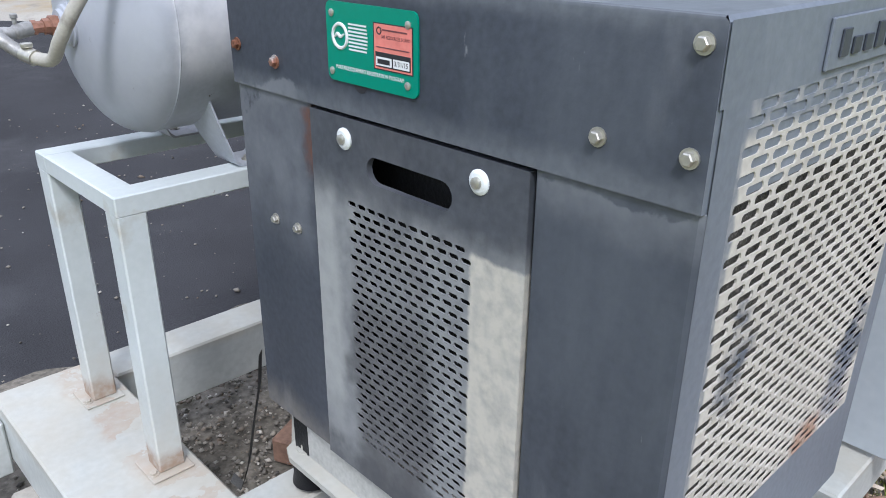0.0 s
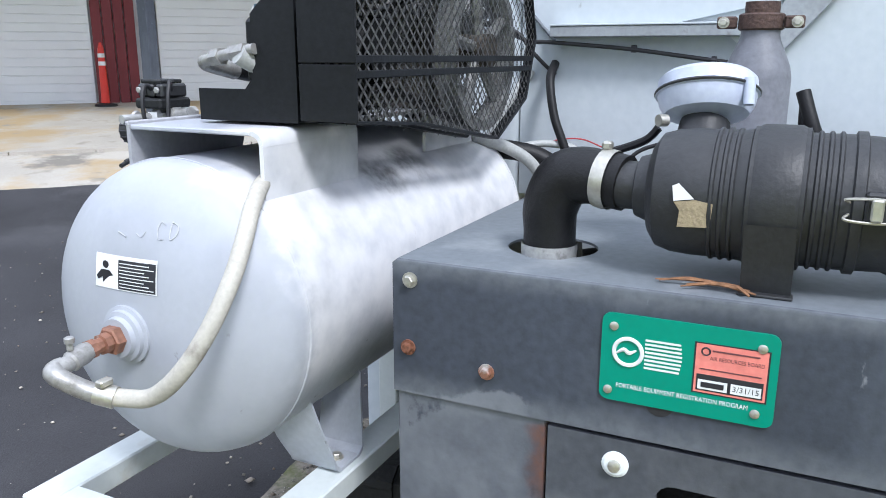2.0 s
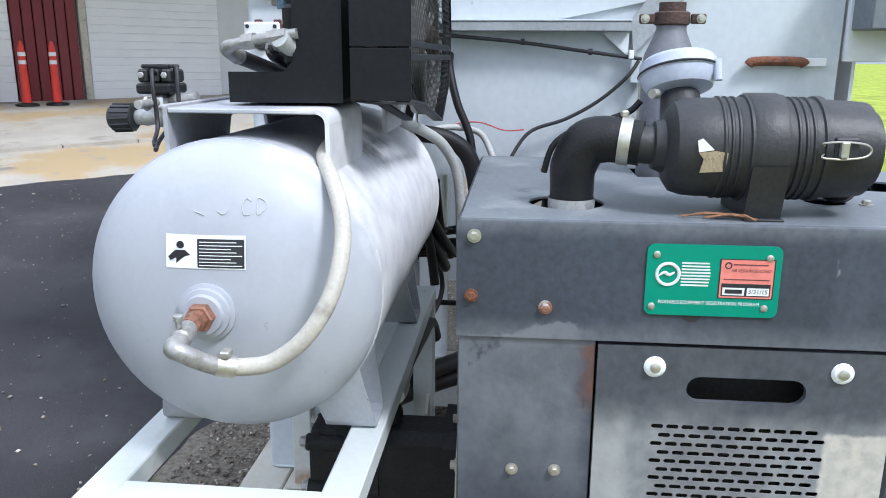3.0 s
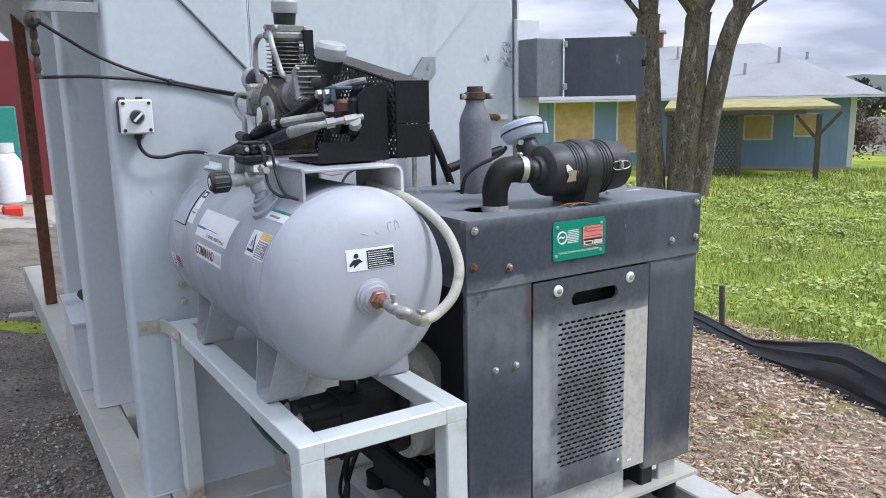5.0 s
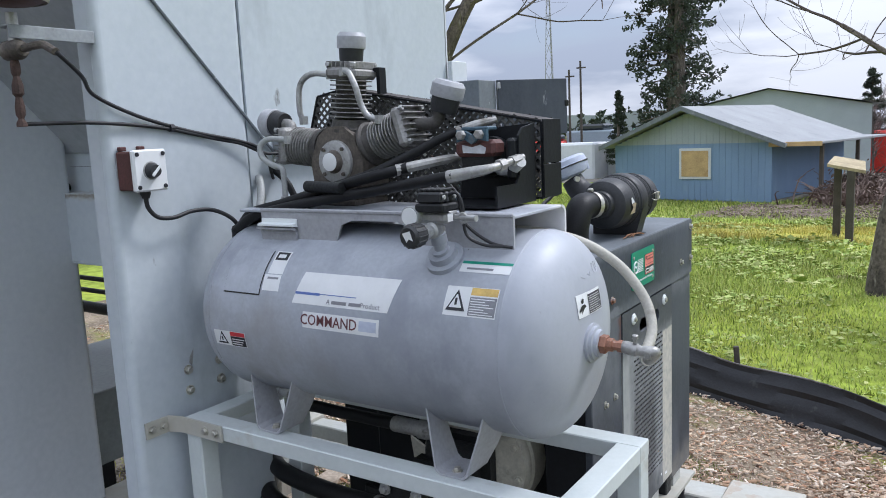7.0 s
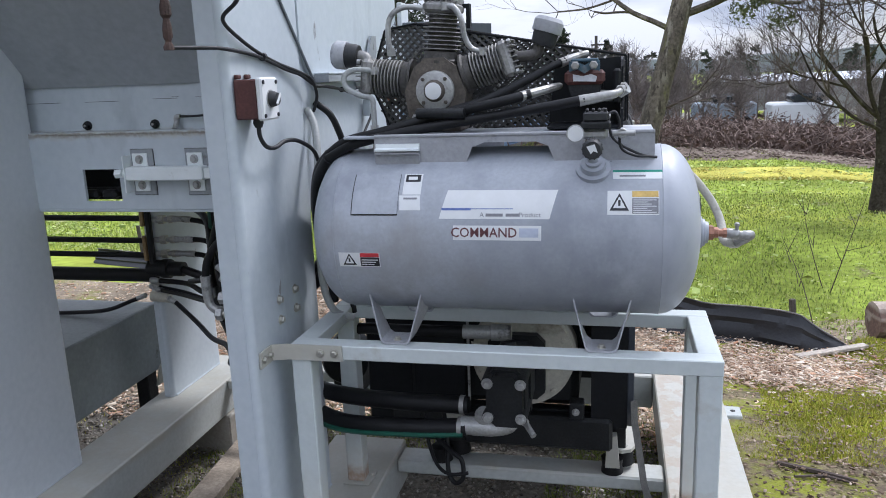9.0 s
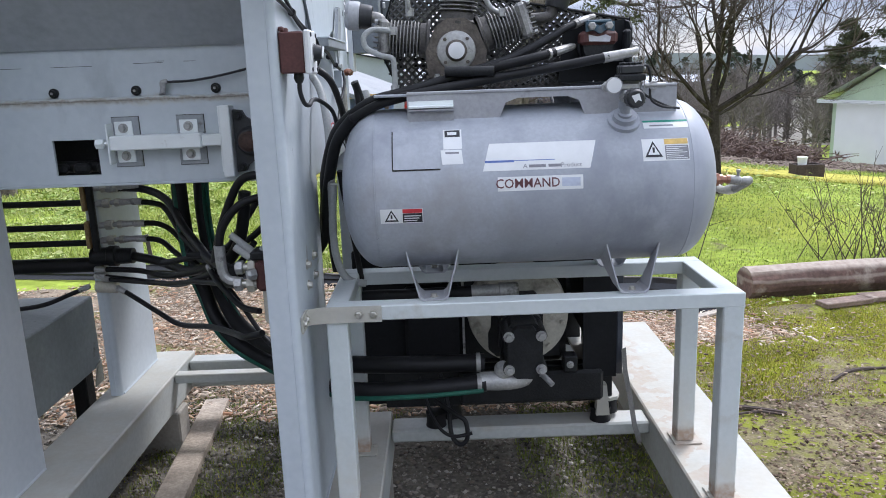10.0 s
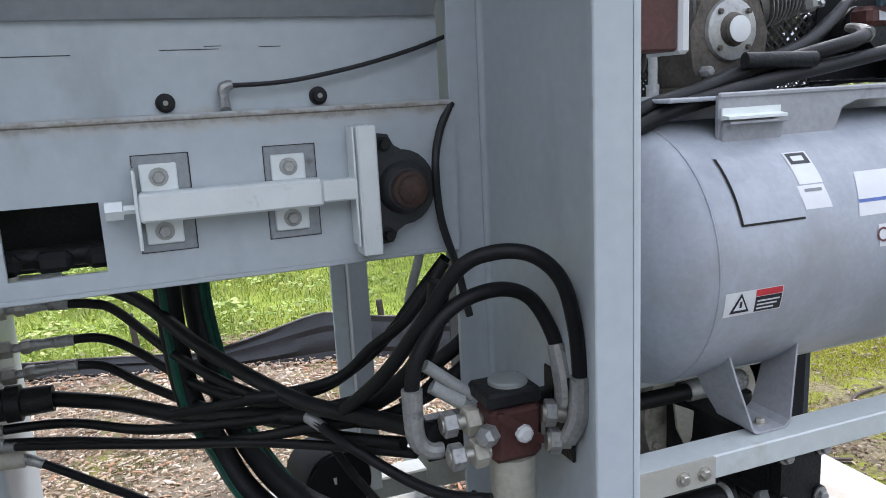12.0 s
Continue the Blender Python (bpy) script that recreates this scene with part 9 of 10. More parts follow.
solo("tyre", Shape().ring((14.6, 2.55, 0.55), (1, 0.2, 0), 0.30, 0.12, 28, 10), M_RUBBER, "black tyre leaning at the yard end", "tyre")
solo("boundary_wall", Shape().box((17.2, 0.5, -0.2), (17.6, 9.5, 3.2), 0.02), M_REDWALL, "dark red shed wall at the yard end", "wall", kind="structure")
solo("paving_edge", Shape().slab((-0.3, -0.08, 0), (0.5, 0.08, 0.06), pose(6.6, 2.45, 0.01, 0, 0, 80), 0.01), M_CONCRETE, "dark kerb stone across the gravel", "kerb stone")

# ---- trees and shrubs ----


def limb_tree(name, label, trunks, seed, twigs=3, spread=0.5, twig_r=0.012, depth=4, up=0.25, mat=None, taper=0.72):
    """A bare tree: each trunk is a row of points with radii; boughs fork from it."""
    rnd = random.Random(seed)
    t = thing(name, label, "tree", at=trunks[0][0][0])
    fine = Shape()

    def grow(p, d, r, length, level, wood):
        n = 4
        pts, rr = [p.copy()], [r]
        for i in range(n):
            d = (d + Vector((rnd.uniform(-1, 1), rnd.uniform(-1, 1), rnd.uniform(-0.6, 0.9))) * 0.20 + Vector((0, 0, up * 0.2))).normalized()
            p = p + d * length / n
            pts.append(p.copy())
            rr.append(r * (1 - (1 - taper) * (i + 1) / n))
        (wood if r > twig_r * 1.8 else fine).hose(pts, rr, 7 if r > 0.04 else (5 if r > 0.015 else 3), 2)
        if level <= 0:
            return
        for k in range(twigs):
            i = rnd.choice((2, 3, 4)) if k else 4
            w = rnd.uniform(0, 6.283)
            side = d.orthogonal().normalized()
            side = (side * math.cos(w) + d.cross(side) * math.sin(w))
            nd = (d + side * rnd.uniform(0.5, 1.1) * (1 + spread)).normalized() if k else (d + side * 0.3).normalized()
            grow(pts[i], nd, rr[i] * rnd.uniform(0.5, 0.75), length * rnd.uniform(0.6, 0.85), level - 1, wood)

    for pts, radii, starts in trunks:
        sp, sr = spline(pts, 6, radii)
        trunk = Shape()
        n = 14
        side = None
        for i, p in enumerate(sp):
            d = (sp[min(i + 1, len(sp) - 1)] - sp[max(i - 1, 0)]).normalized()
            side = (side - d * side.dot(d)).normalized() if side else d.orthogonal().normalized()
            o = d.cross(side)
            for k in range(n):
                w = 2 * math.pi * k / n
                q = sr[i] * (1 + 0.16 * noise.noise(Vector((math.cos(w) * 2, math.sin(w) * 2, i * 0.35 + seed))))
                trunk.v.append(p + (side * math.cos(w) + o * math.sin(w)) * q)
        for i in range(len(sp) - 1):
            for k in range(n):
                trunk.f.append((i * n + k, i * n + (k + 1) % n, (i + 1) * n + (k + 1) % n, (i + 1) * n + k))
        part("trunk", trunk, mat or M_BARK, t)
        for f, d, r, length in starts:
            p = sp[min(int(f * (len(sp) - 1)), len(sp) - 1)]
            wood = Shape()
            grow(Vector(p), Vector(d).normalized(), r, length, depth, wood)
            part("bough", wood, mat or M_BARK, t, fix=False)
    if fine.v:
        tagged(part("fine_twig_mass", fine, M_TWIG, t, fix=False), kind="stuff")
    return t


g = ground_z(10.3, -10.3) - 0.1
limb_tree("bare_tree", "bare tree with three rough mossy trunks in the grass", [
    ([(10.62, -10.0, g), (10.70, -9.95, 1.0), (10.76, -9.90, 2.6), (10.74, -9.88, 3.5)], [0.34, 0.27, 0.24, 0.22], [(1.0, (-0.15, 0.45, 1), 0.20, 2.4), (1.0, (0.2, -0.25, 1), 0.19, 2.4), (0.9, (0.1, 0.9, 0.6), 0.06, 2.2), (0.85, (0.3, 0.8, 0.9), 0.05, 2.0)]),
    ([(10.15, -10.4, g), (10.11, -10.46, 1.0), (10.04, -10.51, 2.8), (10.00, -10.54, 3.5)], [0.36, 0.29, 0.26, 0.24], [(1.0, (0.3, 0.45, 1), 0.21, 2.4), (1.0, (-0.35, -0.2, 1), 0.20, 2.4), (0.95, (-0.5, -0.5, 0.9), 0.06, 1.8)]),
    ([(9.95, -10.6, g), (9.81, -10.70, 1.0), (9.58, -10.88, 2.8), (9.37, -11.04, 3.5)], [0.28, 0.21, 0.19, 0.18], [(1.0, (-0.55, -0.45, 0.9), 0.17, 2.6), (1.0, (0.1, 0.1, 1), 0.14, 2.4), (0.85, (-0.9, -0.6, 0.55), 0.035, 2.8)])], 3, 3, 0.4)
g = ground_z(0.53, -6.56) - 0.08
tree = limb_tree("bare_tree", "leaning bare tree with mossy bark and clumps of green", [
    ([(0.55, -6.55, g), (0.48, -6.6, 0.7), (0.28, -6.7, 1.6), (0.02, -6.8, 2.7), (-0.2, -6.9, 4.2)], [0.20, 0.15, 0.135, 0.125, 0.11], [(0.72, (-1, -0.1, 0.12), 0.055, 1.4), (0.70, (1, -0.2, 0.25), 0.04, 1.3), (1.0, (-0.2, 0, 1), 0.09, 1.6), (0.45, (-0.9, 0, 0.3), 0.02, 0.6), (0.12, (-0.8, 0.3, 0.6), 0.018, 0.7), (0.85, (-0.9, 0.2, 0.5), 0.05, 1.4)]),
    ([(0.05, -6.8, 2.55), (-0.05, -6.85, 3.2), (-0.10, -6.9, 4.4)], [0.11, 0.09, 0.08], [(1.0, (0.2, 0, 1), 0.06, 1.4)])], 11, 3, 0.5)
g = ground_z(-2.67, -7.31) - 0.08
limb_tree("bare_tree", "spreading bare tree with many fine twigs in the grass", [
    ([(-2.67, -7.3, g), (-2.66, -7.3, 0.45), (-2.62, -7.3, 1.05)], [0.135, 0.085, 0.075], [(1.0, (0.9, 0.1, 0.45), 0.034, 1.3), (1.0, (-0.85, 0.2, 0.55), 0.048, 1.4), (1.0, (0.02, -0.2, 1), 0.060, 1.4), (0.9, (0.9, 0.5, 0.12), 0.028, 1.2), (1.0, (-0.4, 0.4, 1), 0.036, 1.3), (0.95, (0.5, 0.2, 0.9), 0.034, 1.3), (0.95, (-0.9, -0.4, 0.25), 0.026, 1.3)])], 21, 5, 0.5, 0.008, 4, 0.5, mat=M_DARKBARK)


def leaf_clump(s, c, r, n, size, rnd, flat=0.7):
    for _ in range(n):
        d = Vector((rnd.gauss(0, 1), rnd.gauss(0, 1), rnd.gauss(0, flat)))
        p = Vector(c) + d.normalized() * r * rnd.random() ** 0.5
        a, b = Vector((rnd.gauss(0, 1), rnd.gauss(0, 1), rnd.gauss(0, 1))).normalized(), None
        b = a.orthogonal()
        a, b = a * size * rnd.uniform(0.6, 1.3), b * size * rnd.uniform(0.25, 0.5)
        s.add([p - a, p + b, p + a, p - b], [(0, 1, 2, 3)])


rnd = random.Random(5)
clumps = Shape()
for c, r in (((-0.72, -6.75, 2.52), 0.20), ((-0.88, -6.7, 2.62), 0.14), ((-1.18, -6.7, 2.38), 0.20), ((-1.02, -6.65, 2.70), 0.14), ((-0.5, -6.7, 2.75), 0.12)):
    leaf_clump(clumps, c, r, 190, 0.030, rnd)
tagged(part("green_clumps", clumps, M_BUSH, tree, "evergreen clumps among the boughs", fix=False), kind="stuff")


def conifer(name, label, x, y, h, w, seed, z=None, density=1.0, lean=0.25, clear=0.15, material=None, sparse=False):
    """A conifer: trunk, drooping boughs and sprays of needles with gaps between."""
    r = random.Random(seed)
    z = ground_z(x, y) if z is None else z
    t = thing(name, label, "tree", at=(x, y, z))
    trunk, boughs, leaf = Shape(), Shape(), Shape()
    trunk.hose([(x, y, z - 0.2), (x + 0.02 * h * lean, y, z + h * 0.5), (x, y, z + h)], [0.028 * h, 0.018 * h, 0.004 * h], 10, 5)
    n = int(46 * density)
    for k in range(n):
        f = clear + (1 - clear) * (k + r.random()) / n
        a = r.uniform(0, 6.283)
        reach = w * (1 - f) ** (0.35 if sparse else (0.5 if material else 0.8)) * r.uniform(0.45, 1.1) + 0.03 * w
        p = Vector((x, y, z + h * f))
        q = p + Vector((math.cos(a) * reach, math.sin(a) * reach, reach * r.uniform(-0.25, 0.25)))
        boughs.hose([p, p.lerp(q, 0.5) + Vector((0, 0, 0.05 * reach)), q], [0.006 * h * (1.1 - f), 0.004 * h * (1.1 - f), 0.002 * h * 0.3], 4, 2)
        for j in range(5 if sparse else 7):
            c = p.lerp(q, 0.3 + 0.7 * (j + r.random()) / (5 if sparse else 7)) + (Vector((r.gauss(0, 1), r.gauss(0, 1), r.gauss(0.3, 1.3))) * h * 0.022 if sparse else Vector((0, 0, 0)))
            leaf_clump(leaf, c, h * (0.024 if sparse else 0.034), 22 if sparse else 26, h * (0.0085 if sparse else 0.012), r, 0.6)
    part("trunk", trunk, M_BARK, t)
    tagged(part("boughs", boughs, M_BARK, t, fix=False), kind="stuff")
    tagged(part("needles", leaf, material or M_NEEDLE, t, fix=False), kind="stuff")


conifer("pine_tree", "tall dark pine with open boughs behind the shed", 12.7, -39.6, 15.5, 3.4, 1, density=1.45, sparse=True, clear=0.2)
conifer("pine_tree", "second dark pine stem behind the shed", 13.3, -40.2, 14.5, 3.0, 2, density=0.9, sparse=True, clear=0.22)
conifer("fir_tree", "dark fir behind the shed", 16.6, -40.5, 5.0, 1.3, 3)
conifer("fir_tree", "dark firs beyond the grey house", 4.5, -52, 6.2, 2.3, 4)
conifer("fir_tree", "dark firs beyond the grey house", 1.5, -54, 5.4, 2.4, 5)
conifer("cypress_tree", "dense dark green cypress behind the barn", -21.5, -34.0, 8.6, 2.7, 6, z=-2.8, density=2.6, clear=0.05, material=M_BUSH)
conifer("cypress_tree", "dense dark green cypress behind the barn", -23.8, -33.2, 9.2, 2.7, 7, z=-2.8, density=2.6, clear=0.05, material=M_BUSH)
conifer("cypress_tree", "dense dark green cypress behind the barn", -19.6, -36.0, 6.4, 2.3, 8, z=-2.8, density=2.2, clear=0.05, material=M_BUSH)

conifer("cypress_tree", "broad olive green cypress beyond the barn", -28.8, -29.6, 9.0, 2.9, 12, z=-3.0, density=2.4, clear=0.05, material=M_BUSH)

# tree line and brush far off
rnd = random.Random(9)
brush, needles = Shape(), Shape()
for k in range(170):
    a = radians(rnd.uniform(-128, -52))
    d = rnd.uniform(75, 130)
    x, y = d * math.cos(a), 3 + d * math.sin(a)
    h = rnd.uniform(2.5, 6.5)
    for j in range(9):
        leaf_clump(needles, (x + rnd.gauss(0, 0.5), y + rnd.gauss(0, 0.5), -2.6 + h * (j + 0.5) / 9), 0.9 * (1.15 - j / 9) * h / 4, 20, 0.34, rnd)
for k in range(210):
    a = radians(rnd.uniform(-112, -84))
    d = rnd.uniform(23, 33)
    low = 0.62 if math.degrees(a) > -107 else 0.34
    x, y = d * math.cos(a), 3.8 + d * math.sin(a)
    z = ground_z(x, y)
    for j in range(22):
        p = Vector((x + rnd.gauss(0, 0.7), y + rnd.gauss(0, 0.5), z - 0.1))
        h = low * rnd.uniform(0.5, 1.3) * (1.4 if rnd.random() < 0.12 else 1)
        q = p + Vector((rnd.gauss(0, 0.5), rnd.gauss(0, 0.5), h))
        m = p.lerp(q, 0.6) + Vector((rnd.gauss(0, 0.15), rnd.gauss(0, 0.15), 0.2 * low))
        brush.hose([p, m, q], [0.03, 0.02, 0.008], 3, 2)
    leaf_clump(brush, (x, y, z + 0.4 * low), 0.9, 90, 0.08, rnd, 0.4 * low)
solo("tree_line", needles, M_NEEDLE, "dark line of far conifers", "trees", kind="stuff", fix=False)
haze = Shape()
for k in range(230):
    a = radians(rnd.uniform(-142, -84))
    d = rnd.uniform(36, 66)
    x, y = d * math.cos(a), 3.8 + d * math.sin(a)
    z, h = ground_z(x, y) - 0.2, rnd.uniform(2.6, 5.6) * d / 55
    haze.hose([(x, y, z), (x + rnd.gauss(0, 0.1), y, z + h * 0.45), (x + rnd.gauss(0, 0.3), y, z + h)], [0.09, 0.055, 0.01], 4, 2)
    for j in range(46):
        f = rnd.uniform(0.22, 0.95)
        p = Vector((x, y, z + h * f))
        q = p + Vector((rnd.gauss(0, 1), rnd.gauss(0, 1), rnd.uniform(0.5, 1.6))) * h * 0.15 * (1.25 - f)
        haze.hose([p, p.lerp(q, 0.5) + Vector((0, 0, -0.06)), q], [0.028, 0.018, 0.006], 3, 1)
        for _ in range(3):
            c = p.lerp(q, rnd.uniform(0.4, 1.0))
            haze.hose([c, c + Vector((rnd.gauss(0, 0.3), rnd.gauss(0, 0.3), rnd.uniform(0.15, 0.7)))], [0.012, 0.005], 3, 1)
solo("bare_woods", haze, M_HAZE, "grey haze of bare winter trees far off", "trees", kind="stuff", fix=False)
solo("bramble_bank", brush, M_BRAMBLE, "brown bare brambles along the far bank", "brambles", kind="stuff", fix=False)
bush = Shape()
for k in range(9):
    leaf_clump(bush, (14.2 + rnd.gauss(0, 0.5), -23.2 + rnd.gauss(0, 0.4), 0.1 + rnd.random() * 1.1), 0.7, 260, 0.07, rnd)
solo("bush", bush, M_BRAMBLE, "round brown bush at the house corner", "bush", fix=False)
for x, y, n in ((-2.50, -3.36, 8), (-2.75, -3.40, 11), (-3.1, -3.35, 10), (-3.75, -3.69, 11), (-0.63, -2.19, 1), (-1.05, -3.42, 2)):
    s = Shape()
    for k in range(n):
        p = Vector((x + rnd.gauss(0, 0.12), y + rnd.gauss(0, 0.1), ground_z(x, y) - 0.05))
        h = rnd.uniform(0.5, 1.15)
        q = p + Vector((rnd.gauss(0, 0.28), rnd.gauss(0, 0.2), h))
        s.hose([p, p.lerp(q, 0.5) + Vector((rnd.gauss(0, 0.04), 0, 0)), q], [0.006, 0.004, 0.0015], 4, 3)
        for j in range(4):
            c = p.lerp(q, rnd.uniform(0.3, 0.9))
            s.hose([c, c + Vector((rnd.gauss(0, 0.10), rnd.gauss(0, 0.08), rnd.uniform(0.08, 0.22)))], [0.004, 0.0015], 3, 2)
    solo("bare_shrub", s, M_TWIG, "thin bare shrub in the grass", "shrub", "bare shrubs", fix=False)

# ---- far structures ----
tower = thing("radio_tower", "tall steel lattice radio tower far off", "tower", at=(41, -82, -2))
legs = [(40.2, -82.0), (41.8, -82.0), (41.0, -83.2)]
for a, b in legs:
    part("tower_leg", Shape().rod((a, b, -2), (41 + (a - 41) * 0.25, -82.4 + (b + 82.4) * 0.25, 17.2), 0.05, None, 5), M_GREY, tower)
for k in range(11):
    s = Shape()
    f0, f1 = k / 11, (k + 1) / 11
    for i in range(3):
        a, b = legs[i], legs[(i + 1) % 3]
        q0, q1 = 1 - 0.75 * f0, 1 - 0.75 * f1
        s.rod((41 + (a[0] - 41) * q0, -82.4 + (a[1] + 82.4) * q0, -2 + 19.2 * f0), (41 + (b[0] - 41) * q1, -82.4 + (b[1] + 82.4) * q1, -2 + 19.2 * f1), 0.03, None, 4)
    part("tower_brace", s, M_GREY, tower)
for x, y, h in ((23.8, -51.7, 8.6), (24.6, -51.4, 8.0), (16.0, -48.0, 5.2), (2.0, -42.0, 5.5)):
    p = thing("utility_pole", "brown wooden utility pole far off", "utility pole", "utility poles", at=(x, y, -1.9))
    part("pole", Shape().rod((x, y, -2.0), (x, y, -1.9 + h), 0.11, 0.08, 8), M_TIMBER, p)
    part("cross_arm", Shape().box((x - 0.42, y - 0.05, h - 2.45), (x + 0.30, y + 0.05, h - 2.35), 0), M_TIMBER, p)
for k, (x, y, sx, sy, z0, z1, m, n, lab) in enumerate((
        (28.0, -55, 3.2, 2.2, -0.2, 0.75, M_ORANGE, "parked_truck", "red truck body far off"),
        (24.5, -56, 4.0, 2.5, 0.2, 1.5, M_WAREHOUSE, "parked_truck", "blue grey truck body far off"),
        (19.0, -40, 3.0, 2.2, -1.4, 0.9, M_TRIM, "site_container", "white site container far off"),
        (16.6, -42, 2.2, 2.0, -1.4, 0.9, M_TRIM, "site_container", "white site container far off"),
        (15.0, -43, 1.6, 1.5, -1.4, 0.2, M_DARKMETAL, "machine", "dark parked machine far off"),
        (4.0, -46, 1.8, 1.8, -1.6, 0.9, M_ORANGE, "site_tank", "red site tank far off"),
        (2.0, -47, 3.2, 2.0, -1.6, -0.1, M_GREY, "site_container", "grey site container far off"),
        (-1.0, -46, 4.0, 2.0, -1.6, -0.3, M_GREY, "parked_vehicle", "grey parked vehicle far off"),
        (-5.5, -46, 3.6, 2.0, -1.6, -0.5, M_WAREHOUSE, "parked_vehicle", "blue parked vehicle far off"),
        (-9.5, -44, 3.6, 2.0, -1.8, -0.5, M_TRIM, "parked_vehicle", "white parked vehicle far off"))):
    t = thing(n, lab, "vehicle" if "vehicle" in n or "truck" in n else "container", at=(x, y, z0))
    part("body", Shape().box((x - sx / 2, y - sy / 2, z0), (x + sx / 2, y + sy / 2, z1), 0.12), m, t)
    if "vehicle" in n or "truck" in n:
        part("cab", Shape().box((x - sx * 0.3, y - sy * 0.45, z1), (x + sx * 0.2, y + sy * 0.45, z1 + 0.5), 0.15), M_GLASS_DARK, t)
        for e in (-1, 1):
            part("wheel", Shape().rod((x + e * sx * 0.32, y + sy / 2, z0 - 0.05), (x + e * sx * 0.32, y + sy / 2 + 0.1, z0 - 0.05), 0.35, None, 14), M_RUBBER, t)
solo("retaining_wall", Shape().box((12.5, -44.5, -2.6), (34.0, -44.2, 0.25), 0.02), M_CONCRETE, "long grey block wall far off", "wall", kind="structure")
box_house("warehouse", "blue grey warehouse far off", (0.0, -58.0), (1, 0.0), 11, 9, 3.0, 4.6, M_WAREHOUSE, M_METALROOF, "warehouse", True, z=-2.2)
box_house("long_building", "long low white-roofed building far off", (-23.5, -68.0), (1, 0.0), 15, 8, 2.4, 3.0, M_GREY, M_METALROOF, "building", True, z=-2.3)
box_house("green_roof_building", "pale building with a green roof far off", (14.0, -66.0), (1, 0.0), 12, 8, 2.0, 3.6, M_DOOR, paint("green_metal_roof", (0.22, 0.48, 0.40), 0.6, 0, 0.05, 1, 8, 0.0), "building", True, z=-2.2)
M_PLYROOF = paint("weathered_tan_board", (0.40, 0.33, 0.20), 0.85, 0, 0.2, 5, 40, 0.08, [((0.22, 0.18, 0.11), 4.0, 0.56, 0.15, 0.9)])
carport = thing("field_shelter", "small open shelter with a weathered tan roof", "shelter", at=(1.7, -11.3, -0.3))
part("roof", Shape().add([(1.74, -11.0, 1.03), (1.16, -11.0, 0.91), (1.25, -11.9, 1.02), (1.74, -11.9, 1.12), (1.74, -11.0, 1.08), (1.16, -11.0, 0.96), (1.25, -11.9, 1.07), (1.74, -11.9, 1.17)], [(0, 1, 2, 3), (4, 5, 6, 7), (0, 1, 5, 4), (1, 2, 6, 5), (2, 3, 7, 6), (3, 0, 4, 7)]), M_PLYROOF, carport)
for x, y, z in ((1.38, -11.06, 0.955), (1.46, -11.8, 1.065), (1.66, -11.8, 1.10)):
    part("shelter_post", Shape().box((x - 0.06, y - 0.06, -0.6), (x + 0.06, y + 0.06, z), 0.01), M_TIMBER, carport)
hills = Shape()
n = 60
for i in range(n + 1):
    a = radians(-150 + 120 * i / n)
    h = 5 + 7 * noise.noise(Vector((i * 0.16, 0.3, 0))) + 3 * noise.noise(Vector((i * 0.5, 2.3, 0)))
    hills.v += [(420 * math.cos(a), 420 * math.sin(a), -8), (420 * math.cos(a), 420 * math.sin(a), 1.5 + max(0, h) * 0.8)]
hills.f += [(2 * i, 2 * i + 2, 2 * i + 3, 2 * i + 1) for i in range(n)]
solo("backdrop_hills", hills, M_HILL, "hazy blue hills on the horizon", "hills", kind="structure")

M_BANK = paint("brown_bank_soil", (0.17, 0.13, 0.10), 0.95, 0, 0.35, 1.0, 10, 0.4, [((0.27, 0.23, 0.15), 1.2, 0.55, 0.12, 0.95)], spec=0.1)
M_FARYARD = paint("far_grey_yard", (0.21, 0.195, 0.165), 0.95, 0, 0.25, 0.1, 1.0, 0.0, [((0.14, 0.15, 0.08), 0.08, 0.55, 0.15, 0.95)], spec=0.1)
solo("brown_bank", sheet(-9.5, 4.0, -37, -20.5, 40, 30, 0.05, 0.12, 1.0), M_BANK, "brown bare bank behind the worked soil", "ground", kind="structure")
solo("far_yard", sheet(-90, 45, -160, -35, 40, 30, 0.05, 0.1, 2.0), M_FARYARD, "grey gravel yards and rough ground far off", "ground", kind="structure")

# ---- silt fence, log and loose bits by the mulch ----
fence = thing("silt_fence", "black silt fence fabric sagging between stakes", "fence", at=(1.5, -2.1, 0))
line = [(6.5, -3.3), (4.4, -2.80), (3.2, -2.45), (2.3, -2.16), (1.5, -2.00), (0.95, -1.98), (0.35, -1.96), (-0.10, -1.80), (-0.45, -1.64), (-0.66, -1.63), (-0.88, -1.64)]
pts, _ = spline([(x, y, 0) for x, y in line], 14, 0.1)
fab = Shape()
rows = 9
for i, p in enumerate(pts):
    tail = max(0, min(1, (-0.47 - p.x) / 0.41))
    sag = 0.025 * math.sin(i * 0.12) ** 2
    h = (0.33 - sag) * (1 - 0.94 * tail) * (1.0 - 0.58 * min(1, max(0, (p.x - 1.55) / 0.75)))
    for j in range(rows):
        f = j / (rows - 1)
        fold_ = 0.010 * math.sin(f * 19 + 0.6 * math.sin(i * 0.31)) + 0.03 * noise.noise(Vector((i * 0.10, f * 1.2, 0)))
        fab.v.append((p.x + 0.3 * fold_, p.y + 0.12 * (1 - f) + fold_ + 0.02, ground_z(p.x, p.y) - 0.02 + h * f))
for i in range(len(pts) - 1):
    for j in range(rows - 1):
        a = i * rows + j
        fab.f.append((a, a + 1, a + rows + 1, a + rows))
part("fabric", fab, M_FENCE, fence)
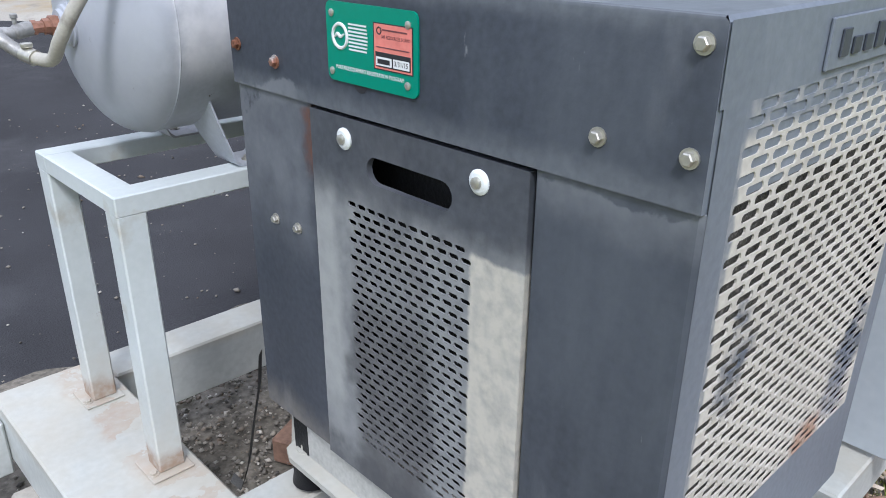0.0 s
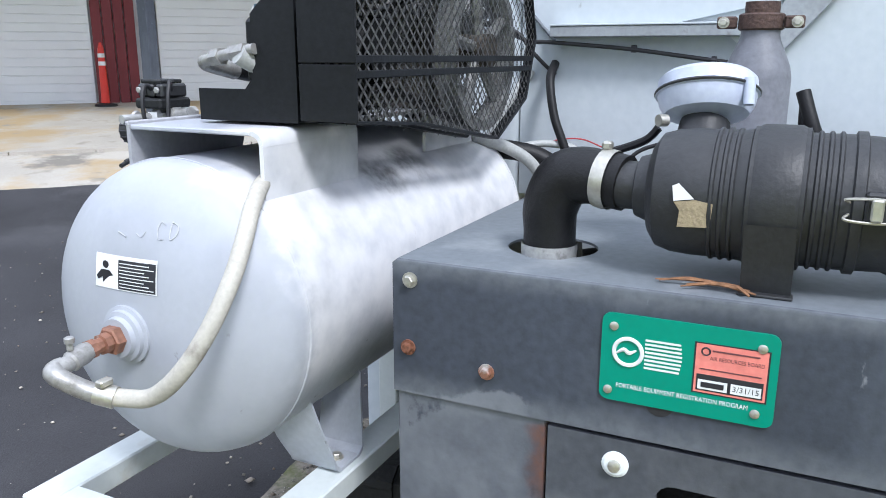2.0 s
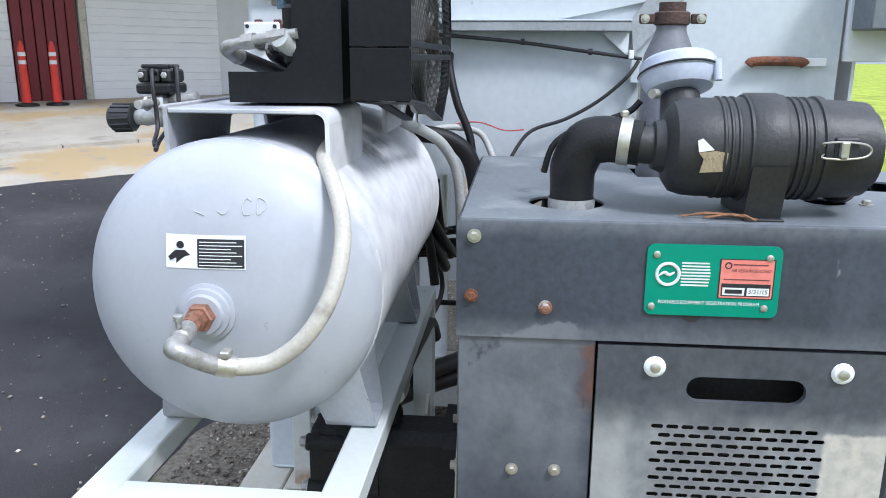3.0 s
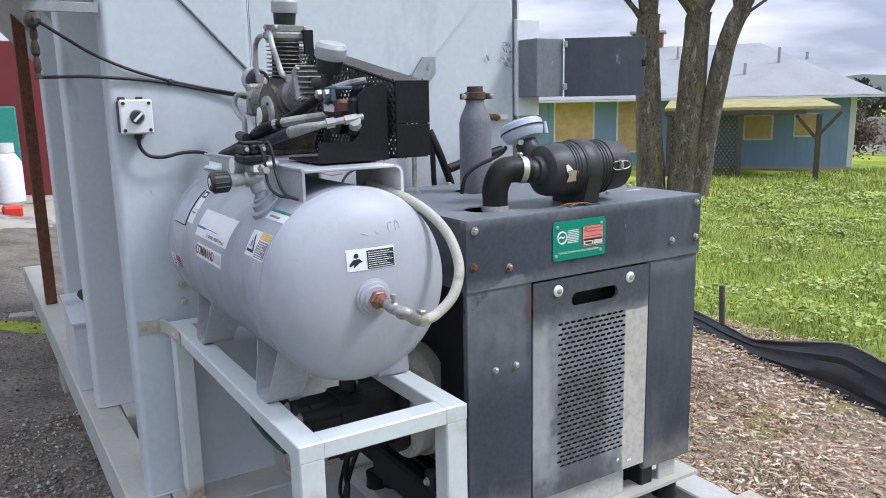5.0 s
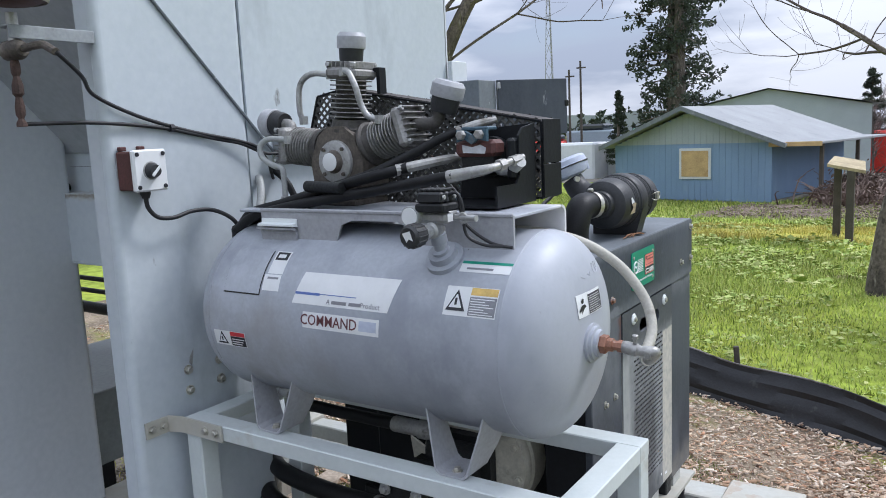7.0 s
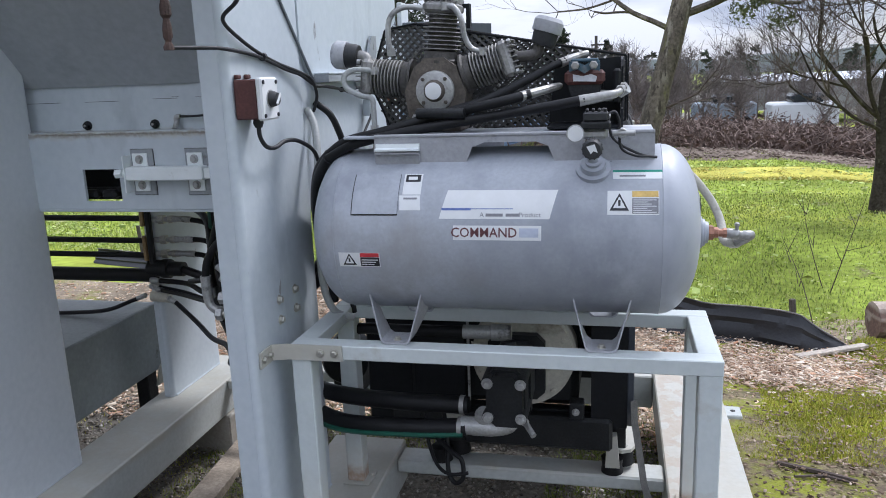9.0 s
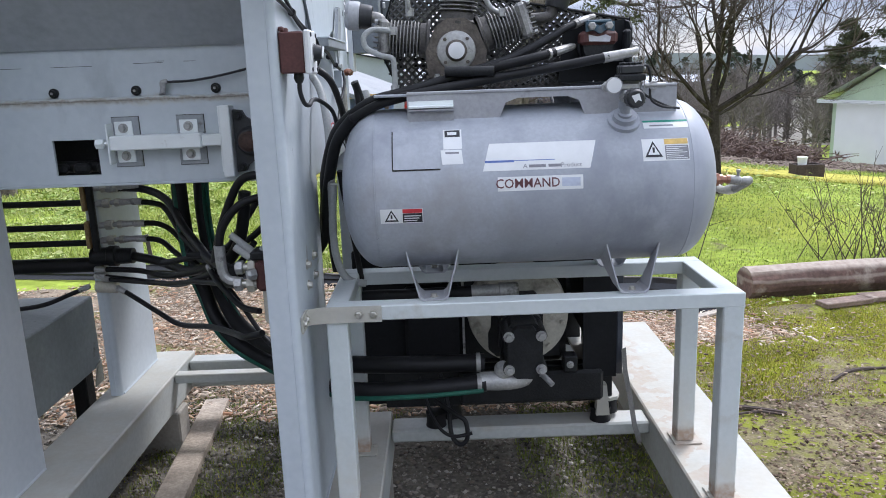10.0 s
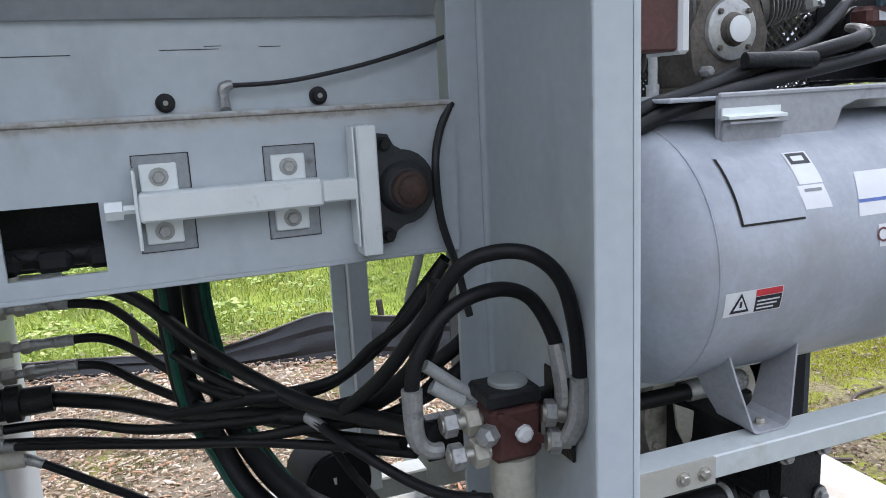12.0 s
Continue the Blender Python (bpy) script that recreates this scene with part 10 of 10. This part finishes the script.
# Pale top thread, with the highlight along the fabric's edge put into it.
hem = [Vector(fab.v[i * rows + rows - 1]) + Vector((0, 0, 0.002)) for i in range(0, len(pts), 3)]
part("hem", Shape().hose(hem, 0.006, 6, 2), paint("highlit_top_thread", (0.20, 0.185, 0.18), 0.6, 0, 0.3, 6, 60, 0.1, [((0.02, 0.02, 0.022), 3.0, 0.48, 0.12, 0.8)]), fence, "pale top thread with the edge highlight in it")
for x in (5.9, 4.2, 2.7, 1.09, -0.45):
    p = min(pts, key=lambda q: abs(q.x - x))
    part("stake", Shape().slab((-0.018, -0.018, -0.2), (0.018, 0.018, 0.42), pose(p.x, p.y - 0.02, ground_z(p.x, p.y) - 0.02, 3, 4, 20), 0.004), M_TIMBER, fence)
M_PALEWOOD = paint("pale_weathered_board", (0.42, 0.37, 0.31), 0.9, 0, 0.25, 6, 50, 0.2, [((0.25, 0.21, 0.17), 6.0, 0.56, 0.12, 0.8)])
M_LOG = paint("weathered_log", (0.13, 0.078, 0.062), 0.9, 0, 0.3, 3, 30, 0.4, [((0.33, 0.28, 0.23), 4.0, 0.55, 0.12, 0.9)], streak=1)
log = thing("log", "long weathered fallen log lying in the grass", "log", at=(-2.2, -2.1, -0.19))
lg = Shape()
lp, _ = spline([(-1.05, -1.96, -0.045), (-1.9, -2.06, -0.045), (-2.9, -2.13, -0.045), (-5.2, -2.32, -0.05)], 10, 0.1)
for i, p in enumerate(lp):
    d = (lp[min(i + 1, len(lp) - 1)] - lp[max(i - 1, 0)]).normalized()
    sd = d.cross(Vector((0, 0, 1))).normalized()
    up_ = sd.cross(d)
    for k in range(48):
        w = 2 * math.pi * k / 48
        c, e = math.cos(w), math.sin(w)
        split = abs(noise.noise(Vector((c * 9, e * 9, i * 0.05 + 4)))) ** 0.6
        r = 0.140 * (1 + 0.07 * noise.noise(Vector((c * 2.2, e * 2.2, i * 0.06))) + 0.10 * (split - 0.55))
        lg.v.append(p + (sd * c + up_ * e) * r)
for i in range(len(lp) - 1):
    for k in range(48):
        lg.f.append((i * 48 + k, i * 48 + (k + 1) % 48, (i + 1) * 48 + (k + 1) % 48, (i + 1) * 48 + k))
lg.f.append(tuple(range(48)))
# The log is paler along its top and in one band below.
wear_or_light(M_LOG, [((0.47, 0.40, 0.33), [("z", 0.030, 0.075)], 0.012, 5.0, 0.85, 0.9), ((0.40, 0.34, 0.28), [("z", -0.035, -0.015), ("z", 0.010, -0.006)], 0.016, 3.0, 0.6, 0.9)])
part("bole", lg, M_LOG, log)
def on_ground(x, y, lift=0.05):
    return ground_z(x, y) + lift


solo("timber_plank", Shape().slab((-0.30, -0.03, 0), (0.30, 0.03, 0.025), pose(-0.66, -1.50, on_ground(-0.66, -1.50, 0.06), 0, 0, 29), 0.004), M_PALEWOOD, "pale weathered board lying at the end of the fence", "plank")
M_WETBOARD = paint("damp_brown_board", (0.20, 0.145, 0.115), 0.9, 0, 0.25, 6, 50, 0.2, [((0.33, 0.27, 0.22), 6.0, 0.56, 0.12, 0.8)])
for x, y, n, w, rz in ((-1.72, -1.62, 0.22, 0.07, 14), (-2.45, -1.78, 0.55, 0.08, 8)):
    solo("timber_plank", Shape().slab((-n, -w, 0), (n, w, 0.04), pose(x, y, on_ground(x, y, 0.06), 0, 0, rz), 0.005), M_WETBOARD, "damp brown board lying in the grass before the log", "plank")
for pts_, r in (([(0.10, 0.60), (-0.06, 0.66), (-0.21, 0.72)], [0.010, 0.013, 0.007]), ([(0.05, 0.72), (-0.08, 0.70), (-0.18, 0.74)], [0.006, 0.008, 0.004]), ([(-0.62, 0.35), (-0.80, 0.22), (-1.02, 0.20)], [0.009, 0.012, 0.005])):
    solo("stick", Shape().hose([(x, y, on_ground(x, y, 0.062)) for x, y in pts_], r, 6, 4), M_TWIG, "dead branch on the litter", "stick", "sticks")

# dark crate with a white bucket far out in the field
M_CRATE = paint("dark_wet_crate", (0.055, 0.040, 0.035), 0.9, 0, 0.3, 6, 40, 0.1, [((0.12, 0.09, 0.07), 5.0, 0.58, 0.12, 0.9)])
crate = thing("wooden_crate", "dark brown wooden crate lying in the field", "crate", at=(-6.28, -11.95, -0.66))
for x0, y0, x1, y1 in ((-0.29, -0.2, 0.29, -0.17), (-0.29, 0.17, 0.29, 0.20), (-0.29, -0.169, -0.26, 0.169), (0.26, -0.169, 0.29, 0.169)):
    part("side_board", Shape().box((-6.28 + x0, -11.95 + y0, -0.66 - 0.03), (-6.28 + x1, -11.95 + y1, -0.66 + 0.27), 0.006), M_CRATE, crate)
part("lid", Shape().box((-6.28 - 0.258, -11.95 - 0.168, -0.66 + 0.20), (-6.28 + 0.258, -11.95 + 0.168, -0.66 + 0.23), 0.004), M_CRATE, crate)
solo("bucket", Shape().turn([(0, 0.07), (0.05, 0.085), (0.9, 0.10), (0.92, 0.108), (1, 0.108)], (-6.28 + 0.10, -11.95, -0.66 + 0.231), (-6.28 + 0.10, -11.95, -0.66 + 0.42), 18), M_WHITE, "white bucket standing on the dark crate", "bucket")

# ---- loose ground cover ----
rng = np.random.default_rng(7)


def random_tone(name, colours, rough=0.9, spec=0.2, scale=0.6):
    """A material whose tone differs from island to island."""
    ma = bpy.data.materials.new(name)
    ma.use_nodes = True
    n, ln = ma.node_tree.nodes, ma.node_tree.links
    bsdf = n["Principled BSDF"]
    geo = n.new("ShaderNodeNewGeometry")
    ramp = n.new("ShaderNodeValToRGB")
    ramp.color_ramp.interpolation = "LINEAR"
    e = ramp.color_ramp.elements
    while len(e) < len(colours):
        e.new(0.5)
    for i, c in enumerate(colours):
        e[i].position = i / (len(colours) - 1)
        e[i].color = (*c, 1)
    ln.new(geo.outputs["Random Per Island"], ramp.inputs["Fac"])
    tc = n.new("ShaderNodeTexCoord")
    nz = n.new("ShaderNodeTexNoise")
    nz.inputs["Scale"].default_value, nz.inputs["Detail"].default_value = scale, 5
    ln.new(tc.outputs["Object"], nz.inputs["Vector"])
    mx = n.new("ShaderNodeMix")
    mx.data_type, mx.blend_type = "RGBA", "OVERLAY"
    mx.inputs["Factor"].default_value = 0.8
    ln.new(ramp.outputs["Color"], mx.inputs["A"])
    ln.new(nz.outputs["Fac"], mx.inputs["B"])
    ln.new(mx.outputs["Result"], bsdf.inputs["Base Color"])
    bsdf.inputs["Roughness"].default_value, bsdf.inputs["Specular IOR Level"].default_value = rough, spec
    return ma


def scatter(name, verts, faces, places, scales, turns, tilts, material, label, category):
    """Many copies of one small shape joined into one mesh."""
    v, n = np.array(verts, float), len(places)
    c, s = np.cos(turns), np.sin(turns)
    ct, st = np.cos(tilts), np.sin(tilts)
    p = v[None] * scales[:, None, :]
    y, z = p[..., 1] * ct[:, None] - p[..., 2] * st[:, None], p[..., 1] * st[:, None] + p[..., 2] * ct[:, None]
    x = p[..., 0]
    q = np.stack([x * c[:, None] - y * s[:, None], x * s[:, None] + y * c[:, None], z], -1) + places[:, None, :]
    k = len(v)
    tri = np.array(faces, np.int32)
    idx = (tri[None] + (np.arange(n) * k)[:, None, None]).reshape(-1, tri.shape[1])
    me = bpy.data.meshes.new(name)
    me.vertices.add(n * k)
    me.vertices.foreach_set("co", q.reshape(-1))
    m = tri.shape[1]
    me.loops.add(idx.size)
    me.loops.foreach_set("vertex_index", idx.reshape(-1))
    me.polygons.add(len(idx))
    me.polygons.foreach_set("loop_start", np.arange(0, idx.size, m, dtype=np.int32))
    me.update(calc_edges=True)
    me.materials.append(material)
    return tagged(new(name, me), label, category, kind="stuff")


def heights(x, y):
    return np.array([ground_z(a, b) for a, b in zip(x, y)])


CHIP = ([(-0.5, -0.5, -0.5), (0.5, -0.4, -0.5), (0.6, 0.5, -0.5), (-0.4, 0.45, -0.5), (-0.45, -0.4, 0.5), (0.42, -0.35, 0.5), (0.5, 0.4, 0.5), (-0.35, 0.38, 0.5)],
        [(0, 1, 5, 4), (1, 2, 6, 5), (2, 3, 7, 6), (3, 0, 4, 7), (4, 5, 6, 7)])
STONE = ([(-0.5, 0, 0), (0, -0.45, 0.05), (0.55, 0.05, 0), (0.05, 0.5, 0), (-0.05, 0.02, 0.45), (0.2, 0.1, -0.4)],
         [(0, 1, 4), (1, 2, 4), (2, 3, 4), (3, 0, 4), (1, 0, 5), (2, 1, 5), (3, 2, 5), (0, 3, 5)])
M_CHIPS = random_tone("bark_chips", [(0.13, 0.085, 0.062), (0.42, 0.28, 0.175), (0.58, 0.46, 0.34), (0.25, 0.16, 0.11), (0.74, 0.65, 0.54), (0.46, 0.36, 0.26), (0.50, 0.265, 0.155)], scale=2.2)
M_LITTER = random_tone("dead_leaf_litter", [(0.06, 0.043, 0.033), (0.16, 0.11, 0.075), (0.30, 0.22, 0.15), (0.10, 0.07, 0.05), (0.42, 0.34, 0.26), (0.20, 0.13, 0.085)], scale=2.2)
M_STONES = random_tone("gravel_stones", [(0.07, 0.064, 0.056), (0.19, 0.172, 0.145), (0.31, 0.285, 0.24), (0.17, 0.13, 0.095), (0.52, 0.49, 0.43)], 0.85, 0.3)
M_GRASS = random_tone("grass_blades", [(0.13, 0.19, 0.042), (0.27, 0.35, 0.068), (0.39, 0.44, 0.10), (0.43, 0.44, 0.15), (0.20, 0.27, 0.05)], 0.7, 0.25, 0.35)
M_WEED = random_tone("broad_weeds", [(0.20, 0.28, 0.06), (0.29, 0.38, 0.095), (0.40, 0.47, 0.15), (0.46, 0.45, 0.20)], 0.75, 0.2, 0.6)
M_MOSSY = random_tone("short_mossy_grass", [(0.21, 0.27, 0.028), (0.37, 0.40, 0.042), (0.48, 0.45, 0.075), (0.25, 0.18, 0.08)], 0.85, 0.15, 2.2)

n = 115000
x, y = rng.uniform(-5.5, 7.5, n), rng.uniform(-2.75, 0.5, n)
x = np.where(rng.random(n) < 0.6, rng.uniform(-2.2, 4.2, n), x)
keep = (y > -2.75 + 0.12 * np.abs(x - 2)) & ((x > 0.30 + 0.25 * np.sin(y * 5)) | (rng.random(n) < 0.05 + np.clip((x + 0.7) / 1.1, 0, 1) ** 2))
x, y = x[keep], y[keep]
n = len(x)
size = np.clip(rng.gamma(1.7, 0.0048, n), 0.0018, 0.024)
scatter("bark_chips", *CHIP, np.stack([x, y, heights(x, y) + 0.02 + rng.uniform(-0.008, 0.022, n)], -1), np.stack([size * rng.uniform(1.3, 2.8, n), size * rng.uniform(0.45, 0.95, n), size * 0.2], -1), rng.uniform(0, 6.28, n), rng.normal(0, 0.6, n), M_CHIPS, "brown and grey bark chips strewn over the strip", "bark chips")
n = 14000
x, y = rng.normal(-0.22, 0.34, n), rng.normal(-1.12, 0.24, n)
size = np.clip(rng.gamma(1.7, 0.0052, n), 0.002, 0.024)
scatter("bark_chips", *CHIP, np.stack([x, y, heights(x, y) + 0.06 + rng.uniform(-0.008, 0.022, n)], -1), np.stack([size * rng.uniform(1.3, 2.8, n), size * 0.7, size * 0.2], -1), rng.uniform(0, 6.28, n), rng.normal(0, 0.6, n), M_CHIPS, "tan bark chips spilt before the end of the fence", "bark chips")
n = 34000
x, y = rng.uniform(-3.0, 7.0, n), rng.uniform(-0.3, 2.75, n)
x = np.where(rng.random(n) < 0.65, rng.uniform(0.6, 4.0, n), x)
size = np.clip(rng.gamma(2.2, 0.0062, n), 0.002, 0.03)
scatter("gravel_stones", *STONE, np.stack([x, y, heights(x, y) + 0.012 + rng.uniform(-0.004, 0.010, n)], -1), np.stack([size, size * 0.85, size * 0.7], -1), rng.uniform(0, 6.28, n), rng.uniform(-0.6, 0.6, n), M_STONES, "loose dark gravel under the skid", "gravel")
n = 2600
x, y = rng.uniform(-3.0, 8.0, n), rng.uniform(2.6, 6.5, n)
size = rng.gamma(1.8, 0.0055, n)
scatter("asphalt_grit", *STONE, np.stack([x, y, heights(x, y) + 0.024], -1), np.stack([size, size, size * 0.7], -1), rng.uniform(0, 6.28, n), rng.uniform(-0.6, 0.6, n), M_STONES, "scattered grit on the asphalt", "grit")

BLADE = ([(-0.5, 0, 0), (0.5, 0, 0), (0.32, 0.16, 0.55), (-0.32, 0.16, 0.55), (0.0, 0.55, 1.0)], [(0, 1, 2, 3), (3, 2, 4, 4)])
BLADE3 = ([(-0.5, 0, 0), (0.5, 0, 0), (0.0, 0.45, 1.0)], [(0, 1, 2)])


def grass(name, n, x0, x1, y0, y1, h, w, material, label, power=1.0, patch=0.0, seed=0, clear=True, lift=0.0):
    u = rng.random(n) ** power
    y = y1 + (y0 - y1) * u
    x = rng.uniform(x0, x1, n)
    if patch:
        f = np.array([noise.noise(Vector((a * 0.9 + seed, b * 0.9, 3.0))) for a, b in zip(x, y)])
        keep = f > patch
        x, y = x[keep], y[keep]
    if clear:
        edge = np.interp(x, [-8, -0.9, -0.45, 0.35, 0.95, 1.5, 2.3, 3.2, 4.4, 6.5, 12], [-1.45, -1.6, -1.72, -2.04, -2.06, -2.08, -2.24, -2.53, -2.88, -3.4, -4.5])
        keep = y < edge
        x, y = x[keep], y[keep]
    n = len(x)
    far = 1 + np.clip(-y - 4, 0, 30) * 0.11
    hh = h * rng.uniform(0.5, 1.35, n) * (0.8 + 0.2 * far) * (np.interp(x, [-1.5, 2.0], [0.42, 1.0]) if clear else 1.0)
    return scatter(name, *BLADE3, np.stack([x, y, heights(x, y) - 0.01 + lift], -1), np.stack([w * far * rng.uniform(0.6, 1.3, n), hh * rng.uniform(0.6, 2.2, n), hh], -1), rng.uniform(0, 6.28, n), rng.normal(0, 0.25, n), material, label, "grass")


grass("field_grass", 150000, -11, 13, -26, -1.2, 0.065, 0.013, M_GRASS, "rough green field grass", 1.5)
grass("field_grass", 90000, -4, 7, -9, -1.2, 0.06, 0.008, M_GRASS, "rough green grass behind the fence", 1.2)
LEAF = ([(-0.5, 0, 0), (-0.05, -0.3, 0.12), (0.55, 0, 0.06), (-0.05, 0.3, 0.12)], [(0, 1, 2, 3)])
n = 150000
y = -1.3 - 13 * rng.random(n) ** 1.5
x = rng.uniform(-6, 10, n)
f = np.array([noise.noise(Vector((a * 1.1 + 5, b * 1.1, 3.0))) + 0.6 * noise.noise(Vector((a * 3.1, b * 3.1, 8.0))) for a, b in zip(x, y)])
edge = np.interp(x, [-8, -0.9, -0.45, 0.35, 0.95, 1.5, 2.3, 3.2, 4.4, 6.5, 12], [-1.45, -1.6, -1.72, -2.04, -2.06, -2.08, -2.24, -2.53, -2.88, -3.4, -4.5])
keep = (f > -0.02) & (y < edge) & (rng.random(len(x)) < np.interp(x, [-1.0, 2.2], [0.12, 1.0]))
x, y, f = x[keep], y[keep], f[keep]
n = len(x)
size = rng.gamma(3, 0.010, n) * (1 + np.clip(-y - 4, 0, 30) * 0.10)
scatter("broad_weeds", *LEAF, np.stack([x, y, heights(x, y) + rng.uniform(0.01, 0.03, n) + np.clip(f, 0, 0.5) * rng.uniform(0.05, 0.26, n)], -1), np.stack([size, size, size], -1), rng.uniform(0, 6.28, n), rng.normal(0, 0.6, n), M_WEED, "broad-leaved green weeds in clumps in the grass", "weeds")
grass("field_tussocks", 22000, 0.5, 10, -16, -1.9, 0.11, 0.010, M_GRASS, "taller tussocks of field grass", 1.3, 0.26, 21)
grass("mossy_grass", 230000, -3.6, 0.40, -1.9, 0.55, 0.024, 0.0065, M_MOSSY, "short yellow-green moss and grass", 1.0, -0.10, 9, False, 0.045)
grass("mossy_grass", 40000, 0.2, 6.5, -2.4, 1.4, 0.03, 0.008, M_MOSSY, "short patches of grass in the mulch and gravel", 1.0, 0.08, 2, False)

# Grass under the skid is toned darker than the field grass.
grass("damp_grass", 42000, 0.45, 2.9, -0.9, 1.75, 0.035, 0.008, random_tone("dark_skid_grass", [(0.10, 0.14, 0.04), (0.20, 0.25, 0.06), (0.30, 0.34, 0.09), (0.14, 0.11, 0.07)], 0.85, 0.15, 2.0), "short grass growing under and behind the engine skid", 1.0, -0.05, 5, False)

n = 60000
x, y = rng.uniform(-3.2, 0.40, n), rng.uniform(-1.8, 1.55, n)
keep = rng.random(n) < np.clip(0.26 + (y - 0.2) * 0.9, 0.22, 1.0)
x, y = x[keep], y[keep]
n = len(x)
size = np.clip(rng.gamma(2.0, 0.0036, n), 0.002, 0.016)
scatter("leaf_litter", *CHIP, np.stack([x, y, heights(x, y) + 0.052 + rng.uniform(-0.008, 0.022, n)], -1), np.stack([size * 1.6, size * 0.9, size * 0.12], -1), rng.uniform(0, 6.28, n), rng.normal(0, 0.5, n), M_LITTER, "brown dead leaves and bark bits on the moss", "leaf litter")

# bare worked soil across the field, with a belt of dry grass before it
M_TILLED = paint("bare_worked_soil", (0.15, 0.115, 0.092), 0.95, 0, 0.35, 1.5, 14, 0.6, [((0.26, 0.21, 0.17), 3.0, 0.55, 0.12, 0.95), ((0.16, 0.19, 0.05), 1.2, 0.60, 0.10, 0.95)], spec=0.1)
solo("tilled_strip", sheet(-18, 5.5, -20.0, -15.6, 70, 14, 0.03, 0.07, 0.5), M_TILLED, "bare brown strip of worked soil across the field", "soil", kind="structure")
n = 9000
x, y = rng.uniform(-17, 5, n), rng.uniform(-19.8, -15.8, n)
size = np.clip(rng.gamma(2.0, 0.03, n), 0.02, 0.16)
scatter("soil_clods", *STONE, np.stack([x, y, heights(x, y) + 0.04], -1), np.stack([size, size, size * 0.6], -1), rng.uniform(0, 6.28, n), rng.uniform(-0.6, 0.6, n), random_tone("soil_clods", [(0.10, 0.075, 0.06), (0.20, 0.155, 0.125), (0.30, 0.25, 0.20), (0.13, 0.10, 0.07)], 0.95, 0.1), "brown clods and dead stalks on the worked soil", "clods")
M_STRAW = paint("dry_yellow_turf", (0.46, 0.42, 0.085), 0.95, 0, 0.3, 0.8, 14, 0.3, [((0.30, 0.34, 0.06), 0.9, 0.58, 0.12, 0.95)], spec=0.1)
solo("dry_turf", sheet(-10, 4.5, -13.3, -11.2, 50, 10, 0.035, 0.03, 0.35), M_STRAW, "belt of dry yellow turf across the field", "turf", kind="structure")
M_DRYGRASS = random_tone("dry_grass", [(0.50, 0.45, 0.12), (0.60, 0.52, 0.17), (0.40, 0.40, 0.09)], 0.8, 0.15, 1.0)
grass("dry_grass", 60000, -9, 4.5, -13.4, -11.0, 0.085, 0.018, M_DRYGRASS, "belt of pale dry grass in the field", 1.0, -0.22, 31)
